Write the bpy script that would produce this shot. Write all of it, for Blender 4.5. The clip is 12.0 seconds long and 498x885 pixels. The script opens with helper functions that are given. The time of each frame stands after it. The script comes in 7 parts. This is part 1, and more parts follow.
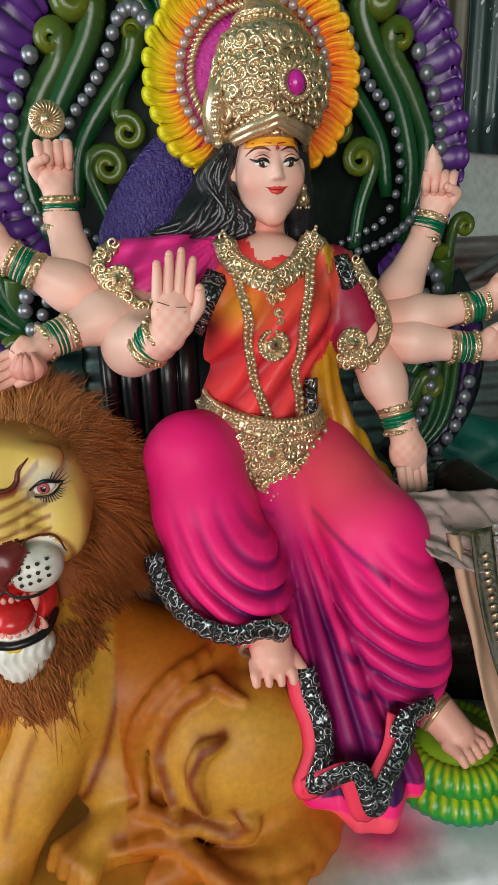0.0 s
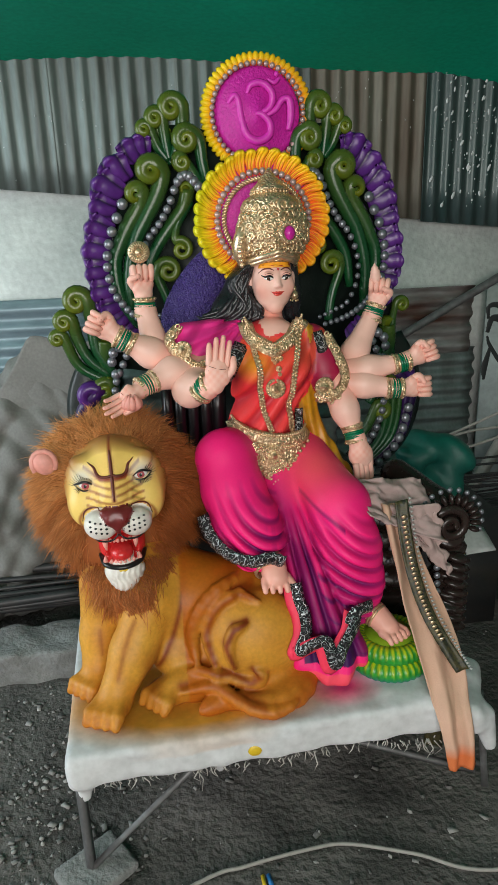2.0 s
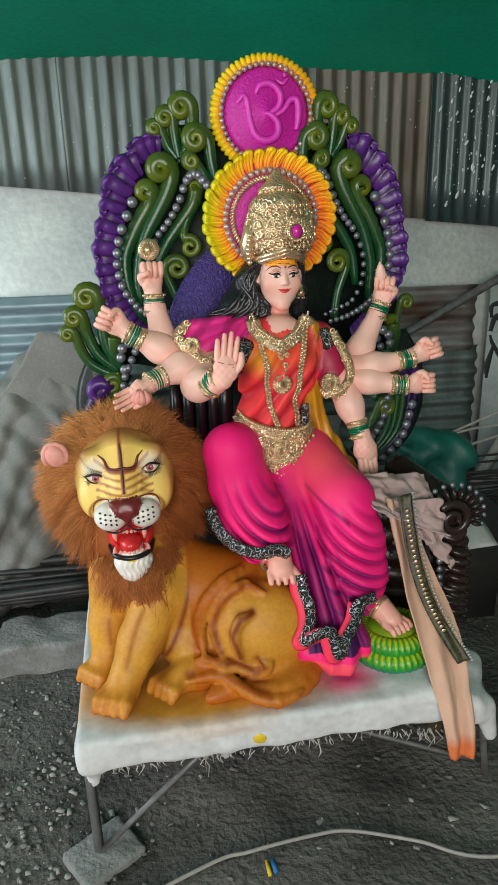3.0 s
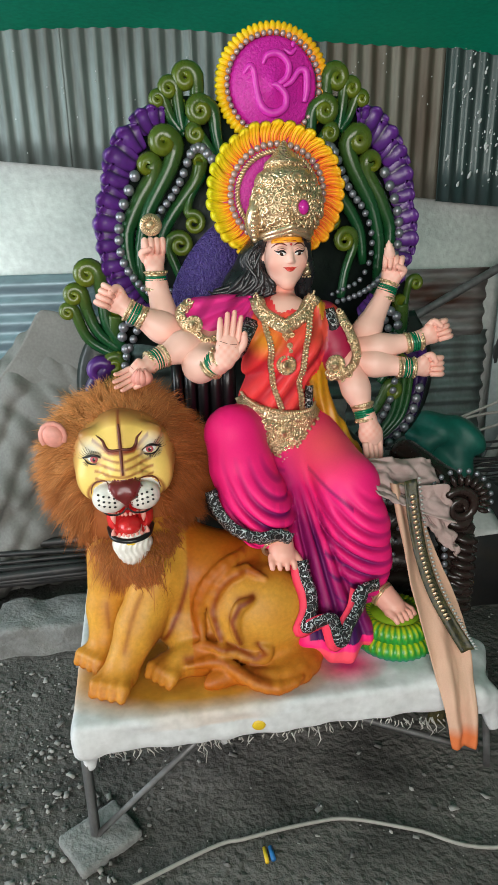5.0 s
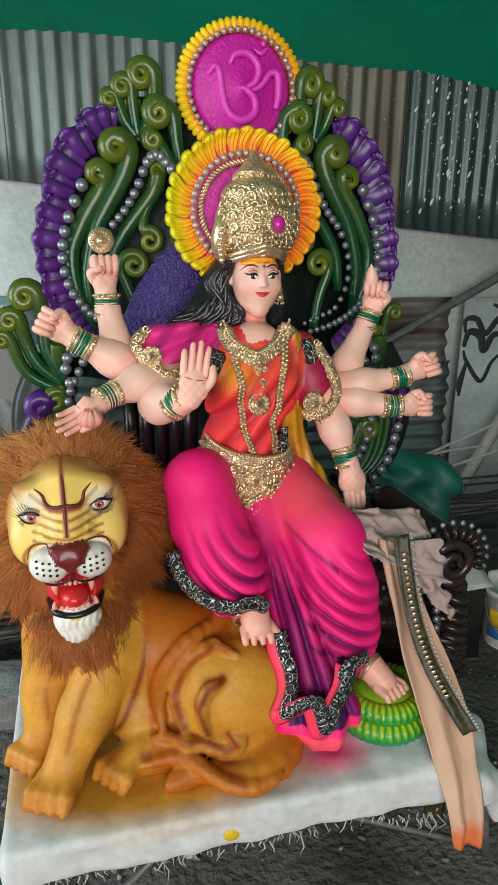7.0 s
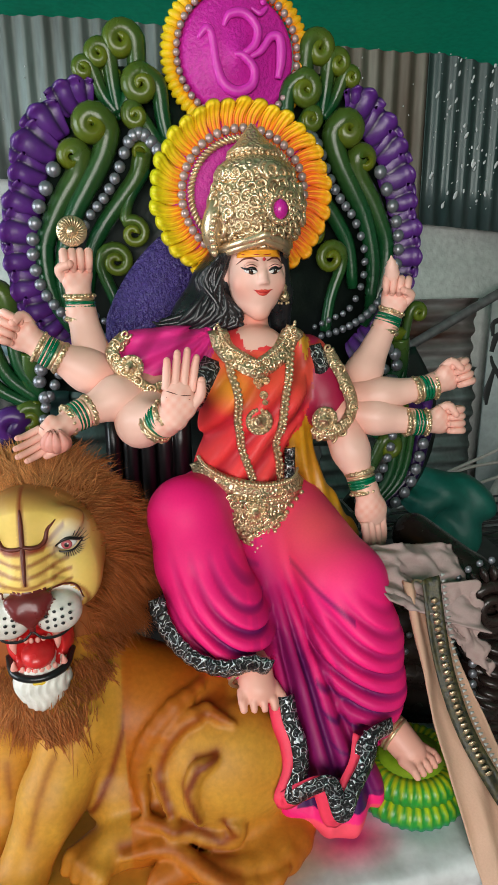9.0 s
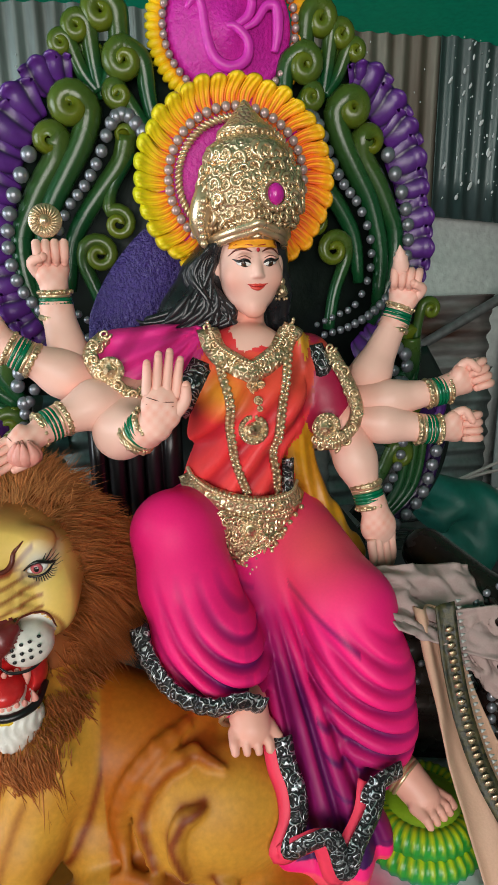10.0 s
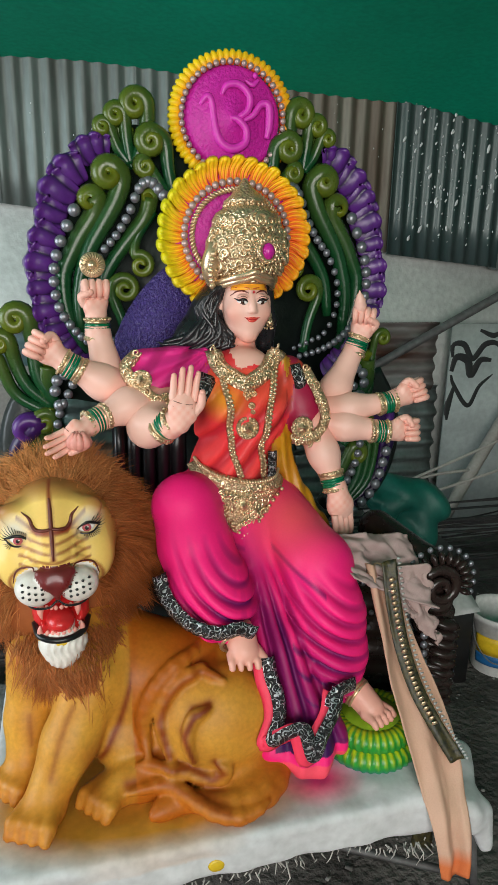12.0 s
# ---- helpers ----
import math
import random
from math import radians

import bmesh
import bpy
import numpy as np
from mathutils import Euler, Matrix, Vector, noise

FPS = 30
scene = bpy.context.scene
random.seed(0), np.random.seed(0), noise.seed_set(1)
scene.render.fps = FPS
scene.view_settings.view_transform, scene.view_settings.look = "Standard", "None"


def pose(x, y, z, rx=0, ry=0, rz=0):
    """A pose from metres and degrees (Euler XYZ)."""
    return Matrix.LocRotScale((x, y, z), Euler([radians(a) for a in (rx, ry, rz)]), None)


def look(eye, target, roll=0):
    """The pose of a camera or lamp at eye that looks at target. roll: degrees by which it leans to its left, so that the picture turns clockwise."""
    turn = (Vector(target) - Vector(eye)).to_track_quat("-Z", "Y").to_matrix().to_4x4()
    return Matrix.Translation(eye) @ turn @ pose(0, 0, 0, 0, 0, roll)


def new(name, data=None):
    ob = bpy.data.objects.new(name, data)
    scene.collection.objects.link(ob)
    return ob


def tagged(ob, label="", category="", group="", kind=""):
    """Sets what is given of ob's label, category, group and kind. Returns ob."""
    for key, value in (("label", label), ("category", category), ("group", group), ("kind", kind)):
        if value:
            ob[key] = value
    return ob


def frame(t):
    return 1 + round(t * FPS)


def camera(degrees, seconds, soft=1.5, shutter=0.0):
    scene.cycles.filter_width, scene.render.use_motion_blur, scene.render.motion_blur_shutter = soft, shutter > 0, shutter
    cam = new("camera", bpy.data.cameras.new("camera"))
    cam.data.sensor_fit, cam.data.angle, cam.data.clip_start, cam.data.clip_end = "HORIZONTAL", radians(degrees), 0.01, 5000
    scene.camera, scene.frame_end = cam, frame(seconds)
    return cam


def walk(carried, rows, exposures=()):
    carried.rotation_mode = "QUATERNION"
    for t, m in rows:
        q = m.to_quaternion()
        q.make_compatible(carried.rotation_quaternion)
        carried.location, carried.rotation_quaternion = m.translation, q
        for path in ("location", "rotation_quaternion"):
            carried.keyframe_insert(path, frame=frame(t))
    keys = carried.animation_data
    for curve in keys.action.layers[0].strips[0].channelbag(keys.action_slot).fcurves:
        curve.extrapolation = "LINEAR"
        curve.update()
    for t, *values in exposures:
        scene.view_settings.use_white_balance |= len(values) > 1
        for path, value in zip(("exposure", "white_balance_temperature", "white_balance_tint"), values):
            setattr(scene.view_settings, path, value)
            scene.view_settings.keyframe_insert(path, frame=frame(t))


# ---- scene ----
cam = camera(40.5, 12.0)
PATH = [
    (0, (-0.026, 0.066, 1.466), (0.226, 1.935, 0.799), -2.1),
    (0.5, (-0.023, -0.087, 1.54), (0.18, 1.785, 0.867), -2.7),
    (1, (-0.071, -0.246, 1.588), (0.141, 1.627, 0.921), -2.3),
    (1.5, (-0.105, -0.416, 1.644), (0.141, 1.457, 0.989), -2.2),
    (2, (-0.169, -0.65, 1.709), (0.097, 1.227, 1.072), -1.9),
    (2.5, (-0.182, -0.682, 1.712), (0.083, 1.198, 1.082), -1.6),
    (3, (-0.189, -0.687, 1.71), (0.071, 1.189, 1.069), -1.6),
    (4.8, (-0.19, -0.65, 1.686), (0.066, 1.209, 0.994), -1.0),
    (5, (-0.174, -0.648, 1.689), (0.066, 1.216, 1.005), -1.1),
    (5.5, (-0.161, -0.596, 1.674), (0.096, 1.27, 1.0), -0.7),
    (6, (-0.21, -0.459, 1.699), (0.133, 1.438, 1.168), -0.2),
    (6.5, (-0.234, -0.37, 1.671), (0.215, 1.501, 1.127), -0.0),
    (7, (-0.199, -0.364, 1.656), (0.214, 1.495, 1.043), 0.4),
    (7.2, (-0.193, -0.366, 1.655), (0.201, 1.495, 1.039), 0.2),
    (9, (-0.101, -0.116, 1.61), (0.26, 1.76, 1.019), -0.5),
    (9.5, (-0.051, -0.021, 1.595), (0.265, 1.862, 1.0), -1.1),
    (10, (-0.037, 0.015, 1.588), (0.287, 1.897, 0.997), -1.0),
    (10.5, (-0.029, 0.03, 1.592), (0.302, 1.902, 0.972), -0.6),
    (11, (-0.043, -0.016, 1.581), (0.303, 1.874, 1.025), -0.5),
    (11.5, (-0.104, -0.147, 1.624), (0.274, 1.731, 1.05), 0.2),
    (12, (-0.198, -0.367, 1.665), (0.249, 1.502, 1.112), 1.1),
]
walk(cam, [(t, look(eye, target, roll)) for t, eye, target, roll in PATH], [(0, -0.22), (1, -0.23), (2, -0.20), (3, -0.10), (5, 0.07), (6.5, 0.02), (7.2, -0.02), (9, -0.04), (10, -0.10), (11, -0.10), (12, -0.10)])

# world, sun and the daylight of the open shed front
world = bpy.data.worlds.new("overcast_sky")
scene.world = world
world.use_nodes = True
sky = world.node_tree.nodes.new("ShaderNodeTexSky")
sky.sky_type, sky.sun_disc = "NISHITA", False
sky.sun_elevation, sky.sun_rotation = radians(48), radians(215)
world.node_tree.links.new(sky.outputs[0], world.node_tree.nodes["Background"].inputs[0])
world.node_tree.nodes["Background"].inputs[1].default_value = 0.07
sun = new("sun", bpy.data.lights.new("sun", "SUN"))
sun.data.energy, sun.data.angle, sun.data.color = 3.4, radians(12), (1.0, 0.96, 0.9)
sun.matrix_world = look((-3, -4, 6), (0.2, 1.3, 0.5))


def daylight(name, place, target, wide, high, watts, colour):
    lamp = new(name, bpy.data.lights.new(name, "AREA"))
    lamp.data.shape, lamp.data.size, lamp.data.size_y = "RECTANGLE", wide, high
    lamp.data.energy, lamp.data.color = watts, colour
    lamp.matrix_world = look(place, target)
    return lamp


daylight("front_opening_light", (-0.9, -3.3, 1.9), (0.1, 2.2, 1.7), 3.4, 2.2, 190, (1.0, 0.95, 0.90))
daylight("side_opening_light", (-3.6, 1.0, 1.6), (0.4, 2.2, 1.0), 2.4, 2.2, 110, (0.86, 0.94, 1.0))


# ---- materials ----
def material(name, col, col2=None, rough=0.5, metal=0.0, scale=6.0, fine=60.0, amount=0.5, bump=0.15, depth=0.004,
             spray=None, spray2=None, spec=0.5, coat=0.0, stretch=(1, 1, 1), through_light=0.0, isle=0.0, grit=0.1):
    """A surface with broad stains and fine grain; spray is the second colour, airbrushed or put in for light and shade,
    laid on by the airbrush layer.
    """
    m = bpy.data.materials.new(name)
    m.use_nodes = True
    n, l = m.node_tree.nodes, m.node_tree.links
    b = n["Principled BSDF"]
    co = n.new("ShaderNodeTexCoord")
    mp = n.new("ShaderNodeMapping")
    mp.inputs["Scale"].default_value = stretch
    l.new(co.outputs["Object"], mp.inputs[0])
    broad, grain = n.new("ShaderNodeTexNoise"), n.new("ShaderNodeTexNoise")
    for t, s, d in ((broad, scale, 5), (grain, fine, 3)):
        t.inputs["Scale"].default_value, t.inputs["Detail"].default_value = s, d
        l.new(mp.outputs[0], t.inputs["Vector"])
    ramp = n.new("ShaderNodeMapRange")
    ramp.inputs[1].default_value, ramp.inputs[2].default_value = 0.35, 0.68
    l.new(broad.outputs["Fac"], ramp.inputs[0])
    mix = n.new("ShaderNodeMix")
    mix.data_type = "RGBA"
    mix.inputs[6].default_value = (*col, 1)
    mix.inputs[7].default_value = (*(col2 or [c * 0.75 for c in col]), 1)
    mul = n.new("ShaderNodeMath")
    mul.operation = "MULTIPLY"
    mul.inputs[1].default_value = amount
    l.new(ramp.outputs[0], mul.inputs[0])
    l.new(mul.outputs[0], mix.inputs[0])
    out = mix.outputs[2]
    for attr, colour in (("airbrush", spray), ("airbrush_second", spray2)):
        if colour:
            at = n.new("ShaderNodeAttribute")
            at.attribute_name = attr
            mx = n.new("ShaderNodeMix")
            mx.data_type = "RGBA"
            mx.inputs[7].default_value = (*colour, 1)
            l.new(at.outputs["Fac"], mx.inputs[0])
            l.new(out, mx.inputs[6])
            out = mx.outputs[2]
    # fine value variation
    hs = n.new("ShaderNodeHueSaturation")
    vr = n.new("ShaderNodeMapRange")
    vr.inputs[1].default_value, vr.inputs[2].default_value = 0.3, 0.7
    vr.inputs[3].default_value, vr.inputs[4].default_value = 1 - grit, 1 + grit
    l.new(grain.outputs["Fac"], vr.inputs[0])
    val = vr.outputs[0]
    if isle:
        geo = n.new("ShaderNodeNewGeometry")
        ir = n.new("ShaderNodeMapRange")
        ir.inputs[3].default_value, ir.inputs[4].default_value = 1 - isle, 1 + isle
        l.new(geo.outputs["Random Per Island"], ir.inputs[0])
        pm = n.new("ShaderNodeMath")
        pm.operation = "MULTIPLY"
        l.new(val, pm.inputs[0])
        l.new(ir.outputs[0], pm.inputs[1])
        val = pm.outputs[0]
    l.new(val, hs.inputs["Value"])
    l.new(out, hs.inputs["Color"])
    l.new(hs.outputs[0], b.inputs["Base Color"])
    rr = n.new("ShaderNodeMapRange")
    rr.inputs[3].default_value, rr.inputs[4].default_value = max(rough - 0.12, 0.03), min(rough + 0.12, 1)
    l.new(broad.outputs["Fac"], rr.inputs[0])
    l.new(rr.outputs[0], b.inputs["Roughness"])
    b.inputs["Metallic"].default_value = metal
    b.inputs["Specular IOR Level"].default_value = spec
    b.inputs["Coat Weight"].default_value = coat
    b.inputs["Coat Roughness"].default_value = 0.2
    if bump:
        bp = n.new("ShaderNodeBump")
        bp.inputs["Strength"].default_value, bp.inputs["Distance"].default_value = bump, depth
        add = n.new("ShaderNodeMath")
        add.operation = "ADD"
        l.new(broad.outputs["Fac"], add.inputs[0])
        l.new(grain.outputs["Fac"], add.inputs[1])
        l.new(add.outputs[0], bp.inputs["Height"])
        l.new(bp.outputs[0], b.inputs["Normal"])
    if through_light:
        tr = n.new("ShaderNodeBsdfTranslucent")
        l.new(hs.outputs[0], tr.inputs[0])
        ms = n.new("ShaderNodeMixShader")
        ms.inputs[0].default_value = through_light
        l.new(b.outputs[0], ms.inputs[1])
        l.new(tr.outputs[0], ms.inputs[2])
        l.new(ms.outputs[0], n["Material Output"].inputs[0])
    return m


def lace_material(name):
    """Black border with silver arabesque curls."""
    m = material(name, (0.012, 0.012, 0.014), rough=0.35)
    n, l = m.node_tree.nodes, m.node_tree.links
    b = n["Principled BSDF"]
    co = n.new("ShaderNodeTexCoord")
    warp = n.new("ShaderNodeTexNoise")
    warp.inputs["Scale"].default_value = 40
    l.new(co.outputs["Object"], warp.inputs["Vector"])
    vor = n.new("ShaderNodeTexVoronoi")
    vor.inputs["Scale"].default_value = 62
    mixv = n.new("ShaderNodeMix")
    mixv.data_type, mixv.inputs[0].default_value = "VECTOR", 0.03
    l.new(co.outputs["Object"], mixv.inputs[4])
    l.new(warp.outputs["Color"], mixv.inputs[5])
    l.new(mixv.outputs[1], vor.inputs["Vector"])
    sine = n.new("ShaderNodeMath")
    sine.operation, sine.inputs[1].default_value = "MULTIPLY", 15.0
    l.new(vor.outputs["Distance"], sine.inputs[0])
    s2 = n.new("ShaderNodeMath")
    s2.operation = "SINE"
    l.new(sine.outputs[0], s2.inputs[0])
    gt = n.new("ShaderNodeMapRange")
    gt.inputs[1].default_value, gt.inputs[2].default_value = 0.35, 0.75
    l.new(s2.outputs[0], gt.inputs[0])
    mix = n.new("ShaderNodeMix")
    mix.data_type = "RGBA"
    mix.inputs[6].default_value, mix.inputs[7].default_value = (0.010, 0.010, 0.012, 1), (0.55, 0.57, 0.6, 1)
    l.new(gt.outputs[0], mix.inputs[0])
    l.new(mix.outputs[2], b.inputs["Base Color"])
    l.new(gt.outputs[0], b.inputs["Metallic"])
    bp = n.new("ShaderNodeBump")
    bp.inputs["Strength"].default_value, bp.inputs["Distance"].default_value = 0.6, 0.004
    l.new(s2.outputs[0], bp.inputs["Height"])
    l.new(bp.outputs[0], b.inputs["Normal"])
    return m


def gold_material(name, col, scale=70.0, strength=0.55):
    """Cast gold paint with fine filigree relief."""
    m = material(name, col, [c * 0.6 for c in col], rough=0.34, metal=0.78, scale=18, fine=120, amount=0.8, bump=0)
    n, l = m.node_tree.nodes, m.node_tree.links
    co, vor = n.new("ShaderNodeTexCoord"), n.new("ShaderNodeTexVoronoi")
    vor.inputs["Scale"].default_value = scale
    l.new(co.outputs["Object"], vor.inputs["Vector"])
    mu, si, bp = n.new("ShaderNodeMath"), n.new("ShaderNodeMath"), n.new("ShaderNodeBump")
    mu.operation, mu.inputs[1].default_value, si.operation = "MULTIPLY", 11.0, "SINE"
    l.new(vor.outputs["Distance"], mu.inputs[0])
    l.new(mu.outputs[0], si.inputs[0])
    bp.inputs["Strength"].default_value, bp.inputs["Distance"].default_value = strength, 0.005
    l.new(si.outputs[0], bp.inputs["Height"])
    l.new(bp.outputs[0], n["Principled BSDF"].inputs["Normal"])
    return m


SKIN = material("painted_skin", (0.88, 0.52, 0.43), (0.88, 0.56, 0.47), rough=0.42, scale=8, fine=30, bump=0.0, spec=0.4, spray=(0.78, 0.20, 0.12), grit=0.02)
PINK = material("pink_sari", (0.94, 0.016, 0.20), (0.92, 0.014, 0.185), rough=0.50, scale=5, fine=200, bump=0.02, spec=0.3, spray=(0.050, 0.004, 0.085), spray2=(0.95, 0.10, 0.12), grit=0.02)
CORAL = material("coral_blouse", (0.88, 0.045, 0.055), (0.88, 0.06, 0.05), rough=0.46, scale=7, fine=200, bump=0.02, spec=0.35, spray=(0.34, 0.006, 0.03), spray2=(0.92, 0.36, 0.02), grit=0.02)
MAGENTA = material("magenta_sleeve", (0.88, 0.035, 0.30), (0.82, 0.025, 0.26), rough=0.46, scale=9, fine=220, bump=0.05, spec=0.35, spray=(0.35, 0.01, 0.10), grit=0.02)
CRIMSON = material("crimson_sleeve", (0.42, 0.012, 0.06), (0.30, 0.008, 0.05), rough=0.42, scale=7, fine=200, bump=0.04, grit=0.02)
MUSTARD = material("mustard_scarf", (0.62, 0.30, 0.012), (0.34, 0.08, 0.012), rough=0.4, scale=9, bump=0.05)
HEMLINING = material("coral_lining", (0.90, 0.05, 0.10), (0.86, 0.04, 0.12), rough=0.5, scale=6, fine=120, bump=0.03, spec=0.3, grit=0.02)
LACE = lace_material("silver_black_border")
GOLD = gold_material("antique_gold", (0.80, 0.60, 0.37), strength=0.45)
GOLDS = material("plain_gold", (0.88, 0.67, 0.43), (0.48, 0.32, 0.17), rough=0.29, metal=0.74, scale=30, amount=0.8, bump=0.1)
EMERALD = material("green_bangle", (0.0, 0.14, 0.06), rough=0.2, bump=0.02)
GEM = material("magenta_gem", (0.55, 0.02, 0.30), rough=0.2, scale=40, bump=0.1)
HAIR = material("black_hair", (0.012, 0.012, 0.014), (0.025, 0.025, 0.03), rough=0.28, scale=20, bump=0.1)
WHITE_EYE = material("eye_white", (0.85, 0.83, 0.80), rough=0.25, bump=0)
BLACKP = material("black_paint", (0.008, 0.007, 0.008), rough=0.3, bump=0)
BROWN_EYE = material("brown_iris", (0.06, 0.025, 0.012), rough=0.15, bump=0)
LIPS = material("red_lips", (0.75, 0.07, 0.05), rough=0.35, bump=0)
TILAK = material("orange_tilak", (0.90, 0.38, 0.02), rough=0.5, bump=0)
RED_LINE = material("red_line", (0.45, 0.01, 0.02), rough=0.5, bump=0)
LION = material("lion_ochre", (0.64, 0.315, 0.038), (0.54, 0.22, 0.020), rough=0.5, scale=5, fine=90, bump=0.04, spec=0.35, spray=(0.19, 0.032, 0.003), spray2=(0.44, 0.11, 0.006))
LFACE = material("lion_face_yellow", (0.86, 0.60, 0.16), (0.84, 0.50, 0.10), rough=0.42, scale=9, fine=120, bump=0.03, spray=(0.26, 0.04, 0.012), spray2=(0.80, 0.74, 0.58), grit=0.02)
LWHITE = material("lion_muzzle_white", (0.76, 0.72, 0.66), (0.66, 0.60, 0.54), rough=0.4, scale=18, bump=0.05)
LBROWN = material("lion_brown_line", (0.13, 0.022, 0.012), rough=0.45, bump=0)
LNOSE = material("lion_nose", (0.17, 0.02, 0.02), (0.08, 0.01, 0.01), rough=0.3, scale=20)
TONGUE = material("red_mouth", (0.66, 0.03, 0.03), (0.45, 0.01, 0.015), rough=0.25, scale=16)
PINKEAR = material("pink_ear", (0.80, 0.33, 0.27), rough=0.45)
IRISPINK = material("pink_iris", (0.55, 0.12, 0.14), rough=0.15, bump=0)
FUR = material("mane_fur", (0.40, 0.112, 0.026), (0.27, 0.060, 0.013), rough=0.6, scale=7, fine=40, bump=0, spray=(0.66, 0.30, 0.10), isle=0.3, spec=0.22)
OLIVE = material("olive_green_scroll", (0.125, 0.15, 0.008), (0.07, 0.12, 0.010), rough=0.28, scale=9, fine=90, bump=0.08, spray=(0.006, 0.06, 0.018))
PURPLE = material("purple_petal", (0.11, 0.022, 0.23), (0.05, 0.010, 0.12), rough=0.34, scale=16, bump=0.1, spray=(0.012, 0.003, 0.035))
PURPLE_ROUGH = material("purple_stipple", (0.06, 0.035, 0.20), (0.02, 0.012, 0.08), rough=0.4, scale=90, fine=160, bump=0.9, depth=0.012)
PANEL = material("dark_backboard", (0.006, 0.010, 0.009), (0.012, 0.02, 0.013), rough=0.4, scale=18, bump=0.3)
PEARL = material("silver_bead", (0.27, 0.28, 0.31), (0.16, 0.16, 0.19), rough=0.33, metal=0.6, scale=40, bump=0.05)
ROSEBEAD = material("rose_silver_bead", (0.55, 0.38, 0.36), (0.40, 0.30, 0.3), rough=0.3, metal=0.4, scale=40, bump=0.03)
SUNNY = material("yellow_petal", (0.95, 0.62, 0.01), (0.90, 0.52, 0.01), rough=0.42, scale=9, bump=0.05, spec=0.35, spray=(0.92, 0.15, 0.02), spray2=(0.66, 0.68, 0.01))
OMPINK = material("magenta_disc", (0.60, 0.020, 0.36), (0.48, 0.012, 0.28), rough=0.42, scale=10, fine=110, bump=0.6, depth=0.006, spec=0.35)
OMSIGN = material("magenta_symbol", (0.70, 0.035, 0.46), (0.62, 0.025, 0.40), rough=0.38, scale=8, bump=0.05)
BRONZE = material("dark_bronze_arm", (0.030, 0.018, 0.015), (0.015, 0.010, 0.010), rough=0.25, scale=16, bump=0.2)
PLASTER = material("white_plaster", (0.62, 0.62, 0.62), (0.50, 0.51, 0.52), rough=0.75, scale=5, fine=40, bump=0.12, depth=0.004, spray=(0.58, 0.25, 0.02), spray2=(0.85, 0.05, 0.22))
FIBRE = material("coir_fibre", (0.42, 0.40, 0.37), (0.25, 0.22, 0.19), rough=0.9, isle=0.3, bump=0)
STEEL = material("painted_steel", (0.16, 0.16, 0.16), (0.06, 0.05, 0.045), rough=0.5, metal=0.4, scale=25, bump=0.3)
ROD = material("dark_iron_rod", (0.035, 0.036, 0.038), (0.07, 0.06, 0.055), rough=0.5, metal=0.4, scale=20, bump=0.1, isle=0.4)
SNAKE = material("green_coil", (0.02, 0.30, 0.03), (0.015, 0.22, 0.03), rough=0.35, scale=20, bump=0.1, spray=(0.55, 0.62, 0.01), spray2=(0.01, 0.16, 0.22))
FLOOR = material("dusty_concrete", (0.150, 0.138, 0.126), (0.042, 0.039, 0.036), rough=0.8, scale=3.4, fine=45, amount=0.95, bump=0.9, depth=0.016, spec=0.3)
RUBBLE = material("plaster_crumbs", (0.24, 0.23, 0.215), (0.09, 0.09, 0.085), rough=0.9, scale=30, isle=0.6)
MASONRY = material("limewashed_wall", (0.76, 0.79, 0.76), (0.44, 0.47, 0.46), rough=0.85, scale=1.8, fine=30, amount=0.8, bump=0.4, depth=0.01)
TIN = material("weathered_tin", (0.20, 0.245, 0.235), (0.09, 0.095, 0.085), rough=0.5, metal=0.35, scale=3.0, fine=22, amount=0.9, bump=0.1, stretch=(3, 3, 0.5), isle=0.12)
TIN_BROWN = material("brown_stained_tin", (0.19, 0.18, 0.145), (0.10, 0.07, 0.048), rough=0.55, metal=0.3, scale=3.0, fine=22, amount=0.9, bump=0.1, stretch=(3, 3, 0.4))
TIN_DARK = material("dark_green_sheet", (0.035, 0.065, 0.062), (0.075, 0.10, 0.10), rough=0.35, metal=0.2, scale=4.0, fine=22, amount=0.8, bump=0.1, stretch=(2, 2, 0.6))
TIN_BLUE = material("blue_grey_tin", (0.30, 0.40, 0.45), (0.16, 0.21, 0.24), rough=0.45, metal=0.35, scale=2.5, fine=22, amount=0.8, bump=0.1, stretch=(0.6, 2, 2))
TIN_RUST = material("rusted_tin", (0.26, 0.26, 0.25), (0.085, 0.035, 0.022), rough=0.6, metal=0.25, scale=3.4, fine=22, amount=1.0, bump=0.2, stretch=(0.7, 2, 2.2))
BOARD = material("grey_painted_board", (0.34, 0.38, 0.36), (0.20, 0.225, 0.215), rough=0.6, scale=2.6, fine=30, amount=0.8, bump=0.15)
SPLASH = material("white_splash", (0.7, 0.72, 0.72), rough=0.6, bump=0)
GRAFFITI = material("black_spray", (0.02, 0.022, 0.022), rough=0.6, bump=0)
TARP = material("green_tarpaulin", (0.010, 0.42, 0.29), (0.008, 0.34, 0.23), rough=0.55, scale=1.2, fine=40, amount=0.7, bump=0.15, through_light=0.6)
CANVAS = material("grey_canvas", (0.20, 0.195, 0.18), (0.13, 0.125, 0.115), rough=0.85, scale=4, fine=90, bump=0.3)
DUPATTA = material("peach_cloth", (0.64, 0.40, 0.29), (0.55, 0.32, 0.22), rough=0.8, scale=6, fine=260, bump=0.15, spec=0.2, spray=(0.38, 0.29, 0.29), spray2=(0.68, 0.18, 0.06), grit=0.03)
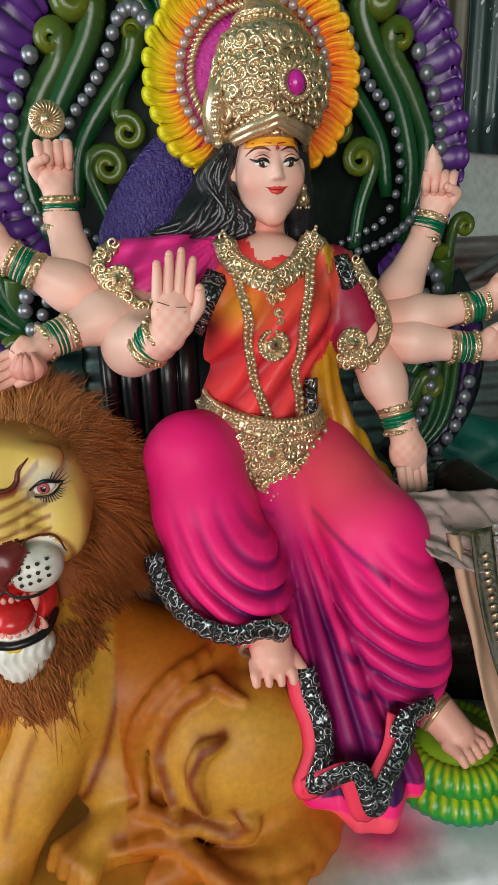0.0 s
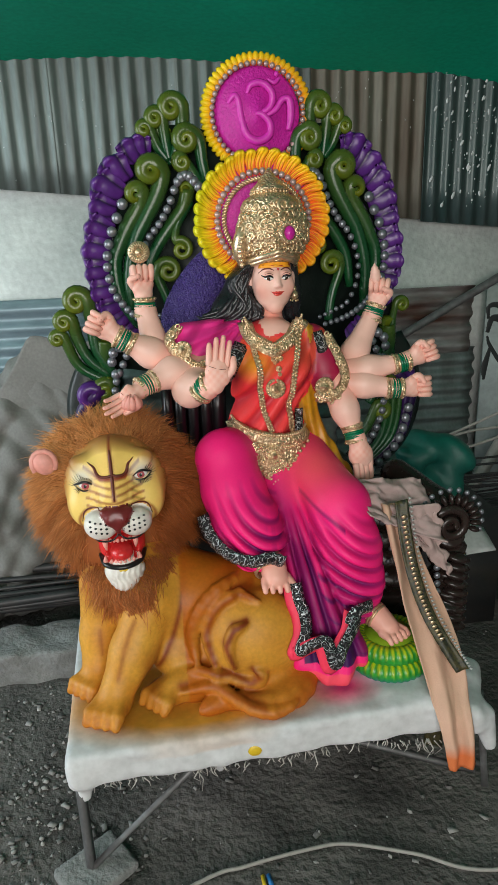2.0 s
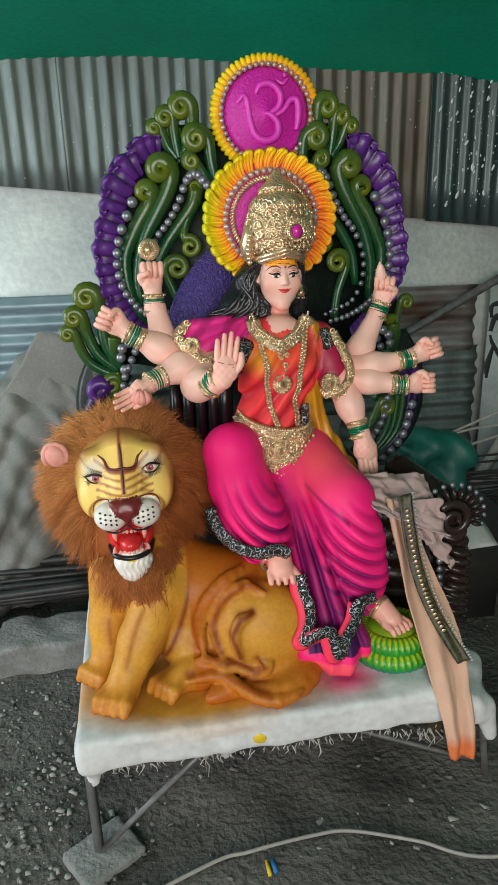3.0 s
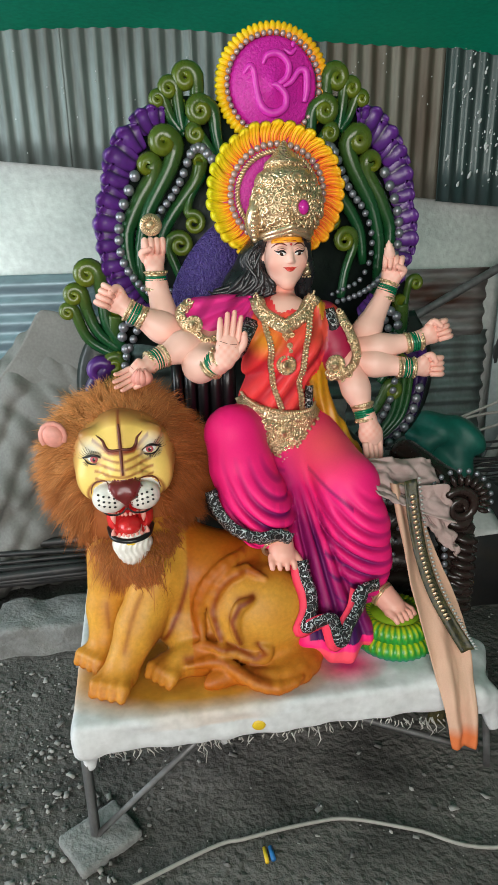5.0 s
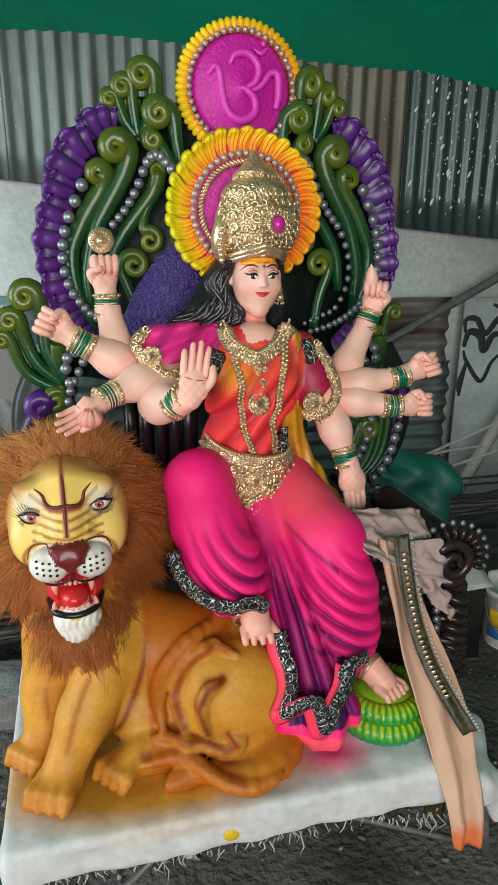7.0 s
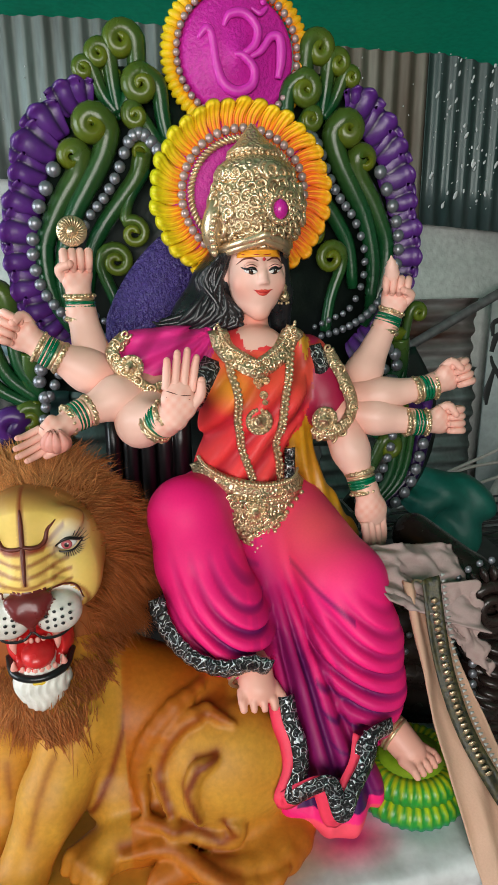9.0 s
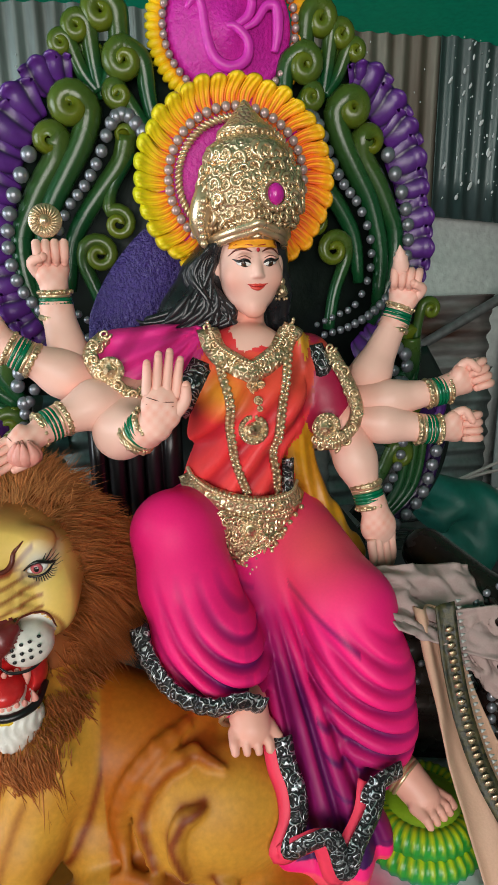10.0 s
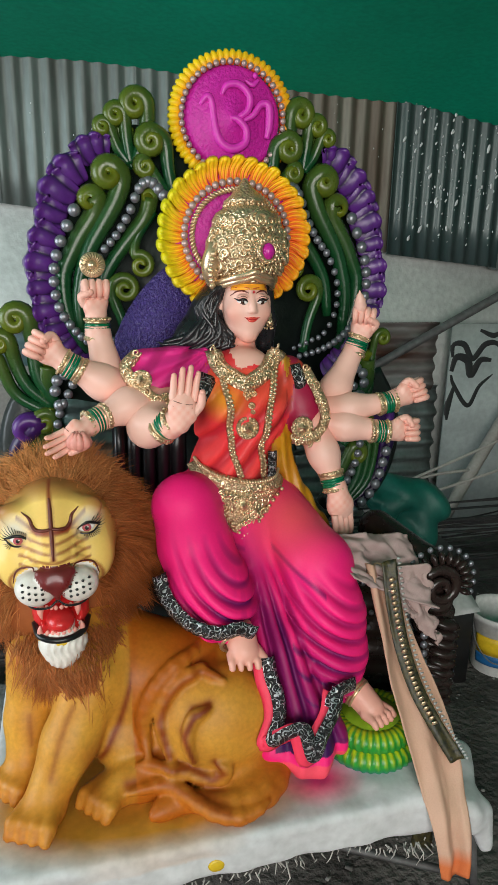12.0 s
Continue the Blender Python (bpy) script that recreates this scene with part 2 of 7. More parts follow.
BORDER = material("black_gold_border", (0.012, 0.015, 0.010), (0.34, 0.25, 0.05), rough=0.5, scale=90, fine=160, amount=0.2, bump=0.3)
ZIGZAG = material("silver_fringe", (0.45, 0.44, 0.42), rough=0.5, bump=0.1)
DARKCLOTH = material("dark_green_cloth", (0.008, 0.12, 0.09), (0.004, 0.06, 0.05), rough=0.5, scale=5, bump=0.2)
CABLE = material("grey_cable", (0.33, 0.31, 0.28), rough=0.6)
SLAB = material("cement_foot", (0.25, 0.25, 0.24), (0.11, 0.11, 0.105), rough=0.9, scale=9, bump=0.7, depth=0.01)
BUCKETW = material("white_bucket", (0.62, 0.62, 0.60), (0.5, 0.5, 0.48), rough=0.4, scale=8, bump=0.05)
YELLOW = material("yellow_paint", (0.75, 0.50, 0.02), rough=0.45, bump=0.1)
BLUE = material("blue_paint", (0.02, 0.16, 0.42), rough=0.45, bump=0.05)
PAPER = material("grey_paper", (0.42, 0.43, 0.42), rough=0.8, bump=0.1)


# ---- modelling helpers ----
def vec(*p):
    return np.array(p, float)


class Pile:
    """Collects pieces of one mesh: vertices, faces, a material for each face and two airbrush layers."""

    def __init__(self):
        self.v, self.f, self.m, self.a, self.b, self.mats, self.n = [], [], [], [], [], [], 0

    def add(self, v, f, mat, a=0.0, b=0.0):
        v = np.asarray(v, float)
        if not isinstance(mat, np.ndarray):
            if mat not in self.mats:
                self.mats.append(mat)
            mat = np.full(len(f), self.mats.index(mat))
        self.v.append(v)
        self.f.extend((np.asarray(q) + self.n).tolist() for q in f)
        self.m.append(mat)
        self.a.append(np.broadcast_to(np.asarray(a, float), (len(v),)))
        self.b.append(np.broadcast_to(np.asarray(b, float), (len(v),)))
        self.n += len(v)
        return self

    def slot(self, mat):
        if mat not in self.mats:
            self.mats.append(mat)
        return self.mats.index(mat)

    def mesh(self, name):
        me = bpy.data.meshes.new(name)
        me.from_pydata(np.concatenate(self.v).tolist(), [], self.f)
        for m in self.mats:
            me.materials.append(m)
        me.polygons.foreach_set("material_index", np.concatenate(self.m).astype(np.int32))
        me.polygons.foreach_set("use_smooth", np.ones(len(self.f), bool))
        for key, data in (("airbrush", self.a), ("airbrush_second", self.b)):
            at = me.attributes.new(key, "FLOAT", "POINT")
            at.data.foreach_set("value", np.clip(np.concatenate(data), 0, 1).astype(np.float32))
        me.update()
        return me


def part(name, pile, parent=None, label=""):
    """Links a pile as one mesh object, under a thing or a part."""
    ob = new(name, pile.mesh(name))
    ob.parent = parent
    if label:
        ob["label"] = label
    return ob


def thing(name, label, category, group="", kind="", pile=None):
    ob = new(name, pile.mesh(name) if pile else None)
    return tagged(ob, label, category, group, kind)


def grid_faces(nu, nv, wrap_u=False, wrap_v=False):
    i, j = np.meshgrid(np.arange(nu if wrap_u else nu - 1), np.arange(nv if wrap_v else nv - 1), indexing="ij")
    i, j = i.ravel(), j.ravel()
    k, h = (i + 1) % nu, (j + 1) % nv
    return np.stack((i * nv + j, k * nv + j, k * nv + h, i * nv + h), 1)


def spline(pts, n):
    """Catmull-Rom through a few control points of any width."""
    p = np.asarray(pts, float)
    q = np.vstack((2 * p[0] - p[1], p, 2 * p[-1] - p[-2]))
    s = np.linspace(0, len(p) - 1 - 1e-6, n)
    i = s.astype(int)
    t = (s - i)[:, None]
    a, b, c, d = q[i], q[i + 1], q[i + 2], q[i + 3]
    return 0.5 * (2 * b + (c - a) * t + (2 * a - 5 * b + 4 * c - d) * t ** 2 + (3 * b - a - 3 * c + d) * t ** 3)


def tube(pts, radii, seg=8, n=0, flat=1.0, up=(0, -1, 0)):
    """A swept round or flattened bar with closed ends; radii runs along it."""
    r = np.asarray(radii, float).reshape(-1)
    p = np.asarray(pts, float)
    if len(r) == 1:
        r = np.repeat(r, len(p))
    if len(r) != len(p):
        r = np.interp(np.linspace(0, 1, len(p)), np.linspace(0, 1, len(r)), r)
    if n:
        both = spline(np.hstack((p, r[:, None])), n)
        p, r = both[:, :3], np.maximum(both[:, 3], 1e-4)
    d = np.gradient(p, axis=0)
    d /= np.linalg.norm(d, axis=1)[:, None] + 1e-12
    u = np.asarray(up, float)
    s = np.cross(d, u)
    s /= np.linalg.norm(s, axis=1)[:, None] + 1e-9
    w = np.cross(s, d)
    a = np.linspace(0, 2 * np.pi, seg, endpoint=False)
    v = (p[:, None] + r[:, None, None] * (np.cos(a)[None, :, None] * s[:, None] + flat * np.sin(a)[None, :, None] * w[:, None])).reshape(-1, 3)
    f = [tuple(q) for q in grid_faces(len(p), seg, False, True)]
    f.append(tuple(range(seg)))
    f.append(tuple(range((len(p) - 1) * seg, len(p) * seg))[::-1])
    return v, f


def ball(c, r, nu=10, nv=12, turn=None):
    r = np.broadcast_to(np.asarray(r, float), (3,))
    t, a = np.linspace(0.06, np.pi - 0.06, nu), np.linspace(0, 2 * np.pi, nv, endpoint=False)
    v = np.stack((np.outer(np.sin(t), np.cos(a)), np.outer(np.sin(t), np.sin(a)), np.outer(np.cos(t), np.ones(nv))), -1).reshape(-1, 3) * r
    if turn is not None:
        v = v @ np.array(Euler([radians(x) for x in turn]).to_matrix()).T
    f = [tuple(q) for q in grid_faces(nu, nv, False, True)]
    f.append(tuple(range(nv))[::-1])
    f.append(tuple(range((nu - 1) * nv, nu * nv)))
    return v + np.asarray(c, float), f


def ring(c, big, small, normal=(0, 0, 1), nu=28, nv=6, tall=1.0):
    z = Vector(normal).normalized()
    m = np.array(z.to_track_quat("Z", "Y").to_matrix())
    u, w = np.linspace(0, 2 * np.pi, nu, endpoint=False), np.linspace(0, 2 * np.pi, nv, endpoint=False)
    rr = big + small * np.cos(w)[None]
    v = np.stack((np.cos(u)[:, None] * rr, np.sin(u)[:, None] * rr, np.broadcast_to(small * tall * np.sin(w)[None], (nu, nv))), -1).reshape(-1, 3)
    return v @ m.T + np.asarray(c, float), [tuple(q) for q in grid_faces(nu, nv, True, True)]


def lathe(profile, c=(0, 0, 0), axis=(0, 0, 1), seg=28, oval=1.0):
    m = np.array(Vector(axis).normalized().to_track_quat("Z", "Y").to_matrix())
    p = np.asarray(profile, float)
    a = np.linspace(0, 2 * np.pi, seg, endpoint=False)
    v = np.stack((np.outer(p[:, 0], np.cos(a)), np.outer(p[:, 0], np.sin(a)) * oval, np.outer(p[:, 1], np.ones(seg))), -1).reshape(-1, 3)
    f = [tuple(q) for q in grid_faces(len(p), seg, False, True)]
    f.append(tuple(range(seg))[::-1])
    f.append(tuple(range((len(p) - 1) * seg, len(p) * seg)))
    return v @ m.T + np.asarray(c, float), f


def box(lo, hi):
    x0, y0, z0 = lo
    x1, y1, z1 = hi
    v = [(x0, y0, z0), (x1, y0, z0), (x1, y1, z0), (x0, y1, z0), (x0, y0, z1), (x1, y0, z1), (x1, y1, z1), (x0, y1, z1)]
    return v, [(0, 3, 2, 1), (4, 5, 6, 7), (0, 1, 5, 4), (1, 2, 6, 5), (2, 3, 7, 6), (3, 0, 4, 7)]


def sheet(points, thick):
    """A grid of points (nu, nv, 3) as a closed sheet of that thickness."""
    p = np.asarray(points, float)
    nu, nv = p.shape[:2]
    nrm = np.cross(np.gradient(p, axis=0), np.gradient(p, axis=1))
    nrm /= np.linalg.norm(nrm, axis=2)[..., None] + 1e-12
    v = np.concatenate((p.reshape(-1, 3), (p - nrm * thick).reshape(-1, 3)))
    k = nu * nv
    f = [tuple(q) for q in grid_faces(nu, nv)]
    f += [tuple((q + k)[::-1]) for q in grid_faces(nu, nv)]
    edge = [i * nv for i in range(nu)] + [(nu - 1) * nv + j for j in range(1, nv)] + [i * nv + nv - 1 for i in range(nu - 2, -1, -1)] + list(range(nv - 2, 0, -1))
    f += [(b, a, a + k, b + k) for a, b in zip(edge, edge[1:] + edge[:1])]
    return v, f


# ---- clay: blended round forms meshed on a grid ----
class Clay:
    """Round forms blended into one skin. Every form has a material; folds push the skin in and out."""

    def __init__(self, lo, hi, cell):
        self.h = cell
        self.lo = np.asarray(lo, float)
        n = np.ceil((np.asarray(hi, float) - self.lo) / cell).astype(int) + 1
        ax = [self.lo[i] + cell * np.arange(n[i]) for i in range(3)]
        self.p = np.stack(np.meshgrid(*ax, indexing="ij"), -1)
        self.d = np.full(tuple(n), 0.2)
        self.m = np.zeros(tuple(n), np.int16)
        self.mats = []

    def slot(self, mat):
        if mat not in self.mats:
            self.mats.append(mat)
        return self.mats.index(mat)

    def window(self, lo, hi):
        a = np.clip(np.floor((lo - self.lo) / self.h).astype(int), 0, None)
        b = np.clip(np.ceil((hi - self.lo) / self.h).astype(int) + 1, 0, self.d.shape)
        return tuple(slice(i, max(j, i)) for i, j in zip(a, b))

    def blend(self, w, d, mat, k, cut=False):
        old = self.d[w]
        if cut:
            self.d[w] = np.maximum(old, -d)
            self.m[w] = np.where(-d > old, self.slot(mat), self.m[w])
            return self
        self.m[w] = np.where(d < old, self.slot(mat), self.m[w])
        h = np.clip(0.5 + 0.5 * (old - d) / k, 0, 1)
        self.d[w] = old * (1 - h) + d * h - k * h * (1 - h)
        return self

    def limb(self, pts, radii, mat, k=0.02, folds=None):
        pts = [np.asarray(p, float) for p in pts]
        r = np.broadcast_to(np.asarray(radii, float), (len(pts),))
        for a, b, ra, rb in zip(pts, pts[1:], r, r[1:]):
            e = max(ra, rb) + k + 0.03
            w = self.window(np.minimum(a, b) - e, np.maximum(a, b) + e)
            p = self.p[w]
            ab = b - a
            t = np.clip(((p - a) @ ab) / (ab @ ab + 1e-12), 0, 1)
            d = np.linalg.norm(p - a - t[..., None] * ab, axis=-1) - (ra + t * (rb - ra))
            if folds:
                d = d + folds(p)
            self.blend(w, d, mat, k)
        return self

    def blob(self, c, r, mat, k=0.02, turn=None, folds=None, cut=False):
        r = np.broadcast_to(np.asarray(r, float), (3,))
        e = r.max() + k + 0.03
        c = np.asarray(c, float)
        w = self.window(c - e, c + e)
        q = self.p[w] - c
        if turn is not None:
            q = q @ np.array(Euler([radians(x) for x in turn]).to_matrix())
        k0 = np.linalg.norm(q / r, axis=-1)
        k1 = np.linalg.norm(q / (r * r), axis=-1) + 1e-9
        d = k0 * (k0 - 1) / k1
        if folds:
            d = d + folds(self.p[w])
        return self.blend(w, d, mat, k, cut)

    def block(self, c, half, mat, k=0.01, rounded=0.02, turn=None, folds=None):
        half, c = np.asarray(half, float), np.asarray(c, float)
        e = np.linalg.norm(half) + k + 0.03
        w = self.window(c - e, c + e)
        q = self.p[w] - c
        if turn is not None:
            q = q @ np.array(Euler([radians(x) for x in turn]).to_matrix())
        q = np.abs(q) - half + rounded
        d = np.linalg.norm(np.maximum(q, 0), axis=-1) + np.minimum(q.max(-1), 0) - rounded
        if folds:
            d = d + folds(self.p[w])
        return self.blend(w, d, mat, k)

    def lay(self, pts, way=(0, 1, 0), lift=0.001, back=0.10):
        """The points pushed along way until they lie on the skin."""
        way = np.asarray(way, float) / np.linalg.norm(way)
        out = []
        for p in pts:
            q = np.asarray(p, float) - way * back
            for i in range(130):
                k = np.round((q - self.lo) / self.h).astype(int)
                if np.all(k >= 0) and np.all(k < self.d.shape):
                    d = self.d[tuple(k)]
                    if d <= self.h * 0.5:
                        q = q + way * (d - lift)
                        break
                q = q + way * 0.002
            else:
                q = np.asarray(p, float)
            out.append(q)
        return np.array(out)

    def skin(self, pile, airbrush=None, second=None):
        D, s = self.d, self.d < 0
        shp = tuple(n - 1 for n in D.shape)
        acc, cnt = np.zeros(shp + (3,)), np.zeros(shp)
        cut = lambda o: tuple(slice(q, q + n) for q, n in zip(o, shp))
        corners = [(i, j, k) for i in (0, 1) for j in (0, 1) for k in (0, 1)]
        for a in corners:
            for ax in range(3):
                if a[ax] == 0:
                    b = tuple(1 if i == ax else v for i, v in enumerate(a))
                    da, db = D[cut(a)], D[cut(b)]
                    on = (da < 0) != (db < 0)
                    t = np.where(on, da / np.where(on, da - db, 1), 0)
                    cnt += on
                    for i in range(3):
                        acc[..., i] += on * (a[i] + (t if i == ax else 0))
        live = cnt > 0
        ids = np.full(shp, -1)
        ids[live] = np.arange(live.sum())
        cell = np.argwhere(live)
        v = self.lo + self.h * (cell + acc[live] / cnt[live][:, None])
        vm = self.m[cell[:, 0], cell[:, 1], cell[:, 2]]
        faces = []
        for ax in range(3):
            o = [i for i in range(3) if i != ax]
            n = D.shape
            sl = [slice(None)] * 3
            sl[ax], sl[o[0]], sl[o[1]] = slice(0, n[ax] - 1), slice(1, n[o[0]] - 1), slice(1, n[o[1]] - 1)
            sh = list(sl)
            sh[ax] = slice(1, n[ax])
            a, b = s[tuple(sl)], s[tuple(sh)]
            at = np.argwhere(a != b)
            if not len(at):
                continue
            flip = a[a != b]
            at[:, o[0]] += 1
            at[:, o[1]] += 1
            quad = []
            for du, dv in ((-1, -1), (0, -1), (0, 0), (-1, 0)):
                c = at.copy()
                c[:, o[0]] += du
                c[:, o[1]] += dv
                quad.append(ids[c[:, 0], c[:, 1], c[:, 2]])
            quad = np.stack(quad, 1)
            turn = flip if ax != 1 else ~flip
            quad[~turn] = quad[~turn][:, ::-1]
            faces.append(quad)
        f = np.concatenate(faces)
        table = np.array([pile.slot(m) for m in self.mats])
        pile.add(v, f, table[vm[f[:, 0]]], airbrush(v) if airbrush else 0.0, second(v) if second else 0.0)
        return pile


# ---- the shed ----
def slab(name, lo, hi, mat, label, category, kind="structure"):
    return thing(name, label, category, kind=kind, pile=Pile().add(*box(lo, hi), mat))


# ground: one uneven sheet
gx, gy = np.concatenate((np.linspace(-40, -3, 14), np.linspace(-2.8, 2.8, 90), np.linspace(3, 40, 14))), np.concatenate((np.linspace(-40, -3, 14), np.linspace(-2.8, 3.5, 100), np.linspace(4, 40, 12)))
rough_ground = np.array([[(x, y, 0.010 * noise.noise((x * 2.2, y * 2.2, 0)) + 0.006 * noise.noise((x * 9, y * 9, 3)) - 0.006) for y in gy] for x in gx])
pile = Pile()
pile.add(rough_ground.reshape(-1, 3), grid_faces(len(gx), len(gy)), FLOOR)
thing("ground", "dark dusty concrete floor with plaster dust", "floor", kind="structure", pile=pile)

WALL_Y = 3.16
slab("wall_north", (-4.2, WALL_Y, 0), (4.2, WALL_Y + 0.2, 1.98), MASONRY, "limewashed masonry wall with stains", "wall")
slab("wall_north_upper", (-4.2, WALL_Y + 0.06, 1.98), (4.2, WALL_Y + 0.2, 3.3), BOARD, "grey boarding above the masonry", "wall")
# side and rear walls out of view, added to close in the shed
slab("wall_east", (4.2, -3.6, 0), (4.4, WALL_Y + 0.2, 3.3), BOARD, "plain grey side wall, unseen, added to close the shed", "wall")
slab("wall_west_far", (-4.2, 2.1, 0), (-4.0, WALL_Y, 3.3), BOARD, "plain grey side wall, unseen, added to close the shed", "wall")
slab("wall_west_near", (-4.2, -3.6, 0), (-4.0, -0.4, 3.3), BOARD, "plain grey side wall, unseen, added to close the shed", "wall")
slab("wall_south_east", (1.4, -3.8, 0), (4.4, -3.6, 3.3), BOARD, "plain grey wall beside the opening, unseen, added to close the shed", "wall")
slab("wall_south_west", (-4.2, -3.8, 0), (-3.0, -3.6, 3.3), BOARD, "plain grey wall beside the opening, unseen, added to close the shed", "wall")


def tin_sheet(x0, x1, z0, z1, y, mat, upright=True, pitch=0.076, amp=0.009, slope=0.0, tilt=0.0):
    """One corrugated sheet; slope is the fall of its lower edge along x."""
    pile = Pile()
    n = int((x1 - x0 if upright else z1 - z0) / pitch * 8) + 1
    if upright:
        xs, zs = np.linspace(x0, x1, n), np.linspace(0, 1, 8)
        p = np.array([[(x, y + amp * math.sin(2 * math.pi * x / pitch) + 0.004 * noise.noise((x * 3, s * 3, 1)) - tilt * s, (z0 + slope * (x - x0)) * (1 - s) + z1 * s) for s in zs] for x in xs])
    else:
        zs, xs = np.linspace(z0, z1, n), np.linspace(x0, x1, 12)
        p = np.array([[(x + 0.012 * noise.noise((z * 16, y, x)) * (x > x1 - 0.1), y + amp * math.sin(2 * math.pi * z / pitch) + 0.012 * noise.noise((x * 2, z * 4, 1)), z + slope * (x - x0)) for z in zs] for x in xs])
    return pile.add(*sheet(p, 0.0015), mat)


upper = thing("upper_cladding", "weathered upright corrugated tin sheets above the wall", "corrugated cladding", kind="structure")
SLOPE = -0.0963
z_at = lambda x: 1.79 + SLOPE * x
for i in range(-5, 1):
    x0 = 0.74 + 0.65 * i
    part("tin_sheet", tin_sheet(x0 - 0.03, x0 + 0.65, z_at(x0 - 0.03), 2.95, 3.11 - 0.004 * (i % 2), TIN if i < 0 else TIN_BROWN, slope=SLOPE), upper, "" if i < 0 else "brown-stained tin sheet")
part("tin_sheet", tin_sheet(1.36, 2.02, z_at(1.36) - 0.01, 2.95, 3.095, TIN_DARK, slope=SLOPE), upper, "dark green sheet splashed with white paint")
part("tin_sheet", tin_sheet(1.98, 2.75, z_at(1.98) - 0.02, 2.95, 3.10, TIN, slope=SLOPE), upper)
part("tin_sheet", tin_sheet(2.7, 3.9, z_at(2.7) - 0.02, 2.95, 3.108, TIN, slope=SLOPE), upper)

lower = thing("lower_cladding", "corrugated tin sheets laid lengthwise along the lower wall", "corrugated cladding", kind="structure")
part("tin_sheet", tin_sheet(-3.2, -0.35, 0.62, 1.325, 3.10, TIN_BLUE, upright=False, pitch=0.1, amp=0.014), lower, "blue-grey tin sheet")
part("tin_sheet", tin_sheet(-0.4, 0.95, 0.55, 1.30, 3.115, TIN, upright=False, pitch=0.1, amp=0.014), lower)
part("tin_sheet", tin_sheet(0.9, 1.70, 0.9, 1.29, 3.09, TIN_RUST, upright=False, pitch=0.088, amp=0.015), lower, "rust-eaten tin sheet")
part("tin_sheet", tin_sheet(0.9, 1.74, 0.25, 0.93, 3.105, TIN, upright=False, pitch=0.088, amp=0.015), lower)

board = Pile().add(*box((1.76, 3.03, -0.02), (4.1, 3.05, 1.285)), BOARD)
board_thing = thing("painted_board", "grey painted board with black sprayed curves", "board", pile=board)

# tarpaulin ceiling with sag and a scalloped far edge
tx, ty = np.linspace(-4.1, 4.1, 90), np.linspace(-4.2, 3.215, 70)


def tarp_z(x, y):
    s = (3.1 - y) / 7.3
    return 2.435 - 0.018 * x + 0.75 * s + 0.03 * math.cos(x * 2.3 + 0.6) * (1 - 0.6 * s) + 0.025 * noise.noise((x * 1.1, y * 0.8, 2)) + 0.10 * math.sin(s * 9) * s - 0.10 * min(1, max(0, (x - 1.4) / 0.55)) ** 1.3 * max(0, 1 - 3 * s)


tarp = Pile().add(*sheet(np.array([[(x, y, tarp_z(x, y)) for y in ty] for x in tx]), 0.002), TARP)
thing("ceiling", "sagging green tarpaulin roof", "tarpaulin", kind="structure", pile=tarp)


# ---- platform ----
plat = thing("platform", "white plastered statue platform on thin steel legs", "platform")
clay = Clay((-0.62, 0.62, 0.12), (0.92, 1.85, 0.46), 0.009)
lumpy = lambda p: 0.004 * np.sin(p[..., 0] * 23 + 3 * np.sin(p[..., 1] * 9)) * np.sin(p[..., 1] * 17 + 1) * (p[..., 2] < 0.38) + 0.0015 * np.sin(p[..., 0] * 61 + p[..., 2] * 40)
clay.block((0.03, 1.24, 0.352), (0.510, 0.440, 0.052), PLASTER, rounded=0.016, turn=(0, 0, 1.6), folds=lumpy)
clay.block((0.50, 1.27, 0.354), (0.24, 0.34, 0.050), PLASTER, k=0.03, rounded=0.025, turn=(0, 0, -8), folds=lumpy)
clay.limb([(-0.430, 0.840, 0.34), (-0.436, 0.828, 0.245)], (0.036, 0.018), PLASTER, k=0.04)
clay.block((0.585, 0.93, 0.352), (0.135, 0.125, 0.046), PLASTER, k=0.05, rounded=0.025, turn=(0, 0, -24), folds=lumpy)
clay.limb([(0.685, 0.815, 0.34), (0.705, 0.80, 0.25)], (0.035, 0.02), PLASTER, k=0.03)
clay.limb([(-0.06, 0.83, 0.32), (-0.07, 0.83, 0.27)], (0.03, 0.012), PLASTER, k=0.03)


def ochre_spray(p):
    e = np.clip(1.25 - np.hypot((p[:, 0] + 0.12) / 0.38, (p[:, 1] - 0.99) / 0.17), 0, 1) * 2.2
    return np.clip(e, 0, 1) * (p[:, 2] > 0.36) * 1.0


def pink_spray(p):
    return np.clip(1.2 - np.hypot((p[:, 0] - 0.31) / 0.10, (p[:, 1] - 0.93) / 0.075), 0, 1) * (p[:, 2] > 0.33)


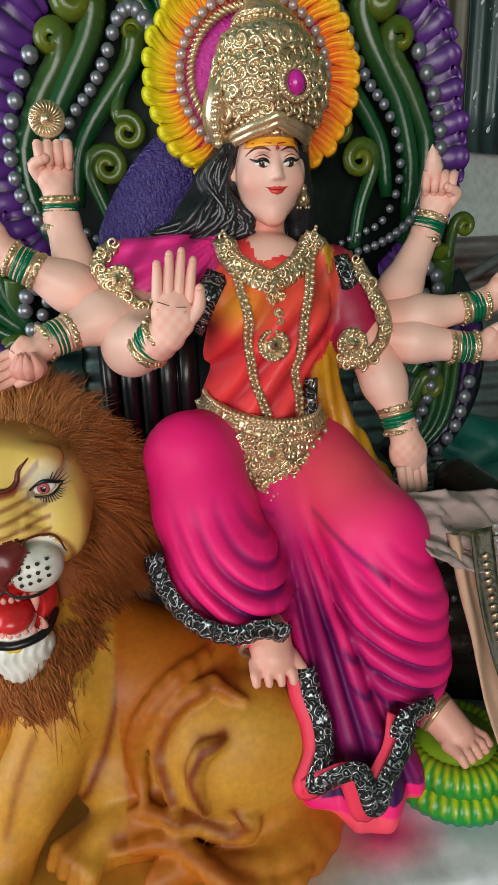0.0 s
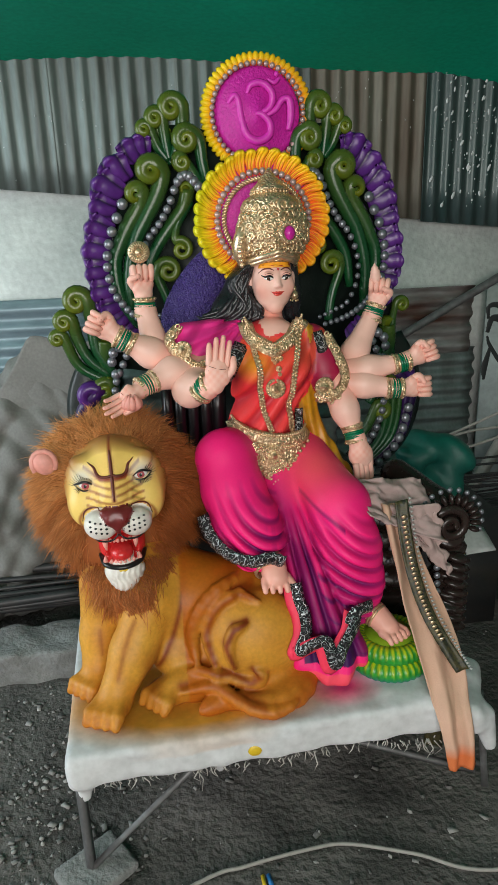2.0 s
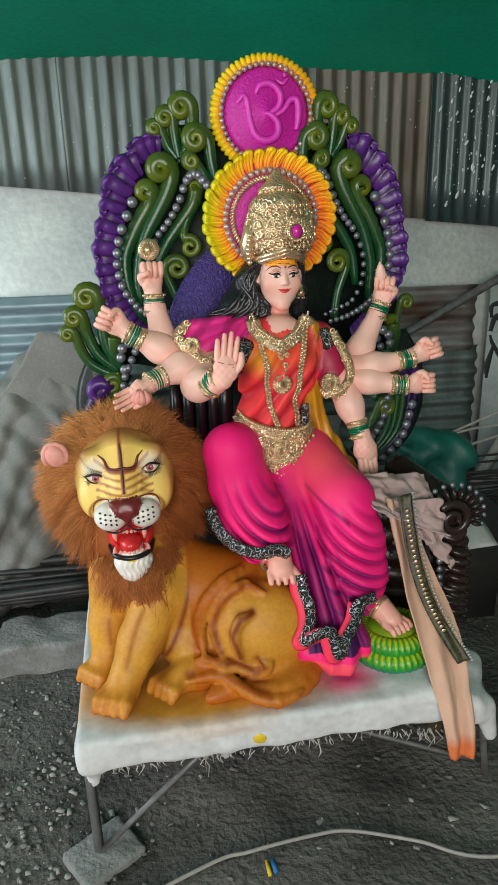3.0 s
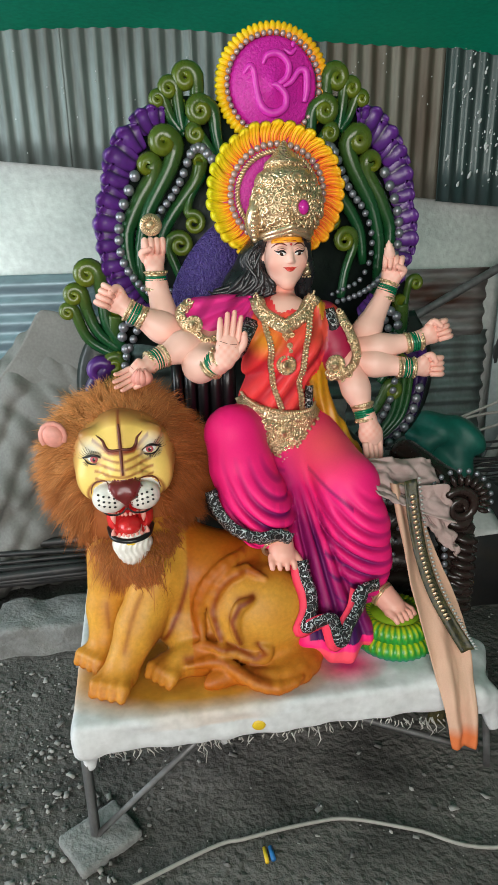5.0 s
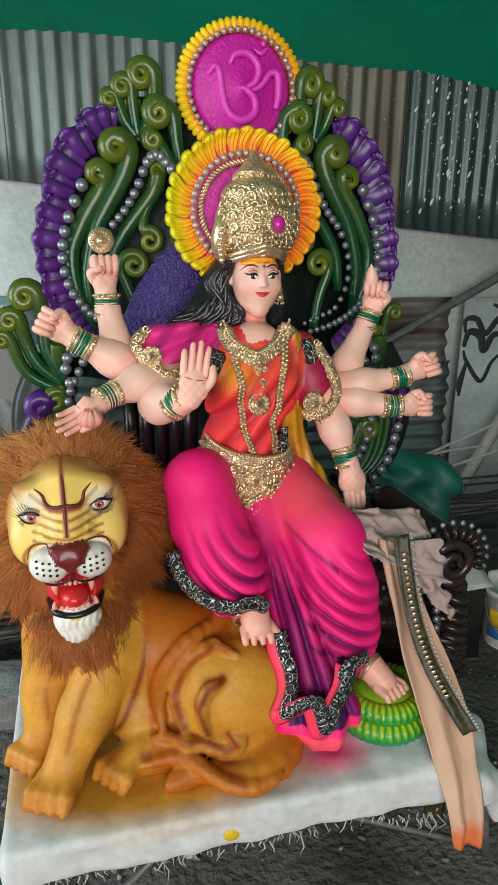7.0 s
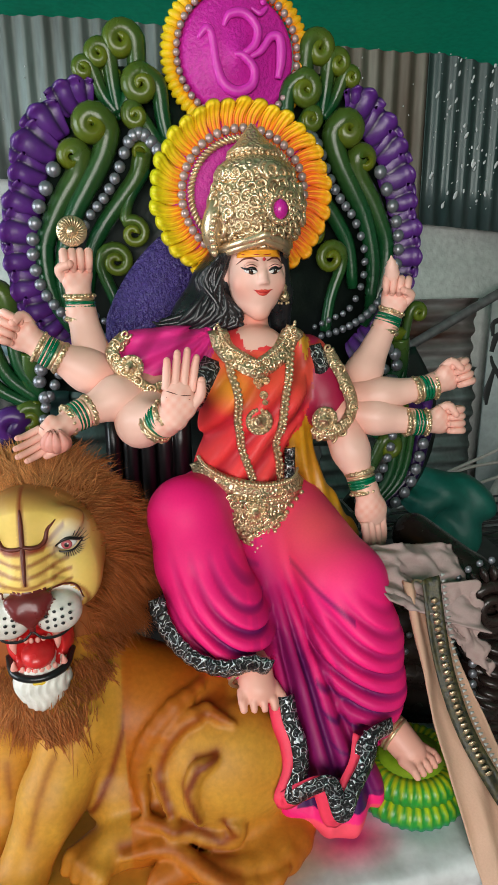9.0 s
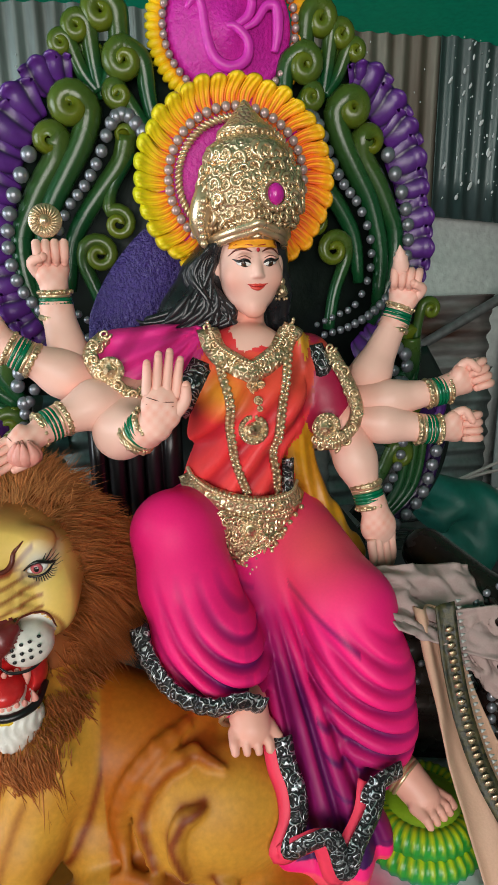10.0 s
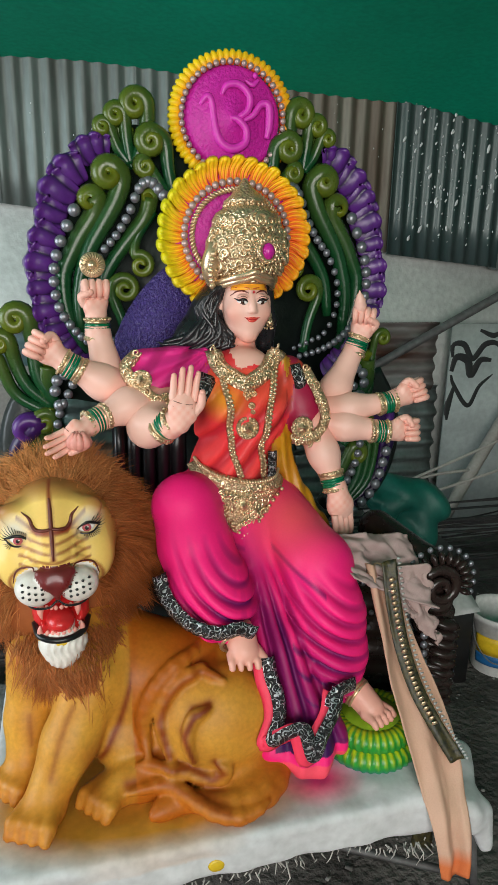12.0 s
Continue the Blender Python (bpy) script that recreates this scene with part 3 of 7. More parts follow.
pile = Pile()
clay.skin(pile, ochre_spray, pink_spray)
part("slab", pile, plat, "rough white plaster slab with sprayed edges")
for name, pts, r in (("leg", [(-0.447, 0.83, 0.30), (-0.44, 0.80, 0.0)], 0.014), ("leg", [(0.73, 0.92, 0.33), (0.757, 0.886, 0.0)], 0.014), ("leg", [(-0.47, 1.6, 0.33), (-0.48, 1.62, 0.0)], 0.014),
                     ("leg", [(0.66, 1.6, 0.33), (0.66, 1.62, 0.0)], 0.014), ("brace", [(-0.435, 0.80, 0.02), (-0.10, 0.845, 0.31)], 0.011), ("brace", [(0.24, 0.87, 0.30), (0.66, 0.79, 0.17)], 0.011),
                     ("brace", [(-0.47, 1.5, 0.29), (0.66, 1.5, 0.29)], 0.012), ("brace", [(-0.44, 0.9, 0.29), (-0.47, 1.6, 0.29)], 0.012), ("brace", [(0.70, 0.9, 0.29), (0.66, 1.6, 0.29)], 0.012)):
    v, f = tube(np.linspace(pts[0], pts[1], 5), [r], 4, up=(0.3, -1, 0.2))
    part(name, Pile().add(v, f, STEEL), plat, "steel angle, spattered with plaster")
fib = Pile()
rng = random.Random(4)
for i in range(120):
    x = rng.uniform(-0.44, 0.62)
    y = 0.800 + rng.uniform(-0.006, 0.02) - 0.02 * (x > 0.4)
    l = rng.uniform(0.006, 0.022) * (2.2 if 0.05 < (x + 0.2) % 0.32 < 0.09 else 1)
    p0 = vec(x, y, 0.305)
    p1 = p0 + vec(rng.uniform(-1, 1) * l * 0.6, rng.uniform(-0.8, 0.1) * l * 0.6, -l * 0.7)
    p2 = p1 + vec(rng.uniform(-1, 1) * l * 0.6, rng.uniform(-0.5, 0.5) * l * 0.5, -l * 0.6)
    fib.add(*tube([p0, p1, p2], [0.0022, 0.0018, 0.0007], 4), FIBRE)
ob = part("fibre", fib, plat, "frayed coir fibres along the edge")
ob["kind"] = "stuff"


# ---- carved throne back ----
XC, TY, MS = 0.186, 1.66, 0.945
throne = thing("carved_throne", "carved throne back with green scrolls, purple petals and silver beads", "throne back")


def spiral(c, r, turns, start, sense, tail, thick, depth=0.03, end_thick=0.01):
    """A scroll: a tail that winds into a spiral; c and tail as x, z on the board."""
    t = np.linspace(0, 1, 22)
    a = start + sense * turns * 2 * math.pi * t
    rr = r * (1 - 0.80 * t)
    sp = np.stack((c[0] + np.cos(a) * rr, TY - depth - 0.012 * t, c[1] + np.sin(a) * rr), 1)
    tl = spline([(x, TY - depth + 0.008, z) for x, z in tail] + [tuple(sp[0])], 18)[:-1] if tail else np.zeros((0, 3))
    p = np.vstack((tl, sp))
    n = len(tl)
    thick, end_thick = thick * 1.22, end_thick * 1.5
    rad = np.concatenate((end_thick + (thick - end_thick) * np.linspace(0, 1, n) ** 0.6, np.linspace(thick, thick * 0.55, len(sp))))
    return tube(p, rad, 9, flat=1.1), len(p)


def scroll(c, r, turns, start, sense, tail, thick, both=True, mat=None, depth=0.03, end_thick=0.01, name="scroll", right=False):
    for s in ((-1,) if right else (1, -1) if both else (1,)):
        (v, f), n = spiral(c, r, turns, start, sense, tail, thick, depth, end_thick)
        if s < 0:
            v = v * vec(-MS, 1, 1) + vec(XC * (1 + MS), 0, 0)
            f = [q[::-1] for q in f]
        # dark green at the tail, running to olive in the spiral
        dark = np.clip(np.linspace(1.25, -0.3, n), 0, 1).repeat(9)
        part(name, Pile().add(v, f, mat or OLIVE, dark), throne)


# backboard: an outline of arcs, thick and dark
outline = spline([(0.0, 0.75), (-0.01, 1.05), (-0.10, 1.18), (-0.22, 1.22), (-0.33, 1.25), (-0.34, 1.42), (-0.335, 1.60), (-0.30, 1.75), (-0.24, 1.87), (-0.12, 1.97), (0.0, 1.98), (0.10, 1.95), (XC, 1.95)], 50)
ring_pts = np.vstack((outline, (outline * vec(-MS, 1) + vec(XC * (1 + MS), 0))[::-1][1:]))
n = len(ring_pts)
v = np.vstack([np.column_stack((ring_pts[:, 0], np.full(n, y), ring_pts[:, 1])) for y in (TY, TY + 0.05)])
f = [tuple(range(n)), tuple(range(n, 2 * n))[::-1]] + [(i, (i + 1) % n, n + (i + 1) % n, n + i)[::-1] for i in range(n)]
part("backboard", Pile().add(v, f, PANEL), throne, "dark carved backboard")
# stippled purple cushion panel behind the shoulder
for s in (1,):
    g = np.array([[(XC - s * (0.06 + 0.25 * u), TY - 0.045 - 0.03 * math.sin(math.pi * u) * math.sin(math.pi * w), 1.32 + (0.33 - 0.20 * u * u) * w - 0.03 * u) for w in np.linspace(0, 1, 12)] for u in np.linspace(0, 1, 12)])
    if s < 0:
        g = g[::-1]
    part("stippled_panel", Pile().add(*sheet(g, 0.02), PURPLE_ROUGH), throne, "stippled purple panel")
# side bands that sweep down round the seat
for s in (1, -1):
    q = [(XC - (1 if s > 0 else MS) * s * (XC - x), TY + 0.02, z) for x, z in ((-0.33, 1.28), (-0.375, 1.15), (-0.38, 1.02), (-0.33, 0.90), (-0.22, 0.80))]
    part("side_band", Pile().add(*tube(q, [0.06, 0.085, 0.09, 0.085, 0.06], 10, 24, flat=0.25), PANEL), throne, "dark curved side band")
# main scrolls, a pair of each
scroll((-0.128, 1.850), 0.026, 1.3, 1.2, 1, [(-0.215, 1.42), (-0.220, 1.53), (-0.19, 1.645), (-0.150, 1.716), (-0.110, 1.785), (-0.092, 1.845)], 0.025, end_thick=0.010, depth=0.045)
scroll((-0.178, 1.782), 0.020, 0.8, 0.6, 1, [(-0.20, 1.37), (-0.25, 1.467), (-0.26, 1.576), (-0.235, 1.640), (-0.205, 1.696), (-0.168, 1.75)], 0.025, end_thick=0.010, depth=0.035)
scroll((-0.022, 1.792), 0.008, 0.5, 0.6, 1, [(-0.165, 1.47), (-0.150, 1.57), (-0.115, 1.635), (-0.068, 1.695), (-0.03, 1.745)], 0.020, depth=0.04)
scroll((-0.047, 1.613), 0.033, 1.35, 2.2, -1, [(-0.01, 1.76), (-0.055, 1.69)], 0.012, depth=0.045)
scroll((-0.093, 1.548), 0.035, 1.4, 2.6, -1, [(-0.085, 1.36), (-0.10, 1.45), (-0.128, 1.53)], 0.014, depth=0.045)
scroll((-0.052, 2.026), 0.032, 1.3, 0.2, 1, [(-0.06, 1.88), (-0.035, 1.93), (-0.02, 1.98)], 0.020)
scroll((-0.103, 1.998), 0.024, 1.3, 0.4, 1, [(-0.066, 1.88), (-0.075, 1.94)], 0.016)
scroll((-0.138, 1.968), 0.018, 1.3, 0.6, 1, [(-0.070, 1.88), (-0.10, 1.92)], 0.014)
scroll((-0.012, 1.936), 0.030, 1.4, 1.6, 1, [(0.05, 1.80), (0.035, 1.87), (0.025, 1.94)], 0.019, depth=0.045)
scroll((-0.028, 1.872), 0.022, 1.3, 1.8, 1, [(0.03, 1.80), (0.005, 1.84)], 0.015, depth=0.045)
for k in range(5):
    a = 0.5 + 0.23 * k
    scroll((-0.066 - 0.012 * k, 1.965 + 0.01 * (2 - abs(k - 2))), 0.004, 0.3, 0, 1, [(-0.06, 1.87), (-0.062 - 0.006 * k, 1.92)], 0.007, depth=0.02)
# side wings
scroll((-0.395, 1.462), 0.034, 1.35, 0.0, 1, [(-0.30, 1.22), (-0.345, 1.30), (-0.352, 1.40)], 0.022, both=False)
scroll((-0.365, 1.400), 0.024, 1.35, 0.0, 1, [(-0.31, 1.14), (-0.335, 1.24), (-0.335, 1.34)], 0.011, right=True)
scroll((-0.442, 1.398), 0.026, 1.35, 0.2, 1, [(-0.31, 1.21), (-0.375, 1.27), (-0.405, 1.34)], 0.018, both=False)
scroll((-0.468, 1.345), 0.020, 1.3, 0.4, 1, [(-0.32, 1.19), (-0.41, 1.25)], 0.015, both=False)
scroll((-0.322, 1.335), 0.006, 0.3, 0, 1, [(-0.29, 1.20), (-0.325, 1.25)], 0.026, depth=0.02)
# lower scrolls round the seat
for c, r, tl in (((-0.335, 1.165), 0.03, [(-0.25, 1.05), (-0.28, 1.10)]), ((-0.30, 1.02), 0.03, [(-0.18, 0.92), (-0.24, 0.95)])):
    scroll(c, r, 1.3, 1.0, 1, tl, 0.016)
scroll((-0.385, 1.14), 0.04, 0.7, 0.6, 1, [(-0.40, 0.98), (-0.42, 1.08)], 0.022, mat=PURPLE)
for k in range(5):
    scroll((-0.320 - 0.020 * k, 1.20 - 0.02 * k), 0.004, 0.2, 0, 1, [(-0.20 - 0.02 * k, 0.80 + 0.005 * k), (-0.305 - 0.022 * k, 0.92), (-0.325 - 0.025 * k, 1.08)], 0.010, depth=0.03, mat=PURPLE if k > 2 else None)


# petals along the rim
def petal(c, r, lean):
    """A ribbed shell petal with a rolled lip."""
    g = []
    for u in np.linspace(0, 1, 14):
        row = []
        for w in np.linspace(-1, 1, 25):
            lobe = abs(math.cos(w * math.pi))
            wd = r * 1.18 * (0.45 + 0.55 * u ** 0.6) * math.sqrt(max(0.0, 1 - max(0, (u - 0.70) / 0.30) ** 2 * 0.6))
            reach = r * (1.95 - 0.30 * w * w + 0.06 * lobe)
            curl_lip = math.exp(-((u - 0.86) / 0.10) ** 2)
            lift = -0.016 - 0.022 * math.sin(math.pi * min(1, u * 0.8)) * (1 - 0.45 * w * w) - 0.008 * lobe * u ** 0.7 - 0.016 * curl_lip * (0.5 + 0.5 * lobe) + 0.03 * max(0, u - 0.9) / 0.1
            q = vec(u * reach - r * 1.15, lift, w * wd + 0.35 * r * u * u + 0.10 * r * math.sin(u * 5))
            row.append((c[0] + q[0] * math.cos(lean) - q[2] * math.sin(lean), TY + q[1], c[1] + q[0] * math.sin(lean) + q[2] * math.cos(lean)))
        g.append(row)
    return np.array(g)


for k, (x, z, r, lean) in enumerate(((-0.150, 1.93, 0.03, 100), (-0.178, 1.92, 0.036, 115), (-0.232, 1.868, 0.045, 135), (-0.268, 1.815, 0.042, 150), (-0.290, 1.752, 0.042, 160), (-0.308, 1.690, 0.042, 168), (-0.322, 1.625, 0.042, 176), (-0.328, 1.555, 0.042, 184), (-0.318, 1.490, 0.04, 196),
                                     (-0.295, 1.435, 0.036, 206), (-0.262, 1.39, 0.034, 216), (-0.23, 1.345, 0.032, 222), (-0.20, 1.305, 0.03, 228))):
    for s in (1, -1):
        g = petal((x, z), r * (1.14 + 0.12 * math.sin(k * 2.3 + s)), radians(lean - 6 + 6 * math.sin(k * 1.9 + s)))
        if s < 0:
            g = (g * vec(-MS, 1, 1) + vec(XC * (1 + MS), 0, 0))[::-1]
        # groove darkening: dark paint together with the relief's shade put into the colour
        groove = np.tile((1 - np.abs(np.cos(np.linspace(-1, 1, 25) * math.pi))) ** 2, 14)
        part("petal", Pile().add(*sheet(g, 0.012), PURPLE, np.concatenate((groove, groove))), throne)

# bead strings
bead_mesh = Pile().add(*ball((0, 0, 0), (1, 0.8, 1), 8, 10), PEARL).mesh("bead")


def bead(x, y, z, r, me=None, parent=None):
    ob = new("bead", me or bead_mesh)
    ob.parent = parent or throne
    ob.matrix_basis = Matrix.Translation((x, y, z)) @ Matrix.Scale(r, 4)


for pts, n, r0, r1 in (([(-0.222, 1.755), (-0.267, 1.66), (-0.285, 1.576), (-0.274, 1.494), (-0.24, 1.44), (-0.205, 1.405), (-0.165, 1.38), (-0.12, 1.362), (-0.07, 1.35)], 20, 0.0175, 0.009),
                       ([(0.018, 1.80), (-0.017, 1.834), (-0.047, 1.816), (-0.078, 1.748), (-0.113, 1.692), (-0.153, 1.645), (-0.185, 1.57), (-0.185, 1.49), (-0.15, 1.42), (-0.10, 1.395), (-0.05, 1.375)], 26, 0.0165, 0.007),
                       ([(-0.27, 1.31), (-0.30, 1.28), (-0.29, 1.22)], 4, 0.017, 0.017), ([(-0.25, 1.28), (-0.295, 1.18), (-0.30, 1.06), (-0.27, 0.95), (-0.20, 0.87)], 15, 0.014, 0.013), ([(-0.26, 0.80), (-0.36, 0.90), (-0.40, 1.03)], 8, 0.017, 0.017)):
    for (x, z), r in zip(spline(pts, n), np.linspace(r0, r1, n)):
        for s in (-1, 1):
            bead(XC + (s if s < 0 else MS) * (XC - x), TY - 0.055, z, r)

# halo behind the head
HX, HZ, HYY = 0.204, 1.695, 1.545
halo = part("halo", Pile().add(*lathe([(0.165, 0.0), (0.165, 0.03), (0.10, 0.034), (0.001, 0.034)], (HX, HYY + 0.01, HZ), (0, -1, 0), 48), OMPINK), throne, "magenta halo disc with yellow petal rim")
NP = 36
for i in range(NP):
    a0 = 2 * math.pi * i / NP
    g, sp = [], []
    for u in np.linspace(0, 1, 16):
        row = []
        for w in np.linspace(-1, 1, 17):
            a = a0 + w * math.pi / NP * 1.02 + 0.055 * math.sin(u * 3.6 + 0.4) * (0.8 + 0.3 * math.sin(i * 1.7))
            crest = math.sqrt(1 - 0.96 * w * w)
            streak = math.cos(w * 9.4 + 1.5 * math.sin(u * 5 + i))
            rr = 0.130 + (0.074 + 0.012 * crest + 0.003 * math.sin(i * 2.4)) * u
            lip = math.exp(-((u - 0.88) / 0.13) ** 2)
            yy = HYY - 0.022 - 0.008 * u * crest - 0.011 * lip * (0.4 + crest) + 0.012 * max(0, u - 0.92) / 0.08 - 0.003 * streak * (1 - u) * u * 4
            row.append((HX + rr * math.cos(a), yy, HZ + rr * 0.97 * math.sin(a)))
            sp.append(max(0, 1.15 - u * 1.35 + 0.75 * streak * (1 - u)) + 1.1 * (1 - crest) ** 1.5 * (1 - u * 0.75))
        g.append(row)
    v, f = sheet(np.array(g), 0.012)
    # one-sided tint: greener towards the left, redder towards the lower right
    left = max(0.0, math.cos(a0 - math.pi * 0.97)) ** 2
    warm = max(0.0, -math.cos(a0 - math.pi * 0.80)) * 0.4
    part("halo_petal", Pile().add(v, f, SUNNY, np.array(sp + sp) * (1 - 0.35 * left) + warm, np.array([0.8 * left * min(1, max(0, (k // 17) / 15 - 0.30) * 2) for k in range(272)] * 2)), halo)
rope = Pile()
for i in range(80):
    a = 2 * math.pi * i / 80
    rope.add(*ball((HX + 0.122 * math.cos(a), HYY - 0.043, HZ + 0.120 * math.sin(a)), (0.005, 0.009, 0.011), 5, 7, (0, -math.degrees(a) + 50, 0)), GOLDS)
part("rope_ring", rope, halo, "twisted gold rope ring")
rose_mesh = Pile().add(*ball((0, 0, 0), 1, 8, 10), ROSEBEAD).mesh("rose_bead")
for i in range(44):
    a = 2 * math.pi * i / 44
    bead(HX + 0.143 * math.cos(a), HYY - 0.042, HZ + 0.141 * math.sin(a), 0.0100, rose_mesh, halo)

# medallion above the halo
MX, MZ, MY = 0.213, 2.006, 1.66
med = part("medallion", Pile().add(*lathe([(0.130, 0.0), (0.138, 0.02), (0.132, 0.040), (0.122, 0.046), (0.001, 0.052)], (MX, MY, MZ), (0.08, -1, 0.0), 52), OMPINK), throne, "magenta medallion with a raised sacred sign")
for i in range(60):
    a0 = 2 * math.pi * i / 60
    v, f = ball((MX + 0.158 * math.cos(a0), MY - 0.030, MZ + 0.154 * math.sin(a0)), (0.022, 0.014, 0.0115), 6, 9, (0, -math.degrees(a0), 0))
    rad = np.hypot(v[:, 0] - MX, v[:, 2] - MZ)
    # redder at the inner edge and to the right, greener at the outer left
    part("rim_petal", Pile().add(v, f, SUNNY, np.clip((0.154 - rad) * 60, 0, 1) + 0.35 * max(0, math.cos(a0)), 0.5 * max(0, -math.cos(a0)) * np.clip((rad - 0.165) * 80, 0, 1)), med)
for i in range(46):
    a = 2 * math.pi * i / 46
    bead(MX + 0.142 * math.cos(a), MY - 0.048, MZ + 0.140 * math.sin(a), 0.0085, rose_mesh, med)
sign = Pile()
for pts, r in (([(0.131, 2.048), (0.150, 2.070), (0.163, 2.055), (0.172, 2.0), (0.188, 1.958), (0.222, 1.942), (0.256, 1.958), (0.260, 1.992), (0.235, 2.018), (0.215, 2.020)], (0.006, 0.011, 0.010, 0.011, 0.013, 0.013, 0.012, 0.011, 0.010, 0.006)),
               ([(0.230, 2.018), (0.262, 2.04), (0.268, 2.075), (0.240, 2.103), (0.205, 2.10), (0.190, 2.075)], (0.007, 0.010, 0.011, 0.011, 0.010, 0.005)),
               ([(0.252, 2.015), (0.278, 2.03), (0.300, 2.058), (0.322, 2.055), (0.325, 2.01), (0.318, 1.972)], (0.006, 0.009, 0.010, 0.012, 0.012, 0.008)),
               ([(0.255, 2.115), (0.275, 2.105), (0.292, 2.118)], (0.004, 0.007, 0.004))):
    sign.add(*tube([(x - 0.010, MY - 0.052, z - 0.014) for x, z in pts], r, 8, 40, flat=0.8), OMSIGN)
sign.add(*ball((0.272, MY - 0.054, 2.114), (0.008, 0.006, 0.008), 6, 8), OMSIGN)
part("raised_sign", sign, med, "raised magenta sacred sign")

# seat block hidden behind the figure
part("seat_block", Pile().add(*box((-0.08, 1.36, 0.40), (0.46, 1.64, 0.92)), BLACKP), throne, "dark seat block")
part("seat_curtain", Pile().add(*sheet(np.array([[(-0.14 + 0.2 * u, 1.52 - 0.01 * math.sin(u * 30), 1.20 - 0.5 * w) for w in np.linspace(0, 1, 6)] for u in np.linspace(0, 1, 24)]), 0.01), BLACKP), throne, "black pleated cloth")


# ---- seated statue, one mesh ----
body = Pile()
# torso and blouse
drape = lambda p: 0.0080 * np.sin(95 * ((p[..., 2] - 1.1) * 0.72 - (p[..., 0] - 0.2) * 0.85 + 0.25 * (p[..., 0] - 0.2) ** 2)) * (np.abs(p[..., 0] - 0.17) < 0.14)
clay = Clay((-0.16, 1.20, 0.86), (0.50, 1.58, 1.50), 0.005)
clay.blob((0.18, 1.40, 0.99), (0.15, 0.11, 0.10), PINK, 0.03)
clay.limb([(0.170, 1.375, 1.04), (0.162, 1.375, 1.11), (0.180, 1.375, 1.20)], (0.106, 0.088, 0.096), CORAL, 0.05, drape)
clay.blob((0.192, 1.385, 1.27), (0.118, 0.088, 0.11), CORAL, 0.05, folds=drape)
clay.blob((0.145, 1.325, 1.262), (0.058, 0.05, 0.056), CORAL, 0.05, folds=drape)
clay.blob((0.246, 1.325, 1.257), (0.056, 0.05, 0.056), CORAL, 0.05, folds=drape)
clay.limb([(0.10, 1.40, 1.345), (0.33, 1.40, 1.325)], (0.056, 0.056), CORAL, 0.05)
clay.limb([(0.205, 1.418, 1.36), (0.212, 1.438, 1.48)], (0.036, 0.032), SKIN, 0.025)
clay.blob((0.203, 1.374, 1.362), (0.064, 0.048, 0.050), SKIN, 0.02)
rays = lambda p: 0.005 * np.sin(np.arctan2(p[..., 2] - 1.42, 0.13 - p[..., 0]) * 26)
clay.limb([(0.095, 1.40, 1.355), (0.02, 1.385, 1.348), (-0.055, 1.37, 1.345)], (0.055, 0.064, 0.066), MAGENTA, 0.012, rays)
clay.limb([(0.325, 1.40, 1.335), (0.36, 1.375, 1.26), (0.365, 1.36, 1.225)], (0.050, 0.056, 0.058), CRIMSON, 0.012)
clay.limb([(0.300, 1.37, 1.38), (0.300, 1.36, 1.25), (0.305, 1.385, 1.10), (0.37, 1.36, 0.97), (0.43, 1.34, 0.90)], (0.022, 0.030, 0.036, 0.034, 0.024), MUSTARD, 0.014, lambda p: 0.0035 * np.sin(p[..., 0] * 190 + p[..., 2] * 30))
blouse_spray = lambda v: np.clip(0.15 - 1.0 * np.sin(-95 * ((v[:, 2] - 1.1) * 0.72 - (v[:, 0] - 0.2) * 0.85)), 0, 1) * 0.55 + np.clip((v[:, 0] - 0.27) * 9, 0, 0.5)
blouse_gold = lambda v: np.clip(1 - np.hypot((v[:, 0] - 0.13) / 0.07, (v[:, 2] - 1.29) / 0.06), 0, 1) * 0.8 + np.clip((v[:, 2] - 1.24) * 2, 0, 0.12)
bare = lambda v: (v[:, 2] > 1.365) & (np.abs(v[:, 0] - 0.205) < 0.075) & (v[:, 2] > 1.30 + 0.9 * np.abs(v[:, 0] - 0.205))
torso = clay
# neck: orange airbrush, also standing in for the shadow of the chin
clay.skin(body, lambda v: np.where(bare(v), np.clip((v[:, 2] - 1.385) * 14, 0.12, 0.6), blouse_spray(v)), lambda v: np.where(bare(v), 0, blouse_gold(v)))

# draped legs
FA, FB, FM = 170.0, 165.0, 112.0
wave = lambda q: np.sin(q) - 0.25 * np.cos(2 * q)
KNEE_A, KNEE_B = vec(0.022, 1.245, 1.025), vec(0.345, 1.13, 0.885)
ra = lambda x, z: np.hypot(x - 0.17, (z - 1.01) * 0.92)
rb = lambda x, z: np.hypot(x - 0.475, (z - 1.02) * 0.95)
wide_a = lambda x, z: np.clip((ra(x, z) - 0.08) * 9, 0, 1) * np.clip((x + 0.055) * 10, 0.05, 1) * np.clip((1.0 - z) * 7, 0, 1)
wide_b = lambda x, z: np.clip((0.93 - z) * 6, 0, 1) * np.clip((0.450 - x) * 12, 0.12, 1)
fold_a = lambda p: 0.0110 * wave(FA * ra(p[..., 0], p[..., 2])) * wide_a(p[..., 0], p[..., 2])
fold_b = lambda p: 0.0105 * wave(FB * rb(p[..., 0], p[..., 2])) * wide_b(p[..., 0], p[..., 2])
mid_x = lambda z: 0.19 + 0.09 * np.clip((0.93 - z) / 0.45, 0, 1)
pleat_u = lambda x, z: (x - mid_x(z)) / (0.35 + 0.75 * np.clip((0.93 - z) / 0.45, 0, 1))
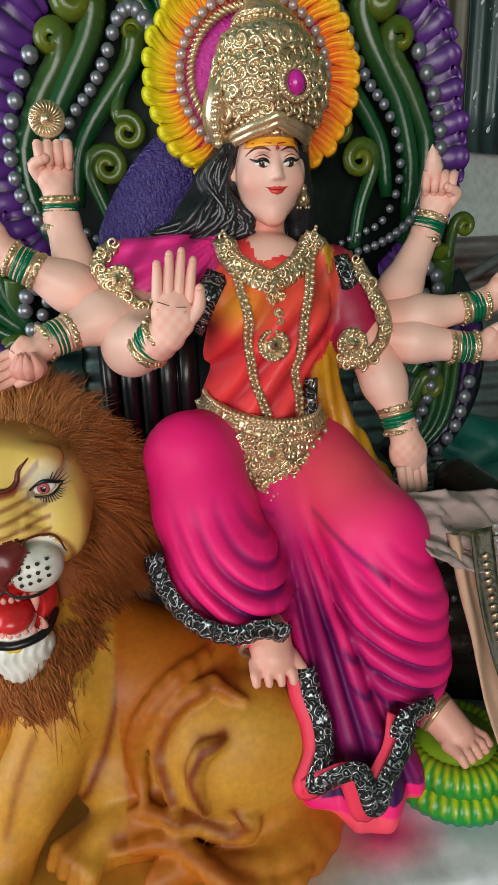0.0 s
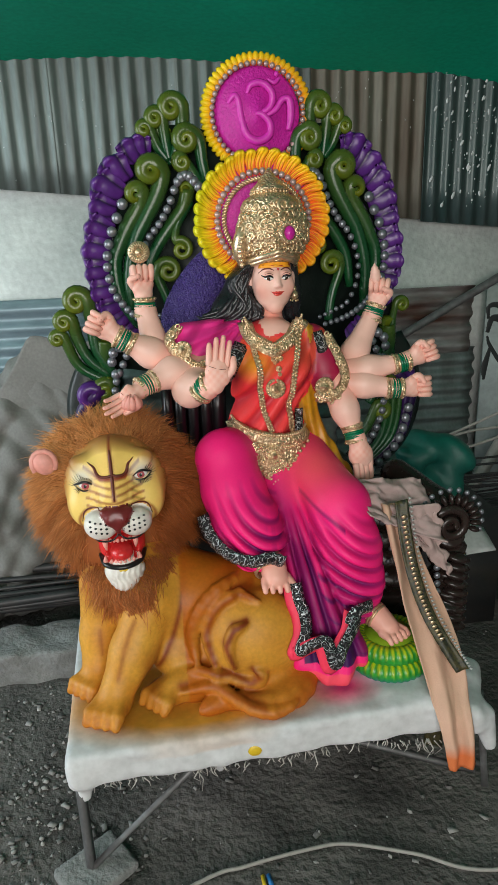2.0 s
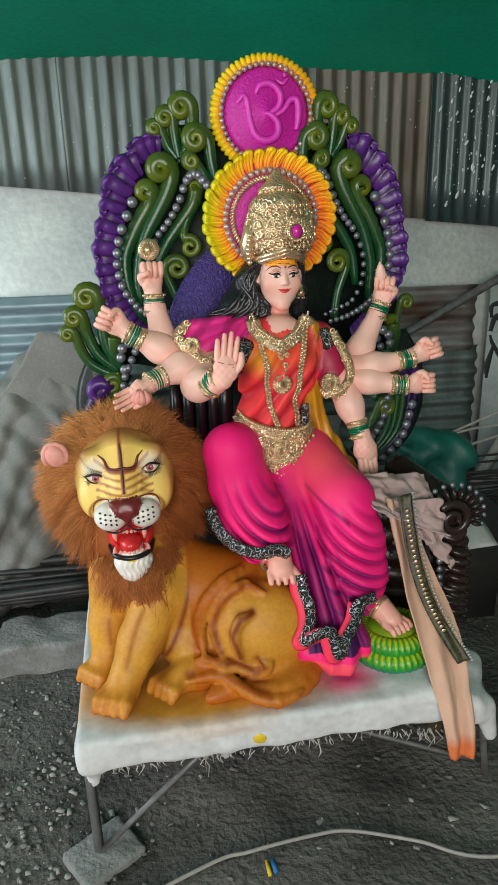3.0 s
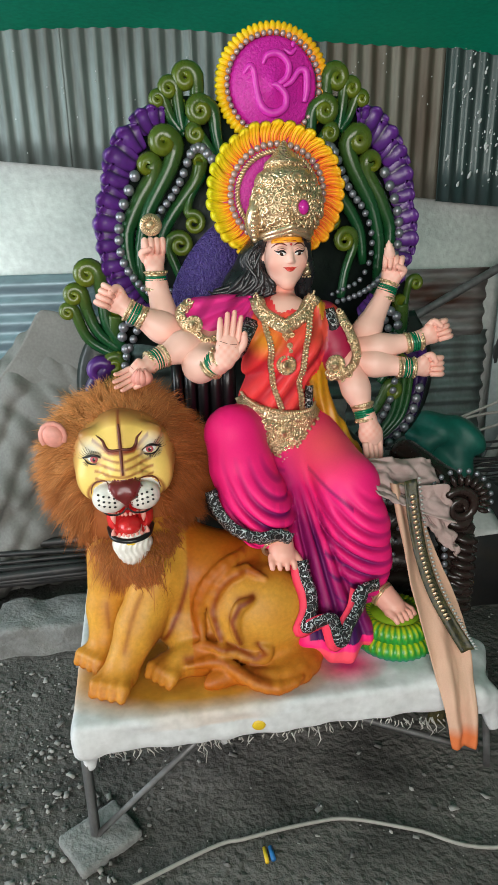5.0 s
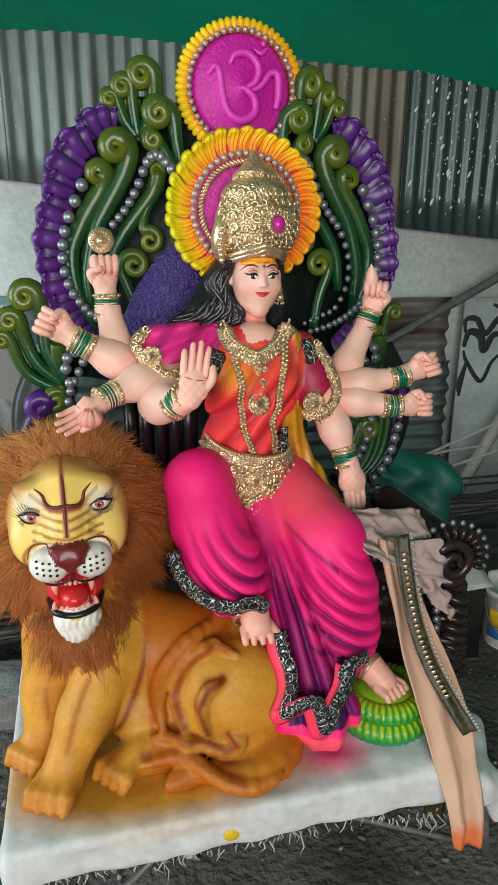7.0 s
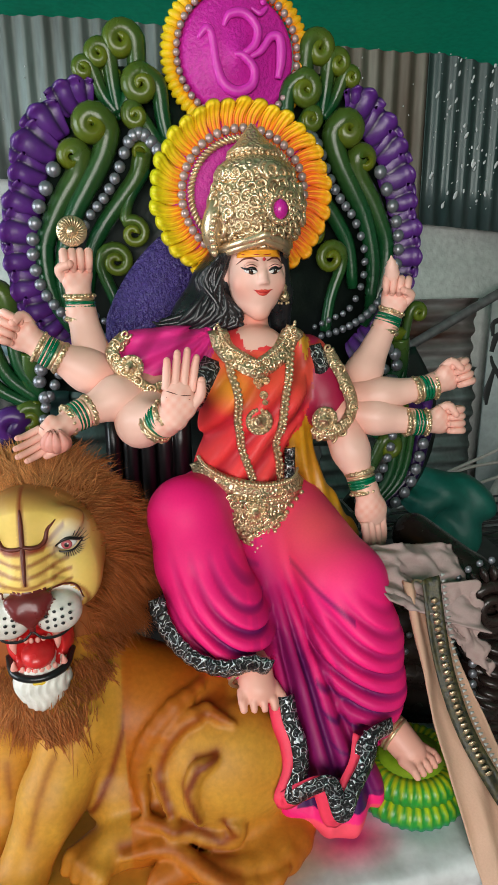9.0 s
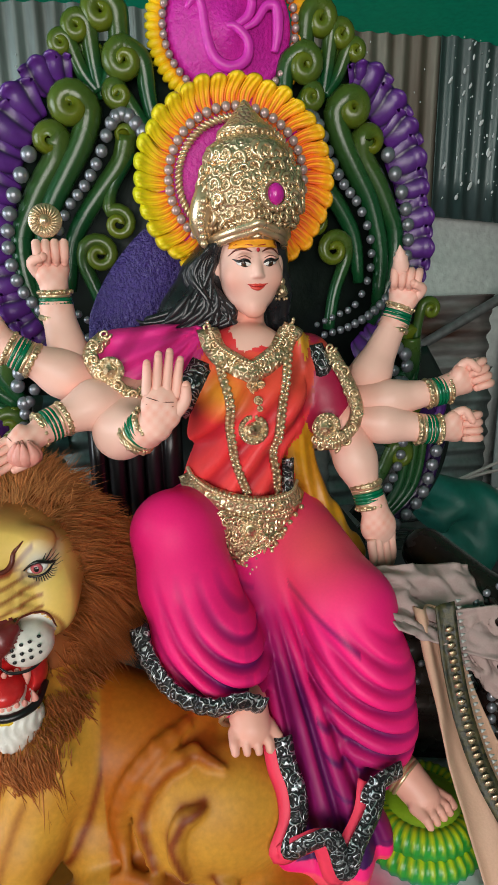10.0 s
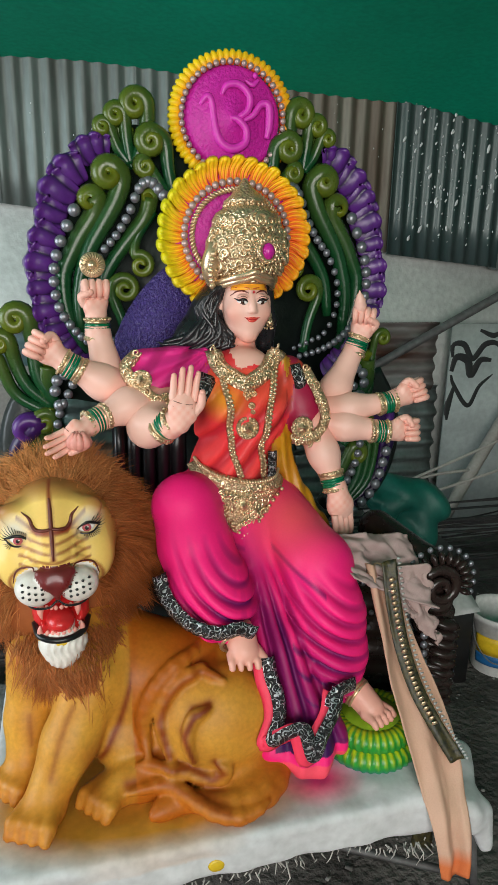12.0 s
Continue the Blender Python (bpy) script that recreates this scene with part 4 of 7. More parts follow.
fold_m = lambda p: 0.0105 * wave(FM * pleat_u(p[..., 0], p[..., 2])) * np.clip((0.90 - p[..., 2]) * 7, 0, 1)
clay = Clay((-0.16, 0.84, 0.42), (0.56, 1.52, 1.14), 0.0044)
clay.limb([(0.11, 1.39, 0.99), KNEE_A], (0.098, 0.080), PINK, 0.03)
clay.limb([KNEE_A, (0.04, 1.20, 0.94), (0.068, 1.135, 0.855), (0.092, 1.10, 0.81)], (0.080, 0.090, 0.094, 0.084), PINK, 0.03, fold_a)
clay.limb([(0.27, 1.37, 0.96), KNEE_B], (0.103, 0.088), PINK, 0.03)
clay.limb([KNEE_B, (0.358, 1.085, 0.77), (0.374, 1.06, 0.67), (0.382, 1.05, 0.61)], (0.089, 0.098, 0.086, 0.066), PINK, 0.03, fold_b)
clay.limb([(0.195, 1.26, 0.93), (0.215, 1.17, 0.80), (0.245, 1.08, 0.68), (0.275, 1.02, 0.57), (0.29, 1.0, 0.50)], (0.06, 0.07, 0.08, 0.082, 0.085), PINK, 0.025, fold_m)
# flared skirt foot
clay.limb([(0.215, 0.985, 0.475), (0.29, 0.945, 0.455), (0.36, 0.975, 0.475)], (0.03, 0.035, 0.03), PINK, 0.04, lambda p: 0.008 * np.sin(p[..., 0] * 95))
clay.limb([(0.185, 1.0, 0.64), (0.175, 0.99, 0.56), (0.19, 0.965, 0.475), (0.29, 0.925, 0.44)], (0.018, 0.022, 0.02, 0.018), PINK, 0.02)


def leg_spray(v):
    x, y, z = v[:, 0], v[:, 1], v[:, 2]
    va = np.clip(-0.1 + 1.1 * np.sin(FA * ra(x, z)), 0, 1) * np.clip((x + 0.06) * 7, 0, 1) * np.clip((1.0 - z) * 6, 0, 1) * (x < 0.17)
    vb = np.clip(-0.1 + 1.1 * np.sin(FB * rb(x, z)), 0, 1) * np.clip((0.90 - z) * 5, 0, 1) * (x > 0.25) * np.clip((0.50 - x) * 8, 0.25, 1)
    vm = np.clip(0.55 + 0.9 * np.sin(FM * pleat_u(x, z)), 0, 1) * np.clip(1 - np.abs(x - mid_x(z)) / 0.10, 0, 1) * np.clip((0.93 - z) * 6, 0, 1)
    low = np.clip((0.76 - z) * 4.5, 0, 1) * (np.clip(1.6 - np.abs(x - mid_x(z)) / 0.11, 0, 1))
    deep = np.clip(1 - np.abs(x - mid_x(z) + 0.02) / 0.05, 0, 1) * np.clip((0.98 - z) * 4, 0, 0.75)
    crease = np.clip(1 - np.abs(z - (0.93 - 0.75 * (x - 0.235))) / 0.010, 0, 1) * (x > 0.235) * (x < 0.335) * 0.7
    s = np.maximum.reduce((0.95 * va, 0.9 * vb, 0.95 * vm, low, deep, crease))
    flare = (z < 0.49) & ((y < 0.945) | (x < 0.2))
    s = np.clip(s, 0, 1) ** 0.7
    return np.where(flare | (x < 0.198) & (z < 0.68) & (y < 1.02), 0, s)


def leg_coral(v):
    # coral on the thigh top is a highlight put into colour; hem is lining
    return np.clip(1.1 - np.linalg.norm((v - vec(0.30, 1.22, 0.98)) / vec(0.13, 0.2, 0.12), axis=1), 0, 1) + 0.8 * (v[:, 2] < 0.47)


clay.skin(body, leg_spray, leg_coral)


# borders: a lumpy band along the hems
def band(pile, pts, wide, mat, n=40, tilt=(0, -1, 0), ripple=0.0, thick=0.006):
    c = spline(pts, n)
    d = np.gradient(c, axis=0)
    d /= np.linalg.norm(d, axis=1)[:, None]
    o = np.asarray(tilt, float)
    o = o / np.linalg.norm(o)
    s = np.cross(d, o)
    s /= np.linalg.norm(s, axis=1)[:, None] + 1e-9
    c = c + o * (ripple * np.sin(np.arange(n) * 1.1))[:, None]
    rows = np.stack([c + s * wide * (j / 4 - 0.5) + o * (thick * (1 - (j / 2 - 1) ** 2)) for j in range(5)], 1)
    v, f = sheet(rows, thick)
    pile.add(v, f, mat)


band(body, [(-0.057, 1.13, 0.895), (-0.049, 1.1, 0.866), (-0.026, 1.06, 0.836), (0.011, 1.02, 0.815), (0.064, 1.0, 0.803), (0.114, 1.0, 0.809), (0.152, 1.0, 0.793)], 0.034, LACE, 80, ripple=0.002, tilt=(-0.2, -1, -0.1))
# ruffled hem: a coral lining with the lace border laid on it
HEM = [(0.178, 1.0, 0.716), (0.182, 0.98, 0.677), (0.193, 0.955, 0.638), (0.191, 0.93, 0.6), (0.169, 0.905, 0.559), (0.203, 0.895, 0.581), (0.239, 0.888, 0.589), (0.263, 0.88, 0.518), (0.285, 0.888, 0.566), (0.322, 0.915, 0.608), (0.34, 0.945, 0.645)]
band(body, [tuple(vec(*q) + vec(-0.008, 0.012, -0.010)) for q in HEM], 0.034, HEMLINING, 110, tilt=(0, -1, 0.2), thick=0.008)
band(body, [tuple(vec(*q) + vec(0.006, -0.002, 0.006)) for q in HEM], 0.029, LACE, 130, tilt=(0, -1, 0.2), thick=0.005)
band(body, [(0.331, 0.93, 0.598), (0.328, 0.935, 0.628), (0.35, 0.94, 0.648), (0.394, 0.96, 0.647)], 0.032, LACE, 40, tilt=(0.15, -1, 0.1))
band(body, [(0.10, 1.335, 1.345), (0.075, 1.30, 1.315), (0.055, 1.31, 1.27), (0.05, 1.34, 1.25)], 0.042, LACE, 30, tilt=(-0.3, -1, 0.1))
band(body, [(0.335, 1.365, 1.365), (0.345, 1.345, 1.33), (0.35, 1.345, 1.30)], 0.03, LACE, 24, tilt=(0.2, -1, 0.2))
band(body, [(0.262, 1.290, 1.15), (0.262, 1.290, 1.10), (0.258, 1.280, 1.070)], 0.016, LACE, 20)


# hands and arms
def frame_of(axis, palm):
    z = Vector(axis).normalized()
    y = Vector(palm)
    y = (y - z * y.dot(z)).normalized()
    x = y.cross(z)
    return np.array([x, y, z]).T


def finger(pts, radii, mat=None):
    v, f = tube(pts, radii, 8, 9)
    body.add(v, f, mat or SKIN, np.repeat(np.linspace(0.0, 0.3, 9), 8))
    body.add(*ball(pts[-1], radii[-1] * 0.99, 6, 8), mat or SKIN, 0.35)


def fist(clay, c, axis, palm, s=1.0, thumb=1):
    """Closed hand: palm, four curled fingers and the thumb across them."""
    m, c = frame_of(axis, palm), np.asarray(c, float)
    at = lambda *q: c + m @ (np.asarray(q) * s)
    clay.limb([at(0, -0.004, -0.036), at(0, -0.006, -0.012)], (0.024 * s, 0.025 * s), SKIN, 0.012)
    clay.blob(at(0, -0.004, -0.004), (0.030 * s, 0.024 * s, 0.030 * s), SKIN, 0.012)
    clay.blob(at(thumb * 0.016, 0.010, -0.016), (0.016 * s, 0.015 * s, 0.020 * s), SKIN, 0.010)
    for i in range(4):
        x = (i - 1.5) * 0.0158
        finger([at(x, -0.012, 0.012), at(x, -0.004, 0.034 - 0.002 * abs(i - 1.5)), at(x, 0.016, 0.036), at(x * 0.97, 0.026, 0.022), at(x * 0.93, 0.021, 0.003)], (0.0086 * s, 0.0088 * s, 0.0086 * s, 0.0082 * s, 0.0074 * s))
    finger([at(thumb * 0.024, 0.006, -0.016), at(thumb * 0.034, 0.020, 0.004), at(thumb * 0.014, 0.034, 0.013)], (0.0115 * s, 0.0098 * s, 0.0080 * s))


def open_hand(clay, c, axis, palm, s=1.0, thumb=1, curl=0.006, spread=0.06):
    """Flat hand with four stretched fingers and the thumb aside."""
    m, c = frame_of(axis, palm), np.asarray(c, float)
    at = lambda *q: c + m @ (np.asarray(q) * s)
    clay.blob(at(0, 0, -0.004), (0.033 * s, 0.017 * s, 0.036 * s), SKIN, 0.01, None)
    clay.limb([at(0, 0, -0.045), at(0, 0, -0.01)], (0.022 * s, 0.021 * s), SKIN, 0.015)
    clay.blob(at(thumb * 0.020, 0.009, -0.016), (0.016 * s, 0.014 * s, 0.024 * s), SKIN, 0.01)
    clay.blob(at(-thumb * 0.018, 0.007, -0.014), (0.013 * s, 0.012 * s, 0.024 * s), SKIN, 0.01)
    for i, l in zip(range(4), (0.056, 0.068, 0.062, 0.046)):
        x = thumb * (1.5 - i) * 0.0166
        e = x + x * spread * 2
        finger([at(x, 0, 0.012), at(x * 1.02, 0.001, 0.028), at((x + e) / 2, curl * 0.3, 0.026 + l * 0.55), at(e, curl, 0.022 + l)], (0.0088 * s, 0.0088 * s, 0.0082 * s, 0.0066 * s))
    finger([at(thumb * 0.024, 0.008, -0.018), at(thumb * 0.040, 0.013, 0.008), at(thumb * 0.040, 0.014, 0.036)], (0.0125 * s, 0.0108 * s, 0.0080 * s))
    for z0, z1 in ((0.012, 0.006), (0.0, -0.006)):
        body.add(*tube([at(-thumb * 0.026, 0.0168, z0), at(0, 0.0185, z1), at(thumb * 0.02, 0.0215, z0 * 0.6)], [0.0006, 0.0009, 0.0006], 4, 10), LBROWN)


def arm(pts, radii, hand, lo_pad=0.11):
    p = np.asarray(pts, float)
    clay = Clay(p.min(0) - lo_pad, p.max(0) + lo_pad, 0.0046)
    clay.limb(pts, radii, SKIN, 0.02)
    hand(clay)
    end = p[-1]
    start = p[0]
    # orange airbrush at root and wrist; the root also has shading put into colour
    clay.skin(body, lambda v: 1.0 * np.clip(1 - np.linalg.norm(v - start, axis=1) / 0.09, 0, 1) + 0.55 * np.clip(1 - np.abs(np.linalg.norm(v - end, axis=1) - 0.045) / 0.03, 0, 1) * (0.5 + 0.5 * np.sin(v[:, 0] * 300) * np.sin(v[:, 2] * 260)))


def bangles(c, axis, r, tilt=0.0):
    """Gold rings with green glass rings between them."""
    a = Vector(axis).normalized()
    for k, (off, mat, small) in enumerate(((-0.024, GOLD, 0.0055), (-0.014, GOLDS, 0.0035), (-0.0065, EMERALD, 0.0042), (0.001, EMERALD, 0.0042), (0.0085, EMERALD, 0.0042), (0.016, GOLDS, 0.0035), (0.0225, GOLD, 0.005))):
        body.add(*ring(np.asarray(c) + np.array(a) * off, r * (1.06 - 0.05 * off / 0.024), small, a, 26, 6, 1.1), mat)
    for q in range(14):
        m = np.array(a.to_track_quat("Z", "Y").to_matrix())
        w = m @ vec(math.cos(q * 0.4488) * r * 1.15, math.sin(q * 0.4488) * r * 1.15, 0.0225)
        body.add(*ball(np.asarray(c) + w, 0.0042, 5, 6), GOLDS)
        body.add(*ball(np.asarray(c) + m @ vec(math.cos(q * 0.4488) * r * 1.13, math.sin(q * 0.4488) * r * 1.13, -0.026), 0.0055, 5, 6), GOLD)


arm([(-0.09, 1.36, 1.305), (-0.15, 1.37, 1.325), (-0.176, 1.40, 1.455), (-0.178, 1.412, 1.50)], (0.05, 0.047, 0.028, 0.023), lambda c: fist(c, (-0.178, 1.415, 1.537), (0, 0.05, 1), (0.1, -1, 0.1), 1.08, 1))
arm([(-0.10, 1.355, 1.30), (-0.17, 1.345, 1.335), (-0.245, 1.33, 1.38), (-0.275, 1.33, 1.402)], (0.05, 0.044, 0.027, 0.023), lambda c: fist(c, (-0.302, 1.33, 1.42), (-1, 0, 0.55), (0.2, -1, 0.1), 1.08, -1))
arm([(-0.045, 1.335, 1.285), (-0.11, 1.285, 1.285), (-0.19, 1.245, 1.262), (-0.215, 1.23, 1.25)], (0.05, 0.044, 0.026, 0.022), lambda c: open_hand(c, (-0.243, 1.208, 1.236), (-0.85, -0.30, -0.40), (0.2, -0.8, 0.5), 0.85, 1, 0.02))
arm([(-0.03, 1.345, 1.285), (-0.065, 1.255, 1.238), (-0.02, 1.185, 1.258), (-0.002, 1.165, 1.275)], (0.052, 0.05, 0.030, 0.024), lambda c: open_hand(c, (0.006, 1.155, 1.312), (0.12, 0.02, 1), (0.05, -1, 0.15), 1.0, -1, 0.004))
arm([(0.41, 1.37, 1.235), (0.47, 1.39, 1.295), (0.534, 1.42, 1.405), (0.542, 1.42, 1.44)], (0.046, 0.041, 0.026, 0.022), lambda c: fist(c, (0.548, 1.415, 1.47), (0.1, 0, 1), (-0.35, -1, 0.1), 1.05, -1))
arm([(0.405, 1.36, 1.24), (0.50, 1.345, 1.245), (0.605, 1.33, 1.262), (0.635, 1.33, 1.272)], (0.044, 0.039, 0.024, 0.021), lambda c: fist(c, (0.665, 1.33, 1.285), (1, 0, 0.35), (-0.1, -1, 0.2), 1.05, 1))
arm([(0.40, 1.35, 1.21), (0.48, 1.325, 1.20), (0.57, 1.30, 1.187), (0.605, 1.30, 1.186)], (0.046, 0.041, 0.026, 0.022), lambda c: fist(c, (0.638, 1.30, 1.187), (1, 0, 0.02), (-0.1, -1, 0.2), 1.05, 1))
arm([(0.392, 1.345, 1.205), (0.415, 1.31, 1.125), (0.436, 1.28, 1.05), (0.442, 1.275, 1.03)], (0.05, 0.042, 0.026, 0.022), lambda c: open_hand(c, (0.455, 1.262, 0.985), (0.18, -0.15, -1), (-0.3, 0.6, -0.1), 1.15, -1, 0.012, 0.02))
bangles((-0.176, 1.402, 1.463), (0, 0.05, 1), 0.0275)
bangles((-0.243, 1.33, 1.379), (-1, 0, 0.6), 0.0275)
bangles((-0.19, 1.245, 1.262), (-1, -0.5, -0.3), 0.0265)
bangles((-0.025, 1.19, 1.257), (0.5, -0.5, 0.6), 0.0300)
bangles((0.536, 1.42, 1.41), (0.35, 0.05, 1), 0.0265)
bangles((0.60, 1.33, 1.26), (1, 0, 0.15), 0.0255)
bangles((0.57, 1.30, 1.187), (1, -0.1, -0.03), 0.0265)
bangles((0.435, 1.281, 1.055), (0.2, -0.3, -1), 0.0275)


# feet
def foot(heel, toe, r, wide):
    h, t = np.asarray(heel, float), np.asarray(toe, float)
    d = (t - h) / np.linalg.norm(t - h)
    s = np.cross(d, (0, 0, 1))
    s /= np.linalg.norm(s)
    up = np.cross(s, d)
    clay = Clay(np.minimum(h, t) - 0.09, np.maximum(h, t) + 0.09, 0.0045)
    clay.limb([h + up * 0.02, h * 0.5 + t * 0.5 + up * 0.004], (r * 1.1, r), SKIN, 0.02)
    for i in range(5):
        o = s * (i - 2) * wide / 4.4
        e = t + o * 1.10 + d * 0.006 - d * 0.004 * abs(i - 1.2)
        clay.limb([h * 0.45 + t * 0.55 + o * 0.8, e - d * 0.012 + up * 0.004, e - up * 0.004], (r * 0.45, 0.0088, 0.0078 if i else 0.0100), SKIN, 0.0015)
    clay.skin(body, lambda v: 0.35 + 0 * v[:, 0])


foot((0.125, 1.06, 0.745), (0.138, 0.985, 0.712), 0.036, 0.083)
foot((0.425, 1.02, 0.56), (0.482, 0.945, 0.535), 0.034, 0.075)
for c, ax, r in (((0.118, 1.035, 0.752), (0.1, -0.8, -0.5), 0.042), ((0.428, 1.01, 0.577), (0.5, -0.6, -0.3), 0.036)):
    for o in (-0.006, 0.004):
        body.add(*ring(np.asarray(c) + o * np.asarray(ax), r, 0.0045, ax, 26, 6), GOLDS)

# jewellery
def beads(pts, r, n, mat, squash=1.0):
    for c in spline(pts, n):
        body.add(*ball(c, (r, r * squash, r), 5, 7), mat)


def rosette(c, r, normal=(0, -1, 0), petals=12):
    nrm = np.array(Vector(normal).normalized())
    m = np.array(Vector(normal).to_track_quat("Z", "Y").to_matrix())
    body.add(*lathe([(r * 0.98, -0.004), (r, 0.002), (r * 0.7, 0.004), (r * 0.62, 0.001), (r * 0.5, 0.004), (r * 0.3, 0.012), (0.001, 0.014)], c, normal, 22), GOLD)
    for i in range(petals):
        a = 2 * math.pi * i / petals
        body.add(*ball(np.asarray(c) + m @ vec(math.cos(a) * r * 0.84, math.sin(a) * r * 0.84, 0.004), r * 0.17, 5, 6), GOLDS)


def curl(c, r, mat, turns=1.4, start=0.0, sense=1, thick=0.004, normal=(0, -1, 0), tail=None):
    """A spiral scroll lying on a surface."""
    m = np.array(Vector(normal).to_track_quat("Z", "Y").to_matrix())
    t = np.linspace(0, 1, 16)
    a = start + sense * turns * 2 * math.pi * t
    rr = r * (1 - 0.85 * t)
    p = np.asarray(c) + np.stack((np.cos(a) * rr, np.sin(a) * rr, 0 * t), 1) @ m.T
    return tube(p, [thick, thick * 0.8, thick * 0.6], 5, up=normal)


# broad necklace collar, close to the skin, with a pointed pendant
on_chest = lambda pts, lift=0.004: [tuple(q) for q in torso.lay(pts, lift=lift)]
collar = spline([(0.115, 1.36, 1.402), (0.125, 1.32, 1.37), (0.151, 1.29, 1.347), (0.194, 1.275, 1.331), (0.237, 1.285, 1.349), (0.265, 1.31, 1.374), (0.288, 1.36, 1.403)], 30)
band(body, on_chest(collar), 0.040, GOLD, 44, tilt=(0.02, -1, 0.35), thick=0.006)
s_up, s_dn = vec(0, -0.008, 0.018), vec(0, -0.008, -0.018)
beads([q + s_up for q in np.array(on_chest(collar))], 0.0042, 44, GOLDS)
beads([q + s_dn for q in np.array(on_chest(collar))], 0.0042, 46, GOLDS)
for i, q in enumerate(np.array(on_chest(spline(collar, 26)))):
    body.add(*curl(q + vec(0, -0.008, 0.009 * (-1) ** i), 0.011, GOLDS, 1.3, i, 1 if i % 2 else -1, 0.0032), GOLDS)
for px, pz, r in ((0.196, 1.322, 0.017), (0.183, 1.330, 0.010), (0.210, 1.330, 0.010), (0.197, 1.298, 0.013), (0.186, 1.306, 0.008), (0.208, 1.306, 0.008), (0.198, 1.279, 0.009), (0.199, 1.265, 0.006)):
    rosette(on_chest([(px, 1.27, pz)])[0], r, (0, -1, 0.1), 9)
rosette((0.187, 1.262, 1.222), 0.03, (0, -1, 0.15), 14)
# long chains
for pts in ([(0.118, 1.34, 1.391), (0.132, 1.29, 1.334), (0.141, 1.275, 1.276), (0.142, 1.275, 1.214), (0.153, 1.28, 1.148), (0.175, 1.28, 1.085)],
            [(0.281, 1.34, 1.384), (0.261, 1.29, 1.328), (0.247, 1.28, 1.269), (0.237, 1.28, 1.207), (0.234, 1.28, 1.142), (0.245, 1.285, 1.071)]):
    c = torso.lay(spline(pts, 60), lift=0.004)
    body.add(*tube(c, [0.0085], 6, flat=0.6), GOLD)
    for k, q in enumerate(c[::1]):
        body.add(*ball(q + vec(0.005 * (-1) ** k, -0.0075, 0), 0.0052, 5, 6), GOLDS)
# belt and hanging apron
belt = [(0.062, 1.355, 1.106), (0.072, 1.31, 1.098), (0.105, 1.275, 1.082), (0.165, 1.258, 1.066), (0.220, 1.262, 1.060), (0.265, 1.285, 1.062), (0.285, 1.32, 1.072)]
band(body, belt, 0.035, GOLD, 50, tilt=(0, -1, 0.15), thick=0.009)
for dz in (-0.018, 0.018):
    beads([vec(*p) + vec(0, -0.012, dz) for p in belt], 0.0055, 44, GOLDS)
ap = np.array([[(0.172 + (u - 0.5) * (0.20 * (1 - w) ** 0.8 + 0.035) + 0.012 * w, 1.247 - 0.028 * w + 0.11 * (u - 0.5) ** 2 + 0.004 * math.sin(w * 9), 1.058 - 0.145 * w) for w in np.linspace(0, 1, 14)] for u in np.linspace(0, 1, 13)])
body.add(*sheet(ap, -0.012), GOLD)
rosette((0.172, 1.232, 1.022), 0.026, (0, -1, 0.15), 12)
rosette((0.182, 1.21, 0.935), 0.02, (0, -1, 0.1), 11)
rng = random.Random(7)
for i in range(46):
    w = rng.random() ** 1.1
    u = rng.uniform(-0.44, 0.44)
    x = 0.172 + u * (0.20 * (1 - w) ** 0.8 + 0.03) + 0.012 * w
    body.add(*curl((x, 1.238 - 0.028 * w + 0.11 * u * u, 1.058 - 0.14 * w), rng.uniform(0.009, 0.015), GOLDS, 1.3, rng.uniform(0, 6), rng.choice((-1, 1)), 0.0034), GOLDS)
for i in range(24):
    u = i / 23
    w = 1 - abs(2 * u - 1)
    body.add(*ball((0.172 + (u - 0.5) * 0.225 * (1 - 0.25 * w) * (1 - w) ** 0.35 + 0.012 * w, 1.238 - 0.028 * w + 0.1 * (u - 0.5) ** 2 * (1 - w), 1.05 - 0.142 * w), 0.006, 5, 6), GOLDS)
# sleeve trims
for c0, pts in ((1, [(-0.085, 1.345, 1.402), (-0.112, 1.318, 1.375), (-0.095, 1.292, 1.340), (-0.062, 1.282, 1.310), (-0.02, 1.285, 1.287), (0.018, 1.292, 1.292)]),
                (2, [(0.368, 1.37, 1.352), (0.395, 1.325, 1.290), (0.410, 1.308, 1.235), (0.39, 1.295, 1.195), (0.355, 1.29, 1.178), (0.318, 1.30, 1.180)])):
    band(body, pts, 0.024, GOLD, 40, tilt=(-0.35 if c0 == 1 else 0.25, -1, 0.1), thick=0.007)
    beads([vec(*p) + vec(0, -0.012, 0) for p in pts], 0.0062, 28, GOLDS)
    for k, q in enumerate(spline(pts, 15)):
        body.add(*curl(q + vec(0, -0.014, 0.008 * (-1) ** k), 0.012, GOLDS, 1.3, k, 1 if k % 2 else -1, 0.0036), GOLDS)
rosette((-0.078, 1.276, 1.350), 0.026, (-0.3, -1, 0.1), 11)
rosette((-0.02, 1.275, 1.302), 0.016, (-0.2, -1, 0.1), 9)
rosette((0.340, 1.280, 1.212), 0.03, (0.1, -1, 0), 12)

